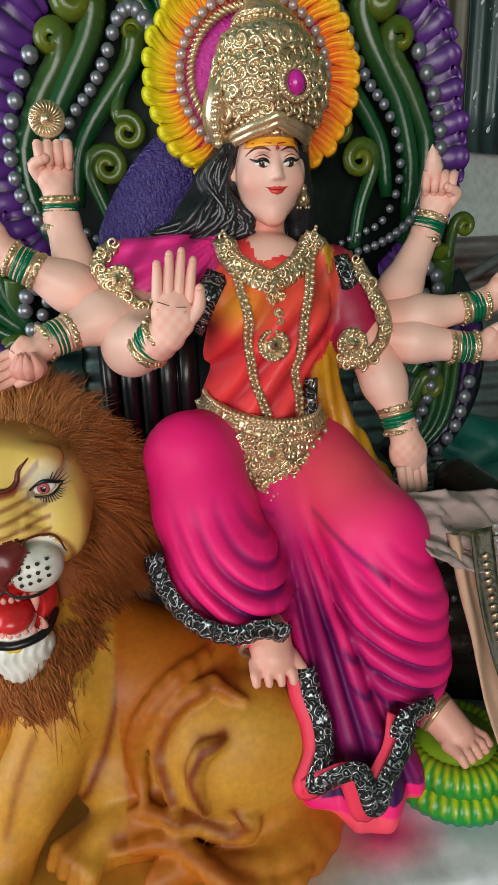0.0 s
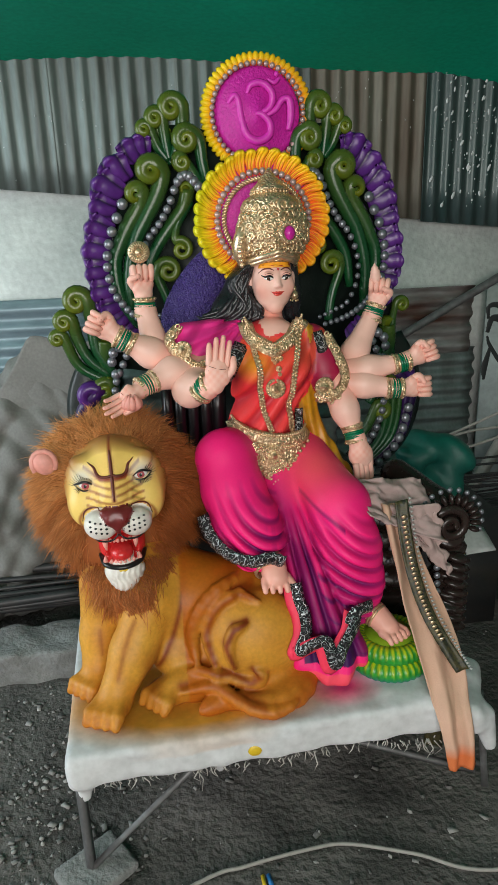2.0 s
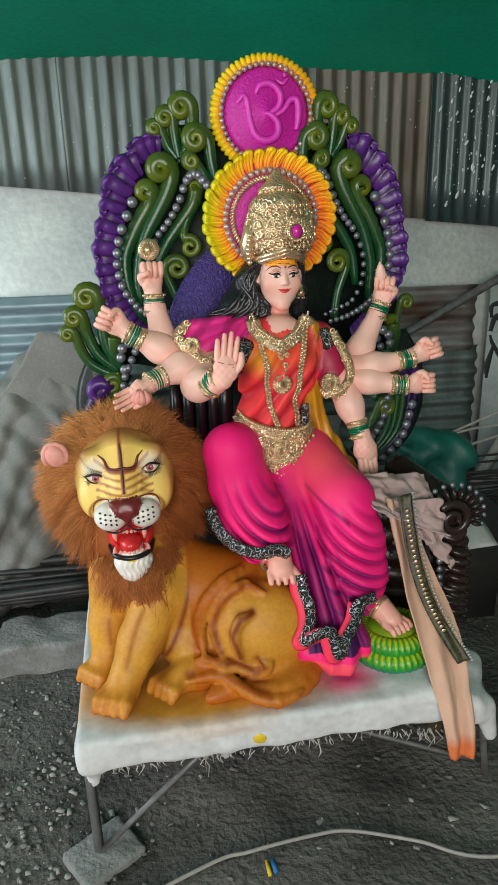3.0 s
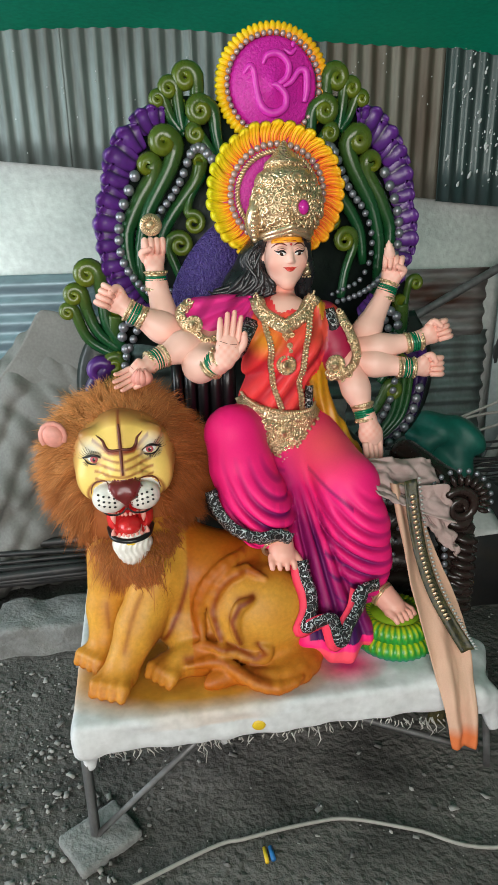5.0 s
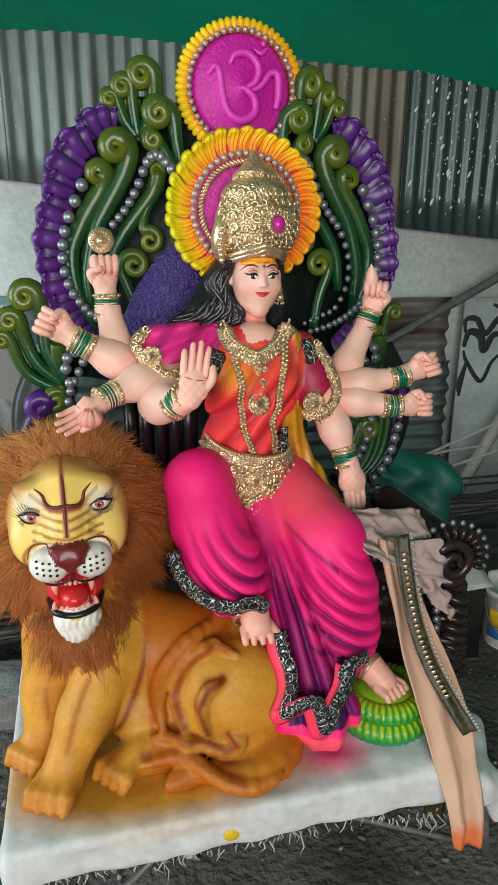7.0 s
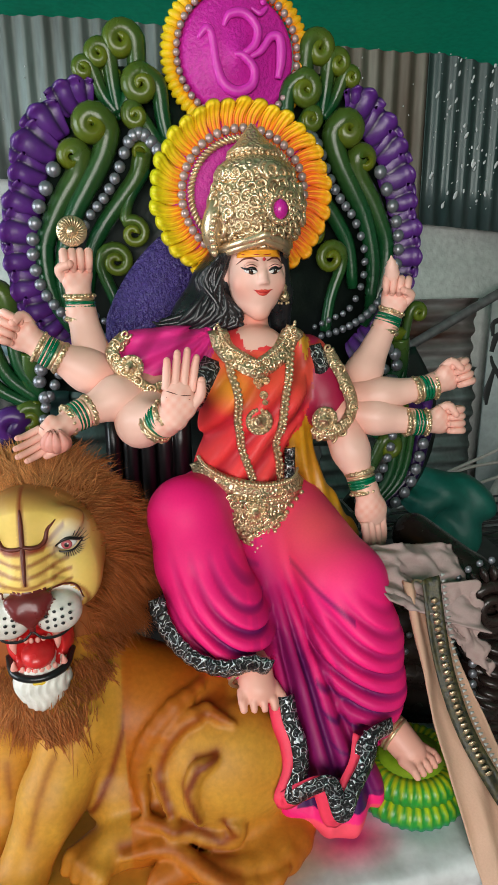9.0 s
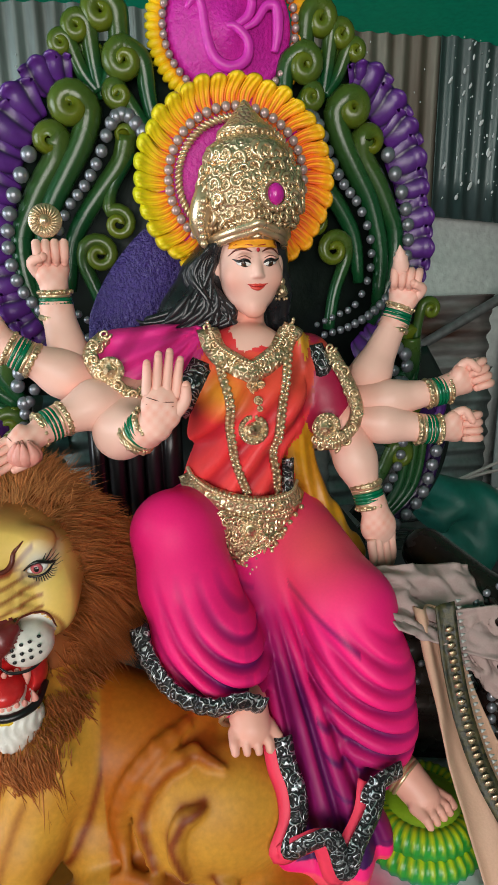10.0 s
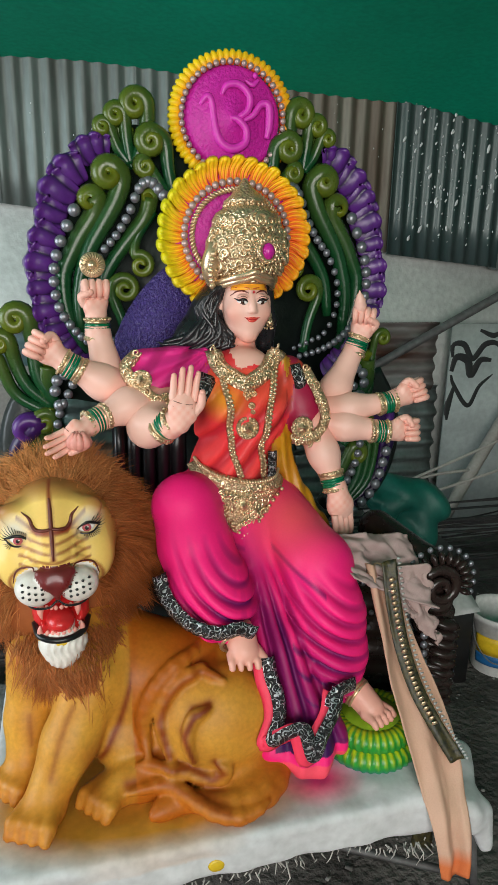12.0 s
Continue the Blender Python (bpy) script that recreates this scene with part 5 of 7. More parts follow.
# head: face turned a little, hair, crown
head_from = len(body.v)
HC, HY = vec(0.220, 1.425, 1.525), 4.0
m_head = np.array(Euler((radians(4), 0, radians(HY))).to_matrix())
hp = lambda x, y, z: HC + m_head @ vec(x, y, z)
clay = Clay(HC - 0.13, HC + vec(0.13, 0.13, 0.16), 0.0036)
clay.blob(hp(0, 0.025, 0.03), (0.061, 0.072, 0.080), SKIN, 0.01)
clay.blob(hp(0, -0.012, -0.014), (0.060, 0.060, 0.078), SKIN, 0.02, (4, 0, HY))
clay.blob(hp(0, -0.047, -0.078), (0.019, 0.016, 0.014), SKIN, 0.022)
for sx in (-1, 1):
    clay.blob(hp(sx * 0.033, -0.044, -0.016), (0.022, 0.018, 0.020), SKIN, 0.02)
    clay.blob(hp(sx * 0.025, -0.062, 0.020), (0.015, 0.008, 0.007), SKIN, 0.006)
    clay.blob(hp(sx * 0.066, 0.012, -0.008), (0.010, 0.016, 0.026), SKIN, 0.006)
    clay.blob(hp(sx * 0.0085, -0.071, -0.012), (0.0052, 0.006, 0.0045), SKIN, 0.004)
clay.limb([hp(0, -0.062, 0.020), hp(0, -0.071, 0.002), hp(0, -0.077, -0.0075)], (0.0040, 0.0050, 0.0066), SKIN, 0.010)
blush = lambda v, c, r, a: a * np.clip(1 - np.linalg.norm(v - c, axis=1) / r, 0, 1)
clay.skin(body, lambda v: blush(v, hp(0.040, -0.048, -0.022), 0.036, 0.55) + blush(v, hp(-0.040, -0.048, -0.022), 0.036, 0.55) + blush(v, hp(0.026, -0.062, 0.020), 0.020, 0.35) + blush(v, hp(-0.026, -0.062, 0.020), 0.020, 0.35) + 0.6 * np.clip((-0.062 - (v - HC)[:, 2]) * 25, 0, 1))
face_turn = (4, 0, HY)
for sx in (-1, 1):
    body.add(*ball(hp(sx * 0.0255, -0.0645, 0.0105), (0.0150, 0.0056, 0.0064), 8, 12, (4, sx * -6, HY + sx * 12)), WHITE_EYE)
    body.add(*ball(hp(sx * 0.0250, -0.0682, 0.0105), (0.0068, 0.0024, 0.0066), 7, 10, face_turn), BROWN_EYE)
    body.add(*ball(hp(sx * 0.0250, -0.0702, 0.0105), (0.0028, 0.0012, 0.0028), 6, 8, face_turn), BLACKP)
    # catchlight on the iris, set in as a tiny white bead
    body.add(*ball(hp(sx * 0.0250 + 0.0015, -0.0712, 0.0125), 0.0010, 5, 6), WHITE_EYE)
    body.add(*tube([hp(sx * 0.0115, -0.0665, 0.008), hp(sx * 0.018, -0.0705, 0.0145), hp(sx * 0.027, -0.0705, 0.0165), hp(sx * 0.036, -0.066, 0.0135), hp(sx * 0.046, -0.057, 0.017)], [0.0012, 0.0026, 0.0030, 0.0024, 0.0008], 6, 18), BLACKP)
    body.add(*tube([hp(sx * 0.0125, -0.067, 0.0075), hp(sx * 0.025, -0.069, 0.0045), hp(sx * 0.037, -0.064, 0.010)], [0.0006, 0.0009, 0.0007], 4, 12), BLACKP)
    body.add(*tube(clay.lay(spline([hp(sx * 0.010, -0.0695, 0.0300), hp(sx * 0.023, -0.0690, 0.0350), hp(sx * 0.037, -0.061, 0.0330), hp(sx * 0.051, -0.047, 0.021)], 12)), [0.0010, 0.0022, 0.0019, 0.0006], 5, 18), LBROWN)
    body.add(*tube(clay.lay(spline([hp(sx * 0.000, -0.0655, 0.0405), hp(sx * 0.03, -0.063, 0.0425), hp(sx * 0.050, -0.049, 0.038)], 10)), [0.001, 0.0011, 0.0006], 5, 14), RED_LINE)
    # earrings
    e = hp(sx * 0.072, 0.006, -0.035)
    body.add(*ball(e, 0.0085, 6, 8), GOLDS)
    body.add(*lathe([(0.002, 0.0), (0.010, -0.010), (0.014, -0.022), (0.011, -0.026), (0.002, -0.03)], e, (0, 0, 1), 12), GOLD)
    for k in range(6):
        body.add(*ball(e + vec(0.011 * math.cos(k), 0.011 * math.sin(k), -0.032), 0.0035, 5, 6), GOLDS)
fore = np.array([[hp((u - 0.5) * 0.098 * (1 - 0.12 * w), -0.0725 + 0.055 * abs(u * 2 - 1) ** 2.2 * 0.75 + 0.006 * w ** 2, 0.038 + 0.018 * w - 0.006 * (u * 2 - 1) ** 2) for w in np.linspace(0, 1, 5)] for u in np.linspace(0, 1, 14)])
fore = clay.lay(fore.reshape(-1, 3), lift=0.0012).reshape(fore.shape)
body.add(*sheet(fore, -0.0006), TILAK)
body.add(*ball(hp(0, -0.0745, 0.034), (0.0036, 0.002, 0.0036), 6, 8), RED_LINE)
lip = lambda pts: clay.lay([hp(*q) for q in pts], lift=0.0)
body.add(*tube(lip([(-0.019, -0.066, -0.0270), (-0.010, -0.072, -0.0285), (-0.004, -0.074, -0.0280), (0, -0.074, -0.0288), (0.004, -0.074, -0.0280), (0.010, -0.072, -0.0285), (0.019, -0.066, -0.0270)]), [0.0005, 0.0022, 0.0027, 0.0024, 0.0027, 0.0022, 0.0005], 8, 30), LIPS)
body.add(*tube(lip([(-0.016, -0.066, -0.0295), (-0.008, -0.071, -0.0335), (0, -0.073, -0.0345), (0.008, -0.071, -0.0335), (0.016, -0.066, -0.0295)]), [0.0005, 0.0030, 0.0040, 0.0030, 0.0005], 8, 30), LIPS)
# arched smooth rim of the crown over the brow, and lid creases
for dz, dy, r in ((0.0, 0.0, 0.0075), (0.011, -0.004, 0.0085)):
    body.add(*tube([hp(x, y + dy, z + dz) for x, y, z in ((-0.080, 0.03, 0.028), (-0.070, -0.015, 0.040), (-0.045, -0.052, 0.054), (-0.016, -0.071, 0.064), (0, -0.076, 0.070), (0.016, -0.071, 0.064), (0.045, -0.052, 0.054), (0.070, -0.015, 0.040), (0.080, 0.03, 0.028))], [r], 9, 44), GOLDS)
for sx in (-1, 1):
    body.add(*tube(clay.lay([hp(sx * 0.013, -0.068, 0.0185), hp(sx * 0.025, -0.070, 0.0235), hp(sx * 0.038, -0.062, 0.0195)]), [0.0004, 0.0009, 0.0004], 4, 14), LBROWN)
body.add(*tube([q - vec(0, 0.0022, 0) for q in lip([(-0.021, -0.063, -0.0265), (-0.009, -0.0755, -0.0305), (0, -0.076, -0.0312), (0.009, -0.0755, -0.0305), (0.021, -0.063, -0.0265)])], [0.0005, 0.0008, 0.0008, 0.0008, 0.0005], 4, 20), RED_LINE)

# the face a little fuller
for i in range(head_from, len(body.v)):
    body.v[i] = HC + (body.v[i] - HC) * vec(1.02, 1.06, 1.08) + vec(-0.009, 0, 0.002)

# hair falling behind and to one side
rng = random.Random(11)
clay = Clay((-0.02, 1.40, 1.34), (0.34, 1.56, 1.62), 0.006)
clay.limb([(0.20, 1.485, 1.57), (0.13, 1.475, 1.50), (0.08, 1.455, 1.43), (0.03, 1.45, 1.405)], (0.07, 0.05, 0.05, 0.025), HAIR, 0.03)
clay.limb([(0.25, 1.48, 1.57), (0.275, 1.48, 1.47), (0.28, 1.48, 1.40)], (0.055, 0.035, 0.03), HAIR, 0.03)
clay.skin(body)
for i in range(110):
    s = rng.random()
    o = vec(rng.uniform(-0.01, 0.01), 0, 0)
    p0 = vec(0.155 - 0.03 * s, 1.388 + 0.03 * rng.random(), 1.575 - 0.01 * s)
    p1 = vec(0.126 - 0.03 * s + rng.uniform(-0.02, 0.02), 1.405 + 0.02 * rng.random(), 1.53 - 0.03 * s)
    p2 = vec(0.075 + 0.09 * s + rng.uniform(-0.03, 0.03), 1.395 + 0.02 * rng.random(), 1.45 - 0.03 * s + rng.uniform(-0.02, 0.02))
    p3 = vec(-0.005 + 0.12 * s + rng.uniform(-0.02, 0.02), 1.405 + 0.02 * rng.random(), 1.405 + 0.01 * (1 - s) + rng.uniform(-0.02, 0.01))
    p4 = p3 + vec(rng.uniform(-0.03, 0.02), 0.005, rng.uniform(-0.015, 0.015))
    body.add(*tube([p0, p1, p2, p3, p4], [0.004, 0.0075, 0.0085, 0.006, 0.0015], 6, 20), HAIR)

# crown
m_crown = np.array(Euler((radians(-6), 0, radians(13))).to_matrix())
cp = lambda x, y, z: HC + m_crown @ vec(x, y, z)
cn = lambda x, y, z: m_crown @ vec(x, y, z)
v, f = lathe([(0.066, 0.045), (0.076, 0.046), (0.082, 0.052), (0.083, 0.062), (0.079, 0.068), (0.092, 0.080), (0.104, 0.105), (0.110, 0.135), (0.108, 0.160), (0.098, 0.180), (0.088, 0.190), (0.091, 0.197), (0.090, 0.212), (0.080, 0.228), (0.062, 0.240), (0.052, 0.243), (0.052, 0.250), (0.059, 0.252), (0.057, 0.258), (0.040, 0.272), (0.022, 0.292), (0.006, 0.312), (0.001, 0.316)], seg=48)
body.add(HC + (v * vec(1, 0.92, 1)) @ m_crown.T, f, GOLD)
rng = random.Random(21)
rad = lambda z: float(np.interp(z, (0.05, 0.08, 0.105, 0.135, 0.16, 0.18, 0.19, 0.212, 0.23), (0.083, 0.092, 0.104, 0.110, 0.108, 0.098, 0.09, 0.09, 0.08)))
for row in range(5):
    z = 0.088 + row * 0.028
    for i in range(13):
        a = -math.pi * (0.02 + 0.96 * (i + 0.5 * (row % 2) + rng.uniform(-0.25, 0.25)) / 13)
        z = 0.088 + row * 0.028 + rng.uniform(-0.007, 0.007)
        r = rad(z)
        nrm = cn(math.cos(a), math.sin(a) * 0.92, 0.1)
        body.add(*curl(cp(math.cos(a) * r, math.sin(a) * r * 0.92, z), rng.uniform(0.011, 0.020), GOLDS, rng.uniform(1.0, 1.6), rng.uniform(0, 6), rng.choice((-1, 1)), rng.uniform(0.004, 0.0065), nrm), GOLDS)
for z, n in ((0.072, 40), (0.190, 34), (0.246, 24)):
    for i in range(n):
        a = 2 * math.pi * i / n
        r = rad(z) if z < 0.2 else 0.055
        body.add(*ball(cp(math.cos(a) * r * 1.01, math.sin(a) * r * 0.935, z), 0.0052, 5, 6), GOLDS)
ga = radians(-86)
gc, gn = cp(math.cos(ga) * 0.108, math.sin(ga) * 0.101, 0.122), cn(math.cos(ga), math.sin(ga), 0.08)
body.add(*lathe([(0.030, 0.0), (0.030, 0.006), (0.022, 0.010), (0.020, 0.006)], gc, gn, 20), GOLDS)
body.add(*ball(gc + np.asarray(gn) * 0.008, (0.0165, 0.013, 0.020), 8, 14, (0, 0, HY)), GEM)
for i in range(16):
    a = 2 * math.pi * i / 16
    mm = np.array(Vector(gn).to_track_quat("Z", "Y").to_matrix())
    body.add(*ball(gc + mm @ vec(math.cos(a) * 0.0255, math.sin(a) * 0.0275, 0.009), 0.0048, 5, 6), GOLDS)
    body.add(*curl(gc + mm @ vec(math.cos(a) * 0.043, math.sin(a) * 0.043, 0.0), 0.010, GOLDS, 1.2, a, 1, 0.004, gn), GOLDS)
# hanging ear flap of the crown
side = [hp(-0.098, -0.005, 0.125), hp(-0.104, 0.0, 0.085), hp(-0.098, 0.005, 0.045)]
body.add(*tube([side[0] + vec(0, 0, 0.03), *side], [0.014, 0.026, 0.025, 0.012], 8, 14), GOLDS)
beads([q + vec(-0.004, -0.024, 0) for q in side], 0.009, 7, GOLDS)
thing("goddess_statue", "painted plaster seated statue with eight arms, pink sari and gold crown", "statue", pile=body)


# ---- lion statue, one mesh ----
lion = Pile()
clay = Clay((-0.56, 0.78, 0.38), (0.30, 1.42, 0.98), 0.0065)
clay.limb([(-0.26, 1.25, 0.78), (-0.23, 1.18, 0.66), (-0.10, 1.15, 0.60)], (0.11, 0.135, 0.12), LION, 0.05)
clay.limb([(0.02, 1.06, 0.47), (-0.16, 1.07, 0.50)], (0.07, 0.08), LION, 0.03)
clay.limb([(0.04, 0.99, 0.43), (-0.12, 0.99, 0.43)], (0.05, 0.05), LION, 0.03)
clay.limb([(-0.12, 1.16, 0.62), (0.06, 1.14, 0.58)], (0.14, 0.14), LION, 0.05)
clay.blob((0.068, 1.025, 0.550), (0.152, 0.112, 0.145), LION, 0.012)
clay.blob((-0.04, 1.10, 0.66), (0.10, 0.09, 0.07), LION, 0.05)
# fore legs
clay.limb([(-0.225, 1.06, 0.68), (-0.285, 1.01, 0.55), (-0.335, 0.965, 0.46)], (0.072, 0.062, 0.050), LION, 0.03)
clay.limb([(-0.37, 1.15, 0.70), (-0.385, 1.12, 0.55), (-0.395, 1.08, 0.46)], (0.06, 0.052, 0.046), LION, 0.03)
# hind foot and tail
clay.limb([(0.06, 1.0, 0.45), (-0.06, 0.98, 0.45), (-0.16, 0.975, 0.445)], (0.055, 0.042, 0.045), LION, 0.03)


def paw(c, d, s=1.0):
    d = np.asarray(d, float)
    d /= np.linalg.norm(d)
    w = np.cross(d, (0, 0, 1))
    c = np.asarray(c, float)
    clay.blob(c, (0.052 * s, 0.052 * s, 0.035 * s), LION, 0.02)
    for i in range(4):
        o = w * (i - 1.5) * 0.026 * s
        clay.limb([c + o * 0.8 + vec(0, 0, 0.012), c + o + d * 0.045 * s + vec(0, 0, 0.006), c + o * 1.05 + d * 0.062 * s - vec(0, 0, 0.012)], (0.018 * s, 0.0175 * s, 0.013 * s), LION, 0.007)


paw((-0.352, 0.935, 0.435), (-0.45, -1, 0), 1.05)
paw((-0.405, 1.055, 0.438), (-0.7, -0.8, 0), 0.95)
paw((-0.195, 0.965, 0.435), (-0.75, -0.75, 0), 1.0)
tail_pts = [(0.20, 1.04, 0.47), (0.205, 0.95, 0.435), (0.15, 0.885, 0.425), (0.06, 0.875, 0.425), (-0.01, 0.905, 0.425), (-0.07, 0.905, 0.42), (-0.105, 0.885, 0.42)]
clay.limb(spline(tail_pts, 14), np.interp(np.linspace(0, 1, 14), (0, 0.3, 0.7, 0.85, 1), (0.034, 0.03, 0.022, 0.026, 0.012)), LION, 0.015)
clay.blob((0.11, 0.965, 0.425), (0.10, 0.07, 0.045), LION, 0.03)
# skin folds over the haunch and the hock
for pts, r in (
    ([(-0.051, 0.93, 0.498), (-0.071, 0.93, 0.557), (-0.072, 0.93, 0.621), (-0.039, 0.93, 0.677), (0.02, 0.93, 0.699), (0.074, 0.93, 0.687)], 0.013),
    ([(-0.003, 0.93, 0.508), (-0.02, 0.93, 0.566), (-0.006, 0.93, 0.623), (0.032, 0.93, 0.645)], 0.011),
    ([(-0.106, 0.95, 0.5), (-0.115, 0.95, 0.585), (-0.09, 0.95, 0.664), (-0.031, 0.95, 0.714), (0.039, 0.95, 0.728)], 0.014),
    ([(-0.127, 0.92, 0.496), (-0.049, 0.92, 0.491), (0.014, 0.92, 0.464), (0.056, 0.92, 0.465), (0.07, 0.92, 0.492), (0.05, 0.92, 0.509)], 0.013),
    ([(-0.154, 0.9, 0.458), (-0.067, 0.9, 0.463), (0.011, 0.9, 0.438), (0.092, 0.9, 0.424), (0.156, 0.9, 0.439)], 0.014),
):
    laid = clay.lay(spline(pts, 12), lift=0.004)
    clay.limb(laid, np.interp(np.linspace(0, 1, 12), (0, 0.25, 0.75, 1), (r * 0.6, r * 1.25, r * 1.25, r * 0.5)), LION, 0.010)


# airbrushed strokes: width, strength and the line in x and z
STROKES = (
    (0.012, 0.95, ((-0.121, 0.52), (-0.129, 0.596), (-0.102, 0.675), (-0.039, 0.73), (0.039, 0.744), (0.117, 0.727))),
    (0.011, 1.0, ((-0.06, 0.518), (-0.079, 0.595), (-0.055, 0.665), (0.005, 0.703), (0.067, 0.702))),
    (0.009, 1.0, ((-0.007, 0.522), (-0.029, 0.589), (-0.004, 0.638), (0.035, 0.651))),
    (0.01, 0.9, ((-0.103, 0.505), (-0.016, 0.498), (0.035, 0.469), (0.061, 0.489), (0.041, 0.516))),
    (0.01, 0.9, ((-0.16, 0.47), (-0.082, 0.476), (-0.003, 0.46), (0.061, 0.443))),
    (0.01, 0.8, ((0.194, 0.613), (0.214, 0.516), (0.208, 0.418), (0.172, 0.352))),
    (0.01, 0.9, ((-0.116, 0.805), (-0.138, 0.683), (-0.17, 0.576), (-0.22, 0.486))),
    (0.008, 0.6, ((-0.272, 0.661), (-0.305, 0.591), (-0.327, 0.518))),
    (0.008, 0.6, ((-0.377, 0.589), (-0.375, 0.521))),
    (0.009, 0.6, ((-0.028, 0.725), (0.037, 0.738), (0.102, 0.713))),
    (0.008, 0.8, ((-0.095, 0.433), (-0.009, 0.403), (0.07, 0.385), (0.142, 0.416))),
)


def brown_spray(v):
    x, y, z = v[:, 0], v[:, 1], v[:, 2]
    tail = np.clip((z < 0.435) * np.clip((0.012 - (z - 0.412)) * 60, 0, 1), 0, 1) * 0.8
    tip = np.clip(1 - np.hypot(x + 0.10, y - 0.885) / 0.05, 0, 1)
    gap = np.clip(1 - np.hypot((x + 0.235) / 0.04, (z - 0.50) / 0.10), 0, 1) * (y < 1.08)
    blot = np.zeros(len(v))
    for w, strength, pts in STROKES:
        q = np.array(pts, float)
        for a, b in zip(q, q[1:]):
            ab = b - a
            t = np.clip(((x - a[0]) * ab[0] + (z - a[1]) * ab[1]) / (ab @ ab), 0, 1)
            d = np.hypot(x - a[0] - t * ab[0], z - a[1] - t * ab[1])
            blot = np.maximum(blot, strength * (0.75 * np.exp(-(d / (w * 0.8)) ** 2) + 0.35 * np.exp(-(d / (w * 2.4)) ** 2)))
    blot = blot * (y < 1.14)
    toes = np.clip(np.sin(x * 210 + y * 60) - 0.3, 0, 1) * (z < 0.45) * 0.45
    return np.clip(np.maximum.reduce((tail, tip, gap, blot, toes)), 0, 1)


def orange_spray(v):
    x, y, z = v[:, 0], v[:, 1], v[:, 2]
    edge = np.clip(np.hypot((x - 0.06) / 0.15, (z - 0.56) / 0.15) - 0.75, 0, 1) * 1.6 * (x > -0.14)
    mottle = 0.04 + 0.14 * np.sin(x * 31 + 2 * np.sin(z * 23)) * np.sin(z * 27 + 1.5 * np.sin(x * 19))
    return np.clip(np.clip(1 - (z - 0.40) / 0.11, 0, 1) * 0.7 + edge + 0.35 * np.clip((z - 0.64) * 5, 0, 1) + mottle, 0, 0.9)


clay.skin(lion, brown_spray, orange_spray)
trunk = clay

# head
LC = vec(-0.297, 1.17, 0.955)
m_lion = np.array(Euler((radians(-4), radians(-2), radians(1))).to_matrix())
lp = lambda x, y, z: LC + m_lion @ vec(x, y, z if z > -0.07 else -0.07 + (z + 0.07) * 0.86)
clay = Clay(LC - vec(0.20, 0.20, 0.30), LC + vec(0.20, 0.17, 0.22), 0.0042)
clay.blob(lp(0, 0.03, 0.040), (0.146, 0.10, 0.142), LFACE, 0.02)
clay.limb([lp(0, -0.03, 0.13), lp(0, -0.085, 0.035)], (0.055, 0.044), LFACE, 0.04)
for sx in (-1, 1):
    clay.blob(lp(sx * 0.066, -0.050, 0.118), (0.050, 0.028, 0.030), LFACE, 0.03, (0, sx * -22, 0))
    clay.blob(lp(sx * 0.078, -0.030, 0.005), (0.056, 0.05, 0.070), LFACE, 0.03)
    clay.blob(lp(sx * 0.047, -0.092, -0.040), (0.046, 0.044, 0.040), LWHITE, 0.006, (0, sx * -12, 0))
    clay.blob(lp(sx * 0.078, -0.072, 0.074), (0.030, 0.02, 0.017), LFACE, 0.008, cut=True)
    for k in range(4):
        clay.limb([lp(0.0, -0.112 + 0.010 * k, 0.020 + k * 0.020), lp(sx * 0.04, -0.102 + 0.010 * k, 0.026 + k * 0.018), lp(sx * 0.074, -0.074 + 0.006 * k, 0.010 + k * 0.014)], (0.0105, 0.011, 0.006), LFACE, 0.004)
clay.limb([lp(-0.031, -0.121, 0.003), lp(0.031, -0.121, 0.003)], (0.010, 0.010), LNOSE, 0.004)
for sx in (-1, 1):
    clay.limb([lp(sx * 0.032, -0.121, 0.001), lp(sx * 0.016, -0.130, -0.018), lp(0, -0.132, -0.040)], (0.011, 0.013, 0.008), LNOSE, 0.010)
clay.blob(lp(0, -0.130, -0.010), (0.030, 0.014, 0.024), LNOSE, 0.012)
clay.limb([lp(0, -0.124, -0.03), lp(0, -0.118, -0.075)], (0.009, 0.005), LNOSE, 0.004)
# lower jaw and mouth
clay.blob(lp(0, -0.040, -0.125), (0.066, 0.060, 0.075), TONGUE, 0.01)
clay.blob(lp(0, -0.108, -0.122), (0.053, 0.055, 0.046), TONGUE, 0.01, cut=True)
clay.limb([lp(-0.012, -0.088, -0.198), lp(0.0, -0.090, -0.222), lp(0.012, -0.088, -0.198)], (0.044, 0.040, 0.044), LWHITE, 0.012, lambda p: 0.0018 * np.sin(p[..., 0] * 420 + 2.5 * np.sin(p[..., 2] * 90)))
clay.blob(lp(0, -0.095, -0.130), (0.032, 0.040, 0.024), TONGUE, 0.006)
clay.blob(lp(0, -0.085, -0.160), (0.046, 0.035, 0.012), TONGUE, 0.006)


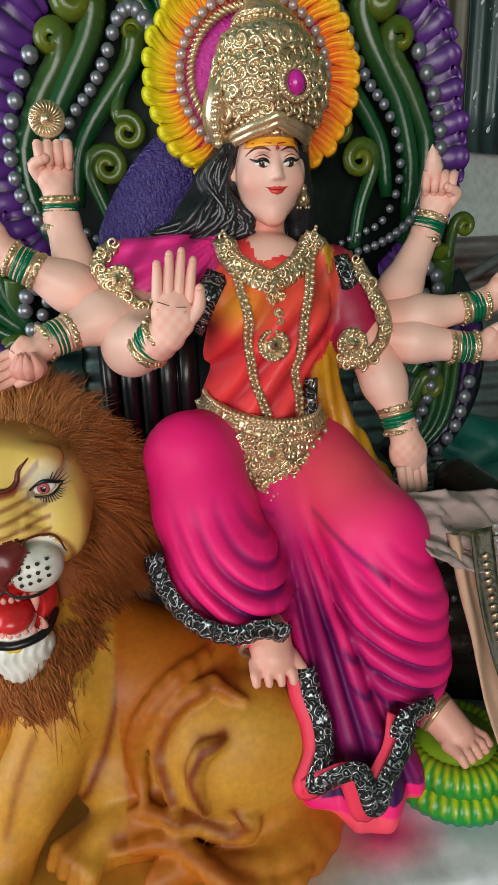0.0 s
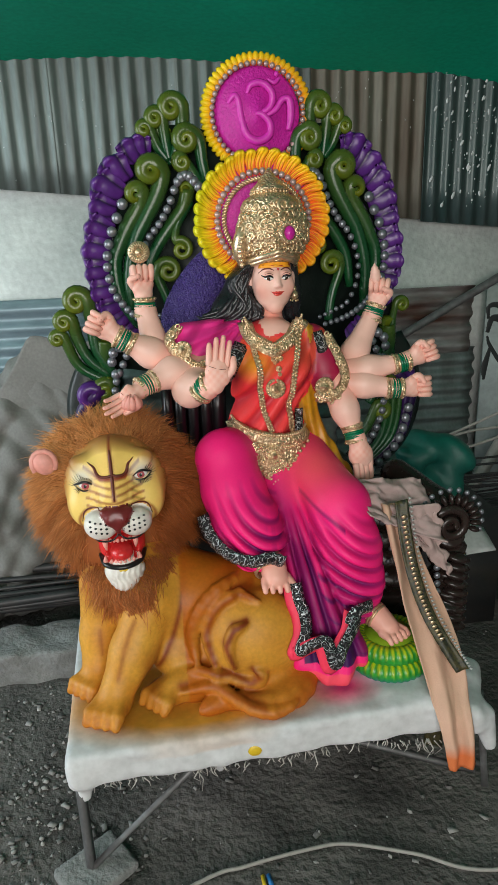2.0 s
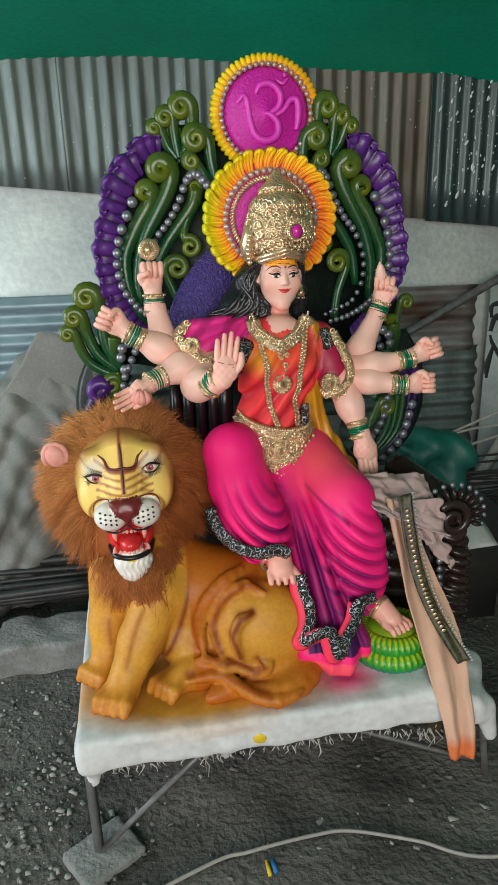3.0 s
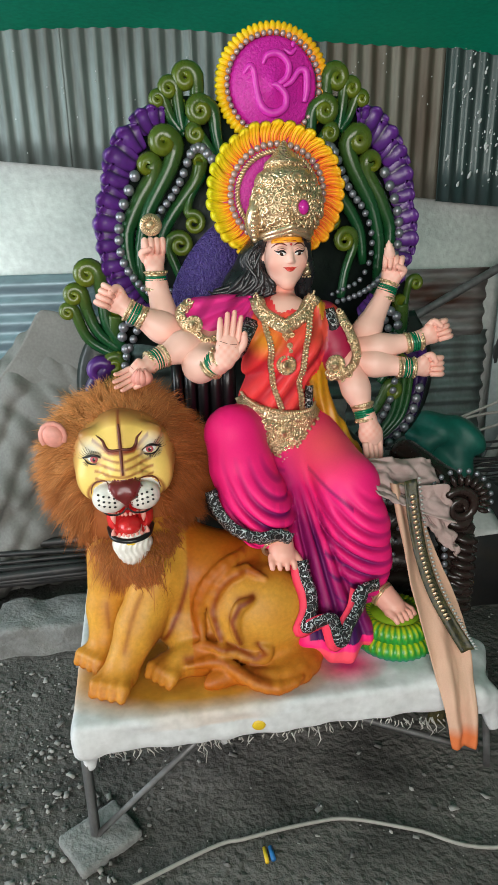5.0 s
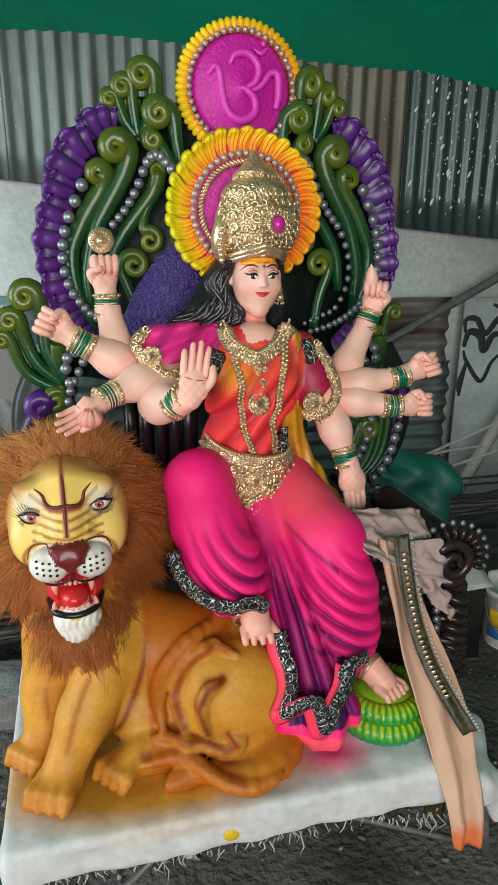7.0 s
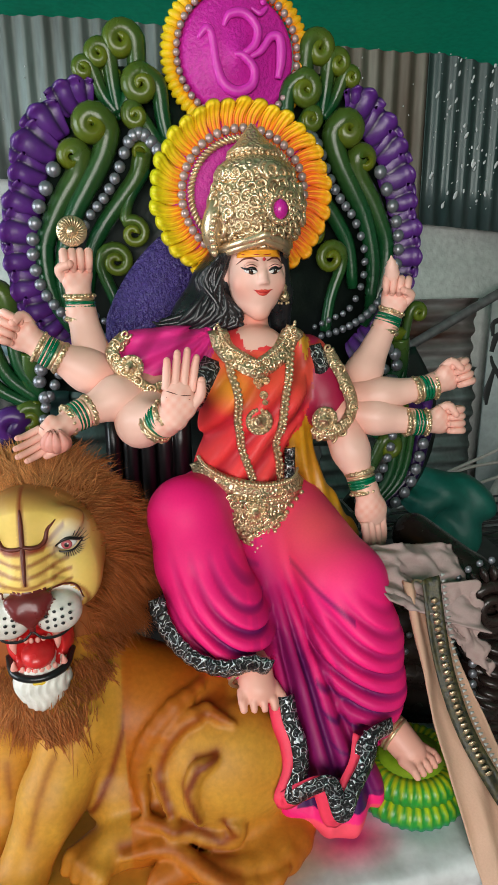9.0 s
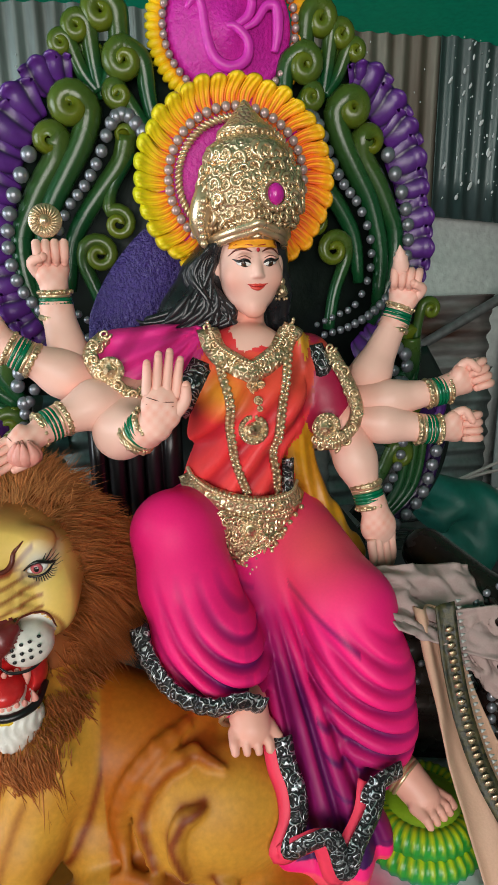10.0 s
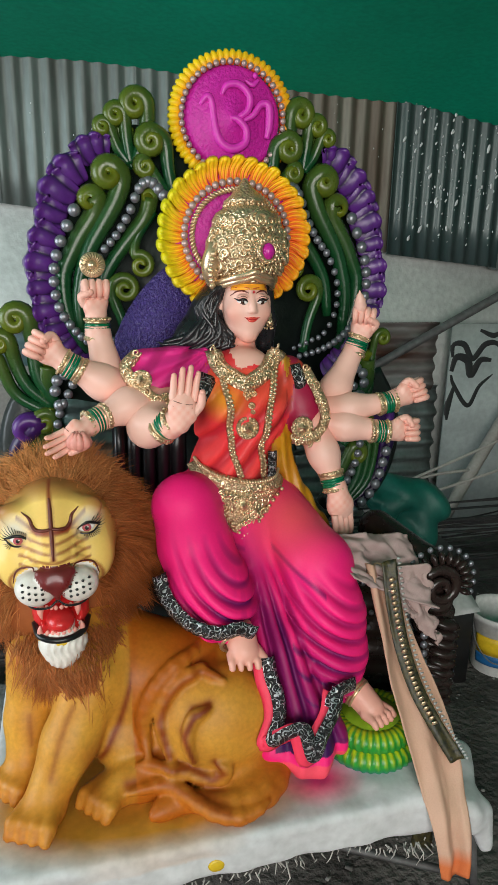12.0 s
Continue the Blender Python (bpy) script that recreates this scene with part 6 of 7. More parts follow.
def face_brown(v):
    q = (v - LC) @ m_lion
    x, y, z = np.abs(q[:, 0]), q[:, 1], q[:, 2]
    stripe = np.clip(1.3 - x / 0.006, 0, 1) * (z > 0.03) * (y < 0)
    wr = np.clip(np.sin((z - 0.010 - 0.15 * x) * 314 + 3.0) - 0.1, 0, 1) * (z > 0.008) * (z < 0.092) * (x < 0.08) * (y < -0.05)
    brow = np.clip(1.4 - np.abs(z - (0.090 + 0.9 * np.clip(x - 0.035, 0, 1))) / 0.006, 0, 1) * (x > 0.004) * (x < 0.075) * (y < 0)
    edge = np.clip((np.hypot(x / 0.145, (z - 0.02) / 0.16) - 0.86) * 5, 0, 1) * 0.7
    muz = np.clip(1 - np.abs(np.hypot((x - 0.05) / 0.054, (z + 0.036) / 0.048) - 1.0) / 0.12, 0, 1) * (y < -0.04) * 0.8
    return np.clip(np.maximum.reduce((stripe, wr * 0.75, brow, edge, muz)), 0, 1) ** 0.6


def face_white(v):
    q = (v - LC) @ m_lion
    return np.clip(1.3 - np.hypot((np.abs(q[:, 0]) - 0.080) / 0.032, (q[:, 2] - 0.094) / 0.034), 0, 1)


clay.skin(lion, face_brown, face_white)
face = clay
lion.add(*tube(clay.lay(spline([lp(0, -0.050, 0.165), lp(0, -0.086, 0.14), lp(0, -0.094, 0.10), lp(0, -0.102, 0.07), lp(0, -0.116, 0.035)], 20)), [0.002, 0.0042, 0.0045, 0.0042, 0.002], 6, 26), LBROWN)
for sx in (-1, 1):
    e = lp(sx * 0.076, -0.058, 0.074 + 0.007 * sx)
    lion.add(*ball(e, (0.0195, 0.012, 0.0105), 9, 14, (0, sx * -14, 0)), WHITE_EYE)
    lion.add(*ball(e + m_lion @ vec(0, -0.0105, 0.001), (0.0105, 0.005, 0.0100), 8, 12), IRISPINK)
    lion.add(*ball(e + m_lion @ vec(0, -0.0145, 0.001), (0.0048, 0.002, 0.0052), 7, 10), BLACKP)
    # white bead modelled as the glint in the eye
    lion.add(*ball(e + m_lion @ vec(0.003, -0.0165, 0.004), 0.0016, 5, 6), WHITE_EYE)
    lion.add(*tube([e + m_lion @ vec(q * sx, yy, zz) for q, yy, zz in ((-0.028, -0.006, -0.008), (-0.014, -0.014, 0.008), (0.004, -0.014, 0.014), (0.022, -0.006, 0.008), (0.033, 0.004, 0.006))], [0.002, 0.0032, 0.0036, 0.003, 0.001], 6, 20), BLACKP)
    lion.add(*tube([e + m_lion @ vec(q * sx, yy, zz) for q, yy, zz in ((-0.028, -0.006, -0.008), (-0.008, -0.013, -0.012), (0.012, -0.010, -0.0105), (0.03, 0.002, 0.004))], [0.002, 0.0022, 0.0022, 0.0012], 6, 16), BLACKP)
    for k in range(17):
        a = radians(8 + k * 10)
        for up, l0, l1 in ((1, 0.021, 0.044), (-1, 0.019, 0.034)):
            p0 = vec(math.cos(a) * l0 * 1.15, -0.007, up * math.sin(a) * l0 * 0.85)
            p1 = vec(math.cos(a) * l1 * 1.02, 0.0 if up > 0 else -0.001, up * math.sin(a) * l1)
            lion.add(*tube([e + m_lion @ p0, e + m_lion @ ((p0 + p1) / 2 + vec(0, -0.006, 0)), e + m_lion @ p1], [0.0010, 0.0008, 0.0003], 4), BLACKP)
    # painted brow crease and cheek lines
    lion.add(*tube(face.lay(spline([lp(sx * 0.0, -0.092, 0.100), lp(sx * 0.028, -0.094, 0.096), lp(sx * 0.040, -0.090, 0.104), lp(sx * 0.046, -0.080, 0.122), lp(sx * 0.062, -0.066, 0.138)], 20)), [0.004, 0.0045, 0.0045, 0.0035, 0.001], 6, 24), LBROWN)
    lion.add(*tube(face.lay(spline([lp(sx * 0.040, -0.12, 0.014), lp(sx * 0.06, -0.11, 0.012), lp(sx * 0.086, -0.09, 0.0), lp(sx * 0.096, -0.068, -0.03)], 18)), [0.0015, 0.0022, 0.0022, 0.001], 6, 20), LBROWN)
    lion.add(*tube([lp(0, -0.124, -0.060), lp(sx * 0.02, -0.124, -0.078), lp(sx * 0.055, -0.112, -0.080), lp(sx * 0.085, -0.085, -0.060)], [0.002, 0.0028, 0.0026, 0.001], 6, 20), BLACKP)
    # whisker dots
    for r in range(3):
        for k in range(4):
            x, z = sx * (0.030 + 0.014 * k), -0.026 - 0.013 * r + 0.003 * k
            yy = -0.098 - 0.040 * math.sqrt(max(0.05, 1 - ((abs(x) - 0.05) / 0.05) ** 2 - ((z + 0.038) / 0.042) ** 2))
            lion.add(*ball(face.lay([lp(x, yy, z)])[0], (0.0036, 0.002, 0.0032), 6, 8), BLACKP)
    # fangs and teeth
    lion.add(*tube([lp(sx * 0.040, -0.105, -0.080), lp(sx * 0.041, -0.108, -0.098), lp(sx * 0.039, -0.106, -0.118)], [0.0085, 0.007, 0.0015], 7, 10), PINKEAR)
    lion.add(*tube([lp(sx * 0.046, -0.10, -0.166), lp(sx * 0.047, -0.104, -0.150), lp(sx * 0.045, -0.104, -0.136)], [0.008, 0.006, 0.0012], 7, 10), PINKEAR)
    for k in range(3):
        lion.add(*ball(lp(sx * (0.006 + 0.012 * k), -0.118 + 0.004 * k, -0.158), (0.0058, 0.005, 0.008), 6, 8), PINKEAR)
        lion.add(*ball(lp(sx * (0.006 + 0.010 * k), -0.118 + 0.004 * k, -0.084), (0.005, 0.004, 0.006), 6, 8), PINKEAR)
    # ear
    ec = lp(-0.178, -0.045, 0.140) if sx < 0 else lp(0.150, -0.02, 0.155)
    if sx > 0:
        continue
    lion.add(*ball(ec, (0.031, 0.020, 0.035), 9, 14, (0, sx * 25, 0)), PINKEAR)
    lion.add(*tube([ec + m_lion @ vec(math.cos(a) * 0.031, -0.004, math.sin(a) * 0.035) for a in np.linspace(-0.6, 3.8, 10)], [0.008], 6), PINKEAR if sx < 0 else FUR)

lion.add(*tube([lp(-0.062, -0.060, -0.150), lp(-0.046, -0.108, -0.166), lp(0, -0.128, -0.172), lp(0.046, -0.108, -0.166), lp(0.062, -0.060, -0.150)], [0.006, 0.0075, 0.0075, 0.0075, 0.006], 8, 26), BLACKP)
lion.add(*tube([lp(-0.050, -0.098, -0.176), lp(0, -0.126, -0.182), lp(0.050, -0.098, -0.176)], [0.005, 0.007, 0.005], 8, 18), YELLOW)
# mane: a fur cushion under clumps of fine tapering hair
clay = Clay(LC - vec(0.36, 0.12, 0.42), LC + vec(0.36, 0.34, 0.36), 0.010)
clay.blob(lp(0, 0.105, 0.0), (0.205, 0.110, 0.205), FUR, 0.03)
clay.blob(lp(0.0, 0.050, -0.18), (0.145, 0.080, 0.13), FUR, 0.05)
clay.skin(lion)
rng = random.Random(5)


def hair(p, d, l, r, tint, droop):
    """One hair that leaves p along d and bends down."""
    wob = vec(rng.uniform(-1, 1), rng.uniform(-1, 1), rng.uniform(-1, 1)) * 0.14
    t = np.array((0, 0.3, 0.65, 1.0))[:, None]
    size = np.linalg.norm(d) * l
    q = p + d * l * t + vec(0, 0, -1) * droop * size * t ** 2 + wob * size * t ** 2
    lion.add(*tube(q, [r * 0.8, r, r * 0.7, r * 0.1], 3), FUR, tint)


for i in range(1900):
    a = rng.uniform(0, 2 * math.pi)
    ca, sa = math.cos(a), math.sin(a)
    phi = radians(38 - 13 * max(0, sa) + (92 + 13 * max(0, sa)) * rng.random() ** 0.9)
    low = max(0.0, -sa)
    rx, rz = 0.205 - 0.035 * low ** 2, 0.205 + 0.075 * low ** 2
    spot = vec(ca * math.sin(phi) * rx, 0.105 - 0.112 * math.cos(phi) - 0.035 * low, sa * math.sin(phi) * rz)
    if low > 0.8 and abs(spot[0]) < 0.06 and phi < 0.9:
        continue
    flow = vec(ca * math.cos(phi) * 0.9, 0.50 * math.sin(phi) - 0.42, sa * math.cos(phi)) + vec(ca * 0.55, 0, 0.45 * sa - 0.25)
    bend = vec(rng.gauss(0, 0.28), rng.gauss(0, 0.16), rng.gauss(0, 0.22))
    flow = flow / np.linalg.norm(flow) + bend + vec(0.22 * math.sin(a * 4 + phi * 5), 0, 0.18 * math.sin(a * 6))
    flow = m_lion @ (flow / np.linalg.norm(flow))
    l = rng.uniform(0.050, 0.090) * (1.0 - 0.15 * low)
    # light on the mane put into hair colour: paler top, darker right side
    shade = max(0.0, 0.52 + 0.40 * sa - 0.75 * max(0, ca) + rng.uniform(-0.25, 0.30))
    root = lp(*spot)
    if sa < -0.15:
        on_chest = trunk.lay([root], lift=0.006, back=0.24)[0]
        root = on_chest if on_chest[1] < root[1] else root
    tip = root + flow * l
    for k in range(15):
        p = root + vec(rng.gauss(0, 0.011), rng.gauss(0, 0.006), rng.gauss(0, 0.011))
        d = tip + vec(rng.gauss(0, 0.005), rng.gauss(0, 0.005), rng.gauss(0, 0.005)) - p
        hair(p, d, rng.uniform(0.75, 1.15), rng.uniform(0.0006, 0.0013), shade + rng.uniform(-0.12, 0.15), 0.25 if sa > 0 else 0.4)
thing("lion_statue", "painted lion statue with brown fur mane and open red mouth", "lion statue", pile=lion)


# ---- things on and round the platform ----
def coil_foot(c):
    """Two stacked green coils under the foot, with a blade-like fringe painted and carved on them."""
    ob = thing("coiled_cushion", "green and yellow coiled footrest on the platform", "footrest")
    for r, z, th in ((0.098, 0.435, 0.030), (0.088, 0.482, 0.028)):
        v, f = ring((c[0], c[1], z), r, th, (0, 0, 1), 180, 12)
        a = np.arctan2(v[:, 1] - c[1], v[:, 0] - c[0])
        up = (v[:, 2] - z) / th
        v = v + np.stack((np.cos(a), np.sin(a), 0 * a), 1) * (0.0022 * np.sin(a * 38 + up * 1.5))[:, None]
        part("coil", Pile().add(v, f, SNAKE, np.clip(up * 1.1 - 0.5 + 0.55 * np.sin(a * 38 + up * 1.5), 0, 1) ** 0.8, np.clip(-up * 1.5 - 0.3, 0, 1) * (z < 0.45)), ob)
    part("top_pad", Pile().add(*lathe([(0.088, -0.01), (0.084, 0.012), (0.05, 0.022), (0.001, 0.024)], (c[0], c[1], 0.492), (0, 0, 1), 36), SNAKE, 0.45), ob)
    return ob


coil_foot((0.475, 1.02))


def chakra_disc(c):
    ob = thing("discus", "small gold discus balanced on a raised finger", "discus")
    part("disc", Pile().add(*lathe([(0.030, -0.003), (0.032, 0.0), (0.030, 0.004), (0.012, 0.003), (0.010, 0.006), (0.006, 0.010), (0.001, 0.011)], c, (0, -1, 0.1), 30), GOLDS), ob)
    for i in range(24):
        a = 2 * math.pi * i / 24
        p = [vec(c[0] + math.cos(a + q * 0.2) * rr, c[1] - 0.005, c[2] + math.sin(a + q * 0.2) * rr) for q, rr in ((0, 0.012), (0.5, 0.02), (1, 0.029))]
        part("spoke", Pile().add(*tube(p, [0.0012, 0.0020, 0.0022], 5), GOLDS), ob)
    part("hub", Pile().add(*ball((c[0], c[1] - 0.011, c[2]), (0.006, 0.004, 0.006), 6, 9), GOLDS), ob)


chakra_disc((-0.182, 1.41, 1.618))

# conch held in the raised hand
shell = lathe([(0.001, -0.02), (0.012, -0.012), (0.018, 0.004), (0.015, 0.016), (0.016, 0.02), (0.010, 0.028), (0.011, 0.031), (0.005, 0.038), (0.001, 0.046)], (0.532, 1.400, 1.515), (-0.15, -0.1, 1), 16)
thing("conch", "small pale conch held in a raised hand", "conch", pile=Pile().add(*shell, SKIN))
# lotus bud in the lowered hand
lotus = thing("lotus_bud", "pink lotus bud in the lowered hand", "flower")
for i in range(9):
    a = i * 2.4
    part("petal", Pile().add(*tube([(-0.232, 1.188, 1.205), (-0.232 + 0.018 * math.cos(a), 1.182 + 0.012 * math.sin(a), 1.225), (-0.232 + 0.012 * math.cos(a), 1.175 + 0.01 * math.sin(a), 1.252)], [0.006, 0.013, 0.002], 7, 10), PINKEAR), lotus)


def armrest(c):
    """Dark carved scroll arm with a ribbed fan, a beaded edge and a ribbed foot."""
    ob = thing("bronze_armrest", "dark bronze carved throne arm with silver beads", "throne arm")
    x, y, z = c
    trunk = Clay((x - 0.14, y - 0.16, 0.38), (x + 0.16, y + 0.30, z + 0.14), 0.007)
    trunk.limb([(x + 0.005, y + 0.02, z), (x + 0.03, y + 0.02, z - 0.13), (x + 0.02, y, 0.50), (x, y - 0.01, 0.42)], (0.065, 0.05, 0.06, 0.065), BRONZE, 0.03, lambda p: 0.006 * np.sin(p[..., 2] * 150 + 4 * np.sin(p[..., 0] * 20)))
    trunk.limb([(x - 0.02, y + 0.03, z + 0.03), (x - 0.08, y + 0.20, z + 0.07)], (0.06, 0.055), BRONZE, 0.03)
    pile = Pile()
    trunk.skin(pile)
    part("body", pile, ob)
    part("scroll", Pile().add(*tube([(x + math.cos(a) * r, y - 0.055 - 0.01 * k / 24, z + math.sin(a) * r) for k, (a, r) in enumerate(zip(np.linspace(2.6, -7.0, 26), np.linspace(0.058, 0.010, 26)))], [0.016, 0.014, 0.010], 8), BRONZE), ob)
    for i in range(15):
        a = radians(200 - i * 15.5)
        part("rib", Pile().add(*ball((x + math.cos(a) * 0.082, y - 0.05, z + math.sin(a) * 0.082), (0.020, 0.016, 0.0085), 6, 9, (0, -math.degrees(a), 0)), BRONZE), ob)
        bead(x + math.cos(a) * 0.108, y - 0.04, z + math.sin(a) * 0.108, 0.0085, None, ob)
    for i in range(9):
        bead(x - 0.045 + 0.002 * i, y - 0.075, z - 0.13 - 0.028 * i, 0.011, None, ob)
        part("rib", Pile().add(*ball((x + 0.035, y - 0.045, z - 0.12 - 0.030 * i), (0.045, 0.03, 0.015), 7, 10, (0, 15, 0)), BRONZE), ob)
    return ob


armrest((0.690, 1.16, 0.800))
# inner carved panel of the seat beside the hanging cloth
seat_side = thing("seat_side", "dark carved seat side with silver beads", "seat panel")
part("panel", Pile().add(*sheet(np.array([[(0.44 + 0.20 * u, 1.24 - 0.05 * u + 0.006 * math.sin(w * 40), 0.42 + 0.46 * w) for w in np.linspace(0, 1, 30)] for u in np.linspace(0, 1, 8)]), 0.03), BRONZE), seat_side)
for i in range(7):
    bead(0.475 + 0.006 * i, 1.195, 0.56 + 0.045 * i, 0.010, None, seat_side)
    bead(0.515 + 0.006 * i, 1.185, 0.56 + 0.045 * i, 0.008, None, seat_side)


# ---- draped cloth over the throne arm ----
def strip(left, right, n=60, m=15, folds=0.010, waves=2.5, seed=0):
    """A hanging strip between two guide lines, with lengthwise folds."""
    a, b = spline(left, n), spline(right, n)
    g = np.zeros((n, m, 3))
    for i in range(n):
        for j in range(m):
            w = j / (m - 1)
            p = a[i] * (1 - w) + b[i] * w
            g[i, j] = p + vec(0, -1, 0.2) * folds * (math.sin(w * waves * 2 * math.pi + seed + i * 0.10) + 1.2 * noise.noise((w * 3, i * 0.11, seed)) + 0.6 * abs(noise.noise((w * 6 + i * 0.08, i * 0.16, seed + 3))))
    return g


cloth = thing("peach_dupatta", "peach cloth with black and gold border hung over the throne arm", "cloth")
g = strip([(0.46, 1.09, 0.9), (0.473, 1.05, 0.799), (0.489, 1.01, 0.69), (0.5, 0.96, 0.606), (0.513, 0.9, 0.531), (0.527, 0.835, 0.444), (0.533, 0.77, 0.381), (0.548, 0.752, 0.298), (0.565, 0.745, 0.222)],
          [(0.55, 1.09, 0.884), (0.567, 1.05, 0.773), (0.605, 1.01, 0.66), (0.633, 0.96, 0.573), (0.639, 0.9, 0.517), (0.636, 0.835, 0.449), (0.625, 0.77, 0.388), (0.633, 0.752, 0.305), (0.643, 0.745, 0.227)], n=60, m=25, folds=0.010, waves=1.7)
v, f = sheet(g, 0.003)
end = np.clip((np.repeat(np.arange(60), 25) - 51) / 4, 0, 1)
part("hanging_length", Pile().add(v, f, DUPATTA, 0.0, np.concatenate((end, end))), cloth, "peach cloth with an orange end")
edge_l = [(0.492, 1.075, 0.912), (0.498, 1.035, 0.805), (0.512, 0.99, 0.699), (0.534, 0.94, 0.615), (0.567, 0.885, 0.544), (0.603, 0.85, 0.48)]
g = strip(edge_l, [tuple(vec(*p) + vec(0.036, -0.002, 0.010)) for p in edge_l], 50, 7, 0.003, 1.0, 2)
part("border", Pile().add(*sheet(g - vec(0, 0.016, 0), 0.003), BORDER), cloth, "black border woven with gold")
for i, (p, q) in enumerate(zip(spline([tuple(vec(*p) + vec(0.040, -0.020, 0.010)) for p in edge_l], 46), spline([tuple(vec(*p) + vec(0.049, -0.020, 0.012)) for p in edge_l], 46))):
    part("fringe_tooth", Pile().add(*tube([p, (p + q) / 2, q], [0.0042, 0.0032, 0.001], 4), ZIGZAG), cloth)
for c in spline([tuple(vec(*p) + vec(0.018, -0.026, 0.005)) for p in edge_l], 40)[3:30]:
    part("gold_motif", Pile().add(*ball(c, (0.0095, 0.0022, 0.0062), 4, 4), GOLDS), cloth)
g = strip([(0.535, 0.85, 0.42), (0.525, 0.838, 0.32), (0.520, 0.835, 0.245)], [(0.565, 0.83, 0.42), (0.568, 0.82, 0.32), (0.572, 0.82, 0.24)], 20, 6, 0.003, 1.0, 5)
part("border_end", Pile().add(*sheet(g, 0.003), BORDER), cloth, "black and gold border end")

bunch = thing("bunched_cloth", "crumpled mauve-grey cloth bunched on the throne arm", "cloth")
rng = random.Random(8)


def crumple(x0, x1, nu, nv, place, deep, seed):
    g = np.zeros((nu, nv, 3))
    for i in range(nu):
        for j in range(nv):
            u, w = i / (nu - 1), j / (nv - 1)
            p = np.asarray(place(u, w), float)
            r = 1 - 2.3 * abs(noise.noise((u * 2.3 + w + seed, w * 2.6, seed))) + 0.22 * (1 - 2.5 * abs(noise.noise((u * 7 - w * 2, w * 6 + seed, 2))))
            g[i, j] = p + vec(0.15, -0.8, 0.55) * deep * r
    return g


g = crumple(0, 1, 44, 44, lambda u, w: (0.375 + 0.24 * u + 0.03 * w, 1.19 - 0.13 * w, 0.940 - 0.07 * w - 0.09 * w * u - 0.02 * u), 0.030, 3)
part("upper_fold", Pile().add(*sheet(g, 0.004), DUPATTA, 0.85), bunch)
g = crumple(0, 1, 34, 44, lambda u, w: (0.505 + 0.125 * u + 0.045 * w + 0.01 * math.sin(w * 30) * (u > 0.9), 1.10 - 0.035 * w, 0.875 - (0.10 + 0.13 * u) * w), 0.020, 9)
part("side_fold", Pile().add(*sheet(g, 0.004), DUPATTA, 0.8), bunch)

# ---- background clutter ----
def heap(name, label, category, lo, hi, blobs, mat, rough=0.02, cell=0.022):
    clay = Clay(lo, hi, cell)
    lum = lambda p: rough * (1 - 1.6 * np.abs(np.sin(p[..., 0] * 9 + 2.2 * np.sin(p[..., 2] * 7) + p[..., 1] * 5))) + rough * 0.7 * (1 - 1.6 * np.abs(np.sin(p[..., 2] * 15 + 2.5 * np.sin(p[..., 0] * 11) - p[..., 1] * 8))) + rough * 0.3 * np.sin(p[..., 0] * 47 + p[..., 2] * 38)
    for c, r in blobs:
        clay.blob(c, r, mat, 0.08, folds=lum)
    pile = Pile()
    clay.skin(pile)
    return thing(name, label, category, pile=pile)


heap("covered_heap", "heap under a dusty grey canvas against the wall", "covered heap", (-1.7, 1.7, -0.04), (-0.1, 2.95, 1.45), [((-0.72, 2.45, 0.55), (0.42, 0.28, 0.55)), ((-0.60, 2.42, 0.85), (0.26, 0.2, 0.34)), ((-1.1, 2.4, 0.35), (0.40, 0.32, 0.5)), ((-0.9, 2.25, 0.30), (0.34, 0.22, 0.33))], CANVAS, 0.026, 0.015)
g = np.array([[(-0.98 + 0.62 * u, 2.30 - 0.10 * u + 0.02 * noise.noise((u * 3, w * 3, 4)), 0.70 + w * (0.12 + 0.46 * min(1, u * 2.0)) - 0.05 * u + 0.012 * math.sin(u * 14)) for w in np.linspace(0, 1, 24)] for u in np.linspace(0, 1, 30)])
thing("canvas_sheet", "grey canvas sheet with a folded edge leaning on the heap", "canvas sheet", pile=Pile().add(*sheet(g, 0.006), CANVAS))
kerb = Clay((-2.0, 1.58, -0.06), (-0.48, 2.0, 0.19), 0.012)
chipped = lambda p: 0.010 * np.abs(np.sin(p[..., 0] * 13 + 2 * np.sin(p[..., 2] * 21))) + 0.006 * np.sin(p[..., 0] * 37 + p[..., 2] * 29) * np.sin(p[..., 1] * 31)
for x0, x1, dy in ((-1.9, -1.32, 0.0), (-1.30, -0.93, 0.02), (-0.91, -0.52, -0.01)):
    kerb.block(((x0 + x1) / 2, 1.80 + dy, 0.05), ((x1 - x0) / 2, 0.12, 0.08), SLAB, k=0.004, rounded=0.015, folds=chipped)
pile = Pile()
kerb.skin(pile)
thing("stone_kerb", "chipped dusty cement kerb beside the pipes", "kerb", pile=pile)

rng = random.Random(3)
for i in range(12):
    x0, x1 = -2.2, -0.46 + rng.uniform(-0.08, 0.06)
    y, z = 1.80 + rng.uniform(0.0, 0.30), 0.16 + 0.026 * (i // 2) + rng.uniform(0, 0.01)
    r = rng.choice((0.008, 0.012, 0.018))
    pts = [(x0, y + 0.15, z), ((x0 + x1) / 2, y + rng.uniform(-0.03, 0.03), z + rng.uniform(-0.02, 0.02)), (x1, y, z + rng.uniform(-0.03, 0.03))]
    thing("iron_pipe", "dark iron pipe in a stacked bundle", "pipe", "bundle of pipes", pile=Pile().add(*tube(pts, [r], 8, 12), ROD))
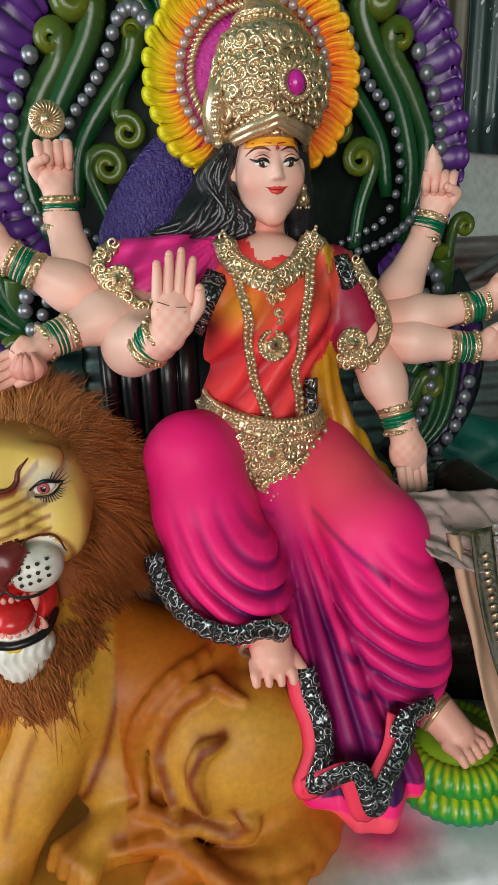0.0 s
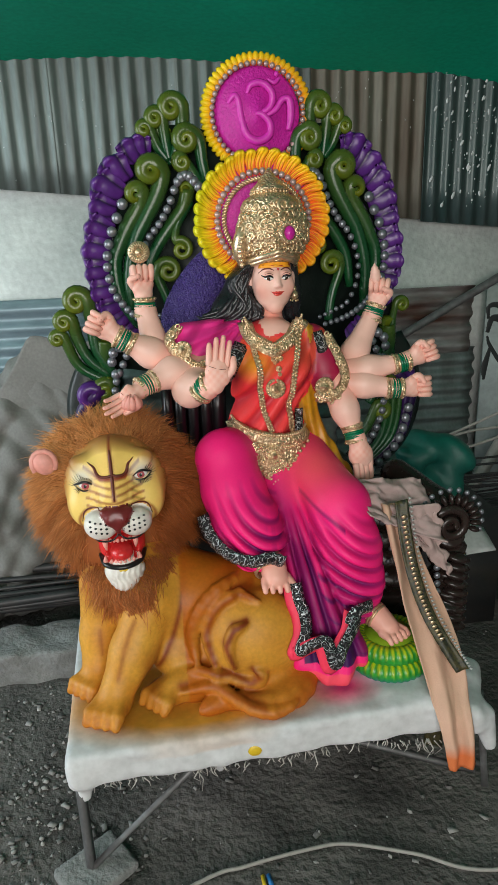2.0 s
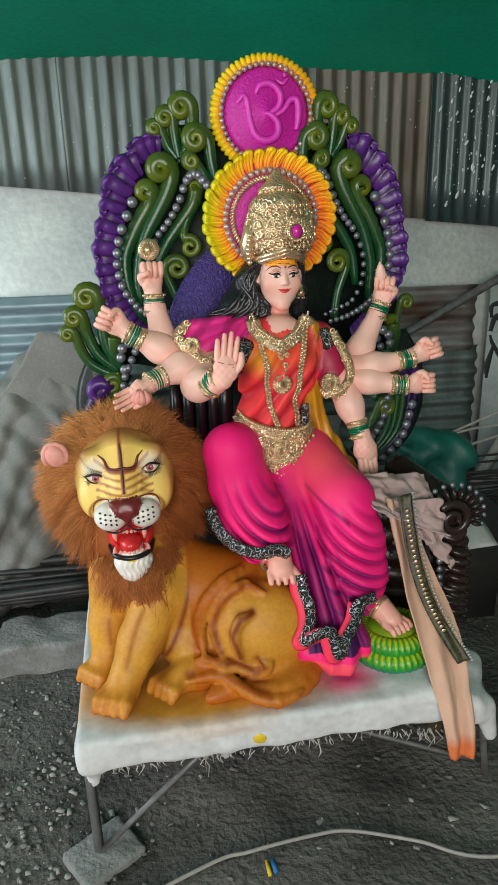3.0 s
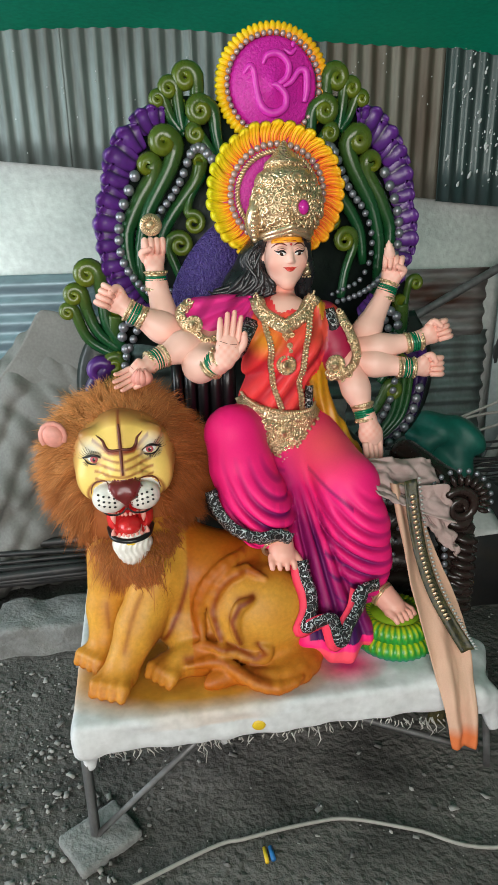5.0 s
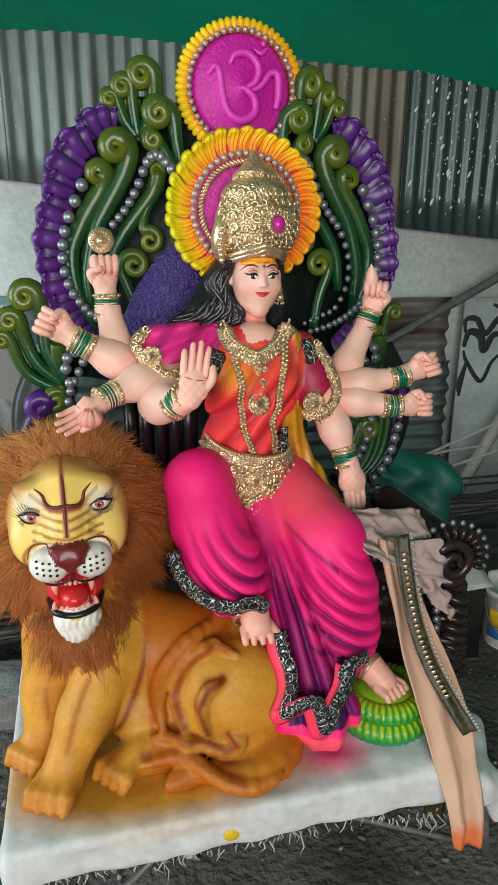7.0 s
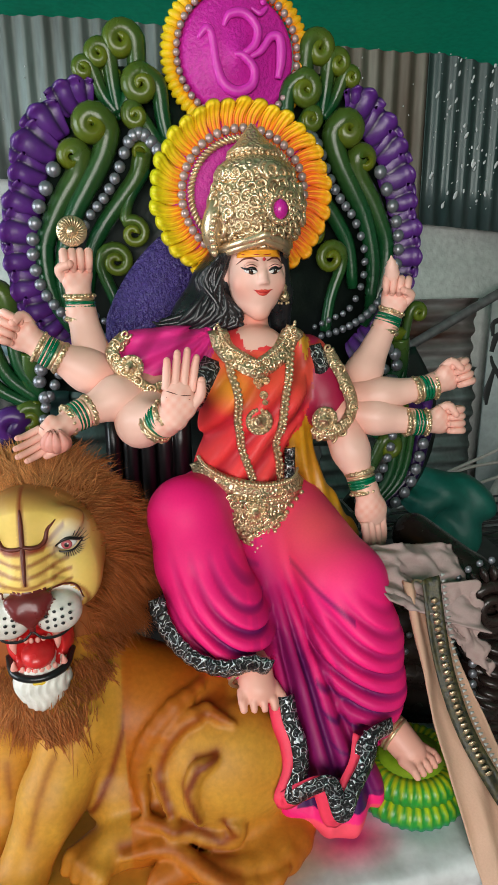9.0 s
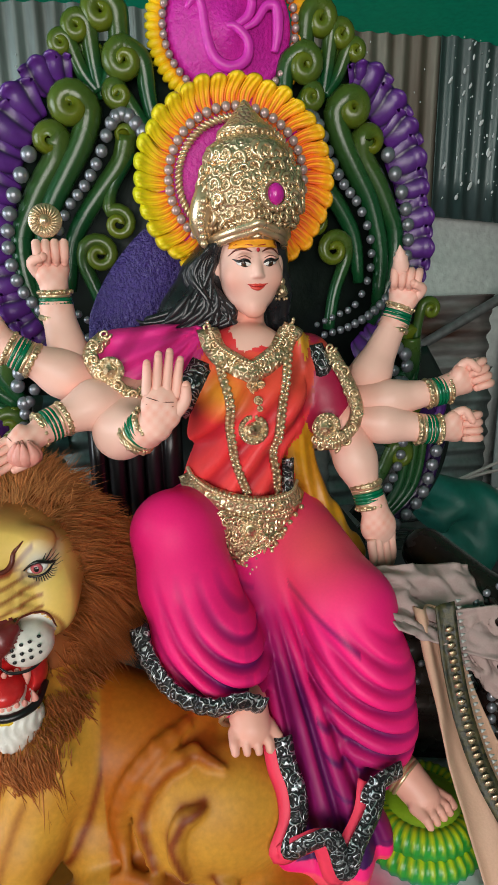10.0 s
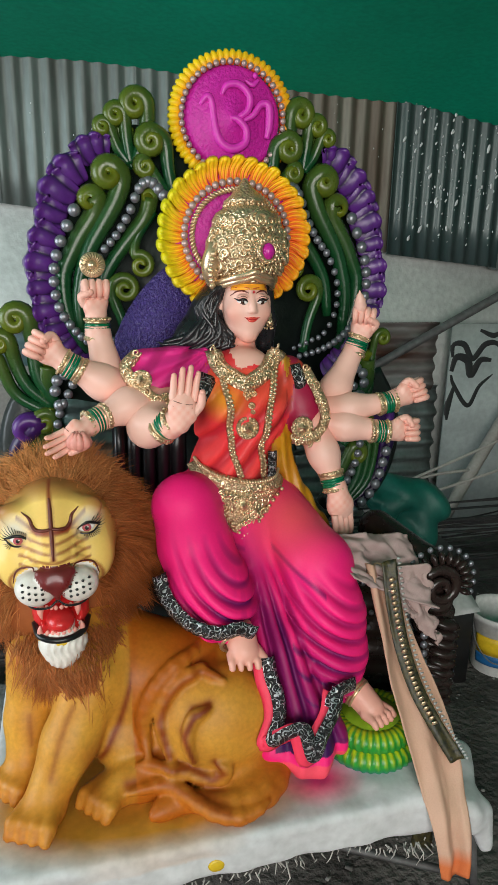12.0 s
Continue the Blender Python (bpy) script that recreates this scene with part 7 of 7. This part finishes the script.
slab("pipe_rest", (-1.6, 1.94, 0.1), (-1.5, 2.16, 0.165), SLAB, "cement block under the pipes", "block", kind="")
for i in range(26):
    y, z = 2.1 + rng.uniform(0, 0.6), 0.05 + 0.017 * i + rng.uniform(0, 0.012)
    pts = [(0.85, y + rng.uniform(-0.1, 0.1), z + rng.uniform(-0.03, 0.03)), (1.6, y + rng.uniform(-0.05, 0.05), z + rng.uniform(-0.02, 0.02)), (2.7, y + rng.uniform(-0.2, 0.2), z + rng.uniform(-0.02, 0.05))]
    thing("iron_rod", "thin dark iron rod in a stacked bundle", "rod", "bundle of rods", pile=Pile().add(*tube(pts, [rng.choice((0.005, 0.007))], 6, 14), ROD))
for p0, p1, p2 in (((1.05, 2.5, 0.50), (1.5, 2.5, 0.66), (2.4, 2.45, 1.05)), ((1.05, 2.45, 0.46), (1.5, 2.45, 0.56), (2.4, 2.5, 0.78)), ((1.1, 2.5, 0.52), (1.4, 2.5, 0.60), (1.62, 2.5, 0.62))):
    thing("bent_rod", "bent grey rod leaning among the bundle", "rod", "bundle of rods", pile=Pile().add(*tube([p0, p1, p2], [0.008], 6, 16), CABLE))
thing("leaning_pole", "grey wooden pole slanting across the tin sheets", "pole", pile=Pile().add(*tube([(1.05, 2.97, 0.945), (1.246, 2.97, 1.05), (1.752, 2.97, 1.32), (2.4, 2.97, 1.66)], [0.022, 0.023, 0.024, 0.025], 9, 12), STEEL))
thing("wooden_post", "pale wooden post leaning on the painted board", "post", pile=Pile().add(*tube([(1.52, 2.75, 0.0), (1.90, 2.85, 0.56), (2.35, 2.98, 1.2)], [0.034, 0.034, 0.03], 9, 10), CABLE))

heap("wrapped_tarpaulin", "bundle of dark green plastic cloth behind the throne", "cloth bundle", (0.70, 1.60, 0.42), (1.30, 2.2, 1.0), [((0.92, 1.9, 0.75), (0.11, 0.10, 0.07)), ((1.04, 1.9, 0.70), (0.10, 0.11, 0.08)), ((0.98, 1.88, 0.58), (0.10, 0.11, 0.10))], DARKCLOTH, 0.015, 0.008)
slab("crate", (0.80, 1.72, -0.02), (1.22, 2.08, 0.50), ROD, "dark crate under the green bundle", "crate", kind="")
g = np.array([[(0.80 + 0.16 * u, 1.30 + 0.1 * w, 0.575 + 0.13 * w * (1 - 0.7 * u) + 0.01 * u) for w in np.linspace(0, 1, 6)] for u in np.linspace(0, 1, 6)])
thing("paper_sheet", "stiff grey paper sheet tucked behind the throne arm", "paper", pile=Pile().add(*sheet(g, 0.003), PAPER))


def bucket(c):
    ob = thing("paint_bucket", "white plastic paint bucket with yellow and blue label", "bucket")
    prof = [(0.095, 0.0), (0.100, 0.01), (0.118, 0.235), (0.127, 0.237), (0.128, 0.262), (0.122, 0.264), (0.114, 0.24), (0.096, 0.02), (0.001, 0.018)]
    part("pail", Pile().add(*lathe(prof, c, (0, 0, 1), 32), BUCKETW), ob)
    for name, mat, z0, z1, a0, a1 in (("yellow_label", YELLOW, 0.10, 0.18, 3.3, 4.6), ("blue_label", BLUE, 0.05, 0.095, 3.3, 4.4)):
        g = np.array([[(c[0] + math.cos(a) * (0.1005 + 0.0775 * z + 0.003), c[1] + math.sin(a) * (0.1005 + 0.0775 * z + 0.003), z) for z in np.linspace(z0, z1, 4)] for a in np.linspace(a0, a1, 14)])
        part(name, Pile().add(*sheet(g, 0.002), mat), ob)
    part("bail", Pile().add(*tube([(c[0] - 0.13, c[1], 0.24), (c[0] - 0.14, c[1] - 0.06, 0.16), (c[0] - 0.10, c[1] - 0.12, 0.10), (c[0], c[1] - 0.14, 0.09)], [0.003], 5, 14), STEEL), ob)


bucket((1.40, 1.80, 0.0))

# graffiti curves and paint on the board
for pts, r in (([(1.72, 1.10), (1.76, 1.17), (1.84, 1.17), (1.90, 1.09), (1.97, 1.17), (2.05, 1.17), (2.10, 1.08)], 0.020), ([(1.76, 1.02), (1.80, 1.10), (1.87, 1.08), (1.90, 1.0), (1.95, 1.08), (2.02, 1.08)], 0.026),
               ([(1.77, 1.0), (1.80, 0.94), (1.90, 0.82), (1.96, 0.93), (2.04, 1.0)], 0.016), ([(1.80, 0.93), (1.74, 0.82), (1.765, 0.74)], 0.022), ([(1.93, 1.25), (2.02, 1.22), (2.08, 1.26)], 0.018)):
    g = Pile().add(*tube([(max(x, 1.775), 3.031, z) for x, z in pts], [r * 0.6, r, r, r * 0.5], 8, 40, flat=0.14), GRAFFITI)
    part("sprayed_curve", g, board_thing, "black sprayed curve")
# white splashes on the dark sheet
spl = Pile()
rng = random.Random(12)
for i in range(210):
    x, z = rng.uniform(1.40, 2.0), 1.70 + 0.72 * rng.random()
    big = rng.random() ** 4
    s = 0.0022 + 0.010 * big
    if x > 1.75 and big < 0.3 and rng.random() < 0.4:
        continue
    spl.add(*ball((x, 3.083, z), (s * 0.8, 0.003, s * rng.uniform(1, 2.2)), 5, 7, (0, rng.uniform(-10, 35), 0)), SPLASH)
for i in range(60):
    spl.add(*ball((rng.uniform(-1.2, 1.3), 3.097, rng.uniform(1.9, 2.4)), (0.0022, 0.003, 0.004), 5, 6), SPLASH)
ob = part("paint_splash", spl, upper, "white paint splashes")
ob["kind"] = "stuff"

# ---- on the floor ----
thing("floor_cable", "thin grey cable lying across the floor", "cable", pile=Pile().add(*tube([(-0.9, 0.40, 0.012), (-0.193, 0.695, 0.010), (-0.02, 0.735, 0.010), (0.18, 0.757, 0.010), (0.282, 0.751, 0.010), (0.45, 0.69, 0.010), (0.659, 0.604, 0.010), (1.2, 0.62, 0.012)], [0.0055], 7, 60), CABLE))
foot_slab = Clay((-0.62, 0.66, -0.03), (-0.28, 0.95, 0.06), 0.008)
foot_slab.block((-0.43, 0.80, 0.006), (0.095, 0.075, 0.016), SLAB, rounded=0.006, turn=(0, 0, 35), folds=lambda p: 0.002 * np.sin(p[..., 0] * 60) * np.sin(p[..., 1] * 53))
pile = Pile()
foot_slab.skin(pile)
thing("cement_foot", "broken cement tile under the platform leg", "cement tile", pile=pile)
thing("brush_handle", "short blue and yellow stick on the floor", "stick", pile=Pile().add(*tube([(0.036, 0.70, 0.008), (0.040, 0.66, 0.008)], [0.007], 6), BLUE).add(*tube([(0.020, 0.70, 0.008), (0.022, 0.655, 0.008)], [0.006], 6), YELLOW))
# paint marks on the slab
marks = thing("paint_marks", "blue and yellow paint marks on the white slab", "paint marks")
z_top = 0.4065
for c in ((0.478, 0.888), (0.478, 0.905)):
    part("blue_dot", Pile().add(*ball((c[0], c[1], z_top), (0.007, 0.007, 0.002), 6, 10), BLUE), marks)
part("blue_tick", Pile().add(*tube([(0.498, 0.915, z_top), (0.510, 0.89, z_top), (0.525, 0.925, z_top)], [0.003], 6, flat=0.5, up=(0, 0, 1)), BLUE), marks)
part("yellow_spot", Pile().add(*ball((0.026, 0.801, 0.338), (0.020, 0.005, 0.017), 7, 12), YELLOW), marks)

rub = Pile()
rng = random.Random(31)
for i in range(2400):
    x, y = rng.uniform(-1.5, 1.9), rng.uniform(-0.1, 2.4)
    if rng.random() < 0.45:
        x, y = rng.gauss(-0.75, 0.22), rng.gauss(1.05, 0.4)
    s = 0.0013 + 0.007 * rng.random() ** 5
    rub.add(*ball((x, y, s * 0.3 - 0.001), (s * rng.uniform(0.8, 1.8), s * rng.uniform(0.7, 1.5), s * 0.7), 4, 6, (rng.uniform(-20, 20), 0, rng.uniform(0, 180))), RUBBLE)
for i in range(420):
    x, y = (rng.gauss(-0.72, 0.2), rng.gauss(1.0, 0.35)) if i % 2 else (rng.uniform(-1.2, 1.6), rng.uniform(0.1, 2.2))
    s = rng.uniform(0.005, 0.016)
    turn = Euler((rng.uniform(-0.3, 0.3), rng.uniform(-0.3, 0.3), rng.uniform(0, 6))).to_matrix()
    v, f = box((-s, -s * 0.6, -s * 0.2), (s, s * 0.6, s * 0.2))
    v = np.array(v) * np.array([[rng.uniform(0.6, 1.1) for k in range(3)] for q in v])
    rub.add(v @ np.array(turn).T + vec(x, y, s * 0.15), f, RUBBLE)
thing("rubble", "plaster crumbs and grit strewn over the floor", "rubble", kind="stuff", pile=rub)
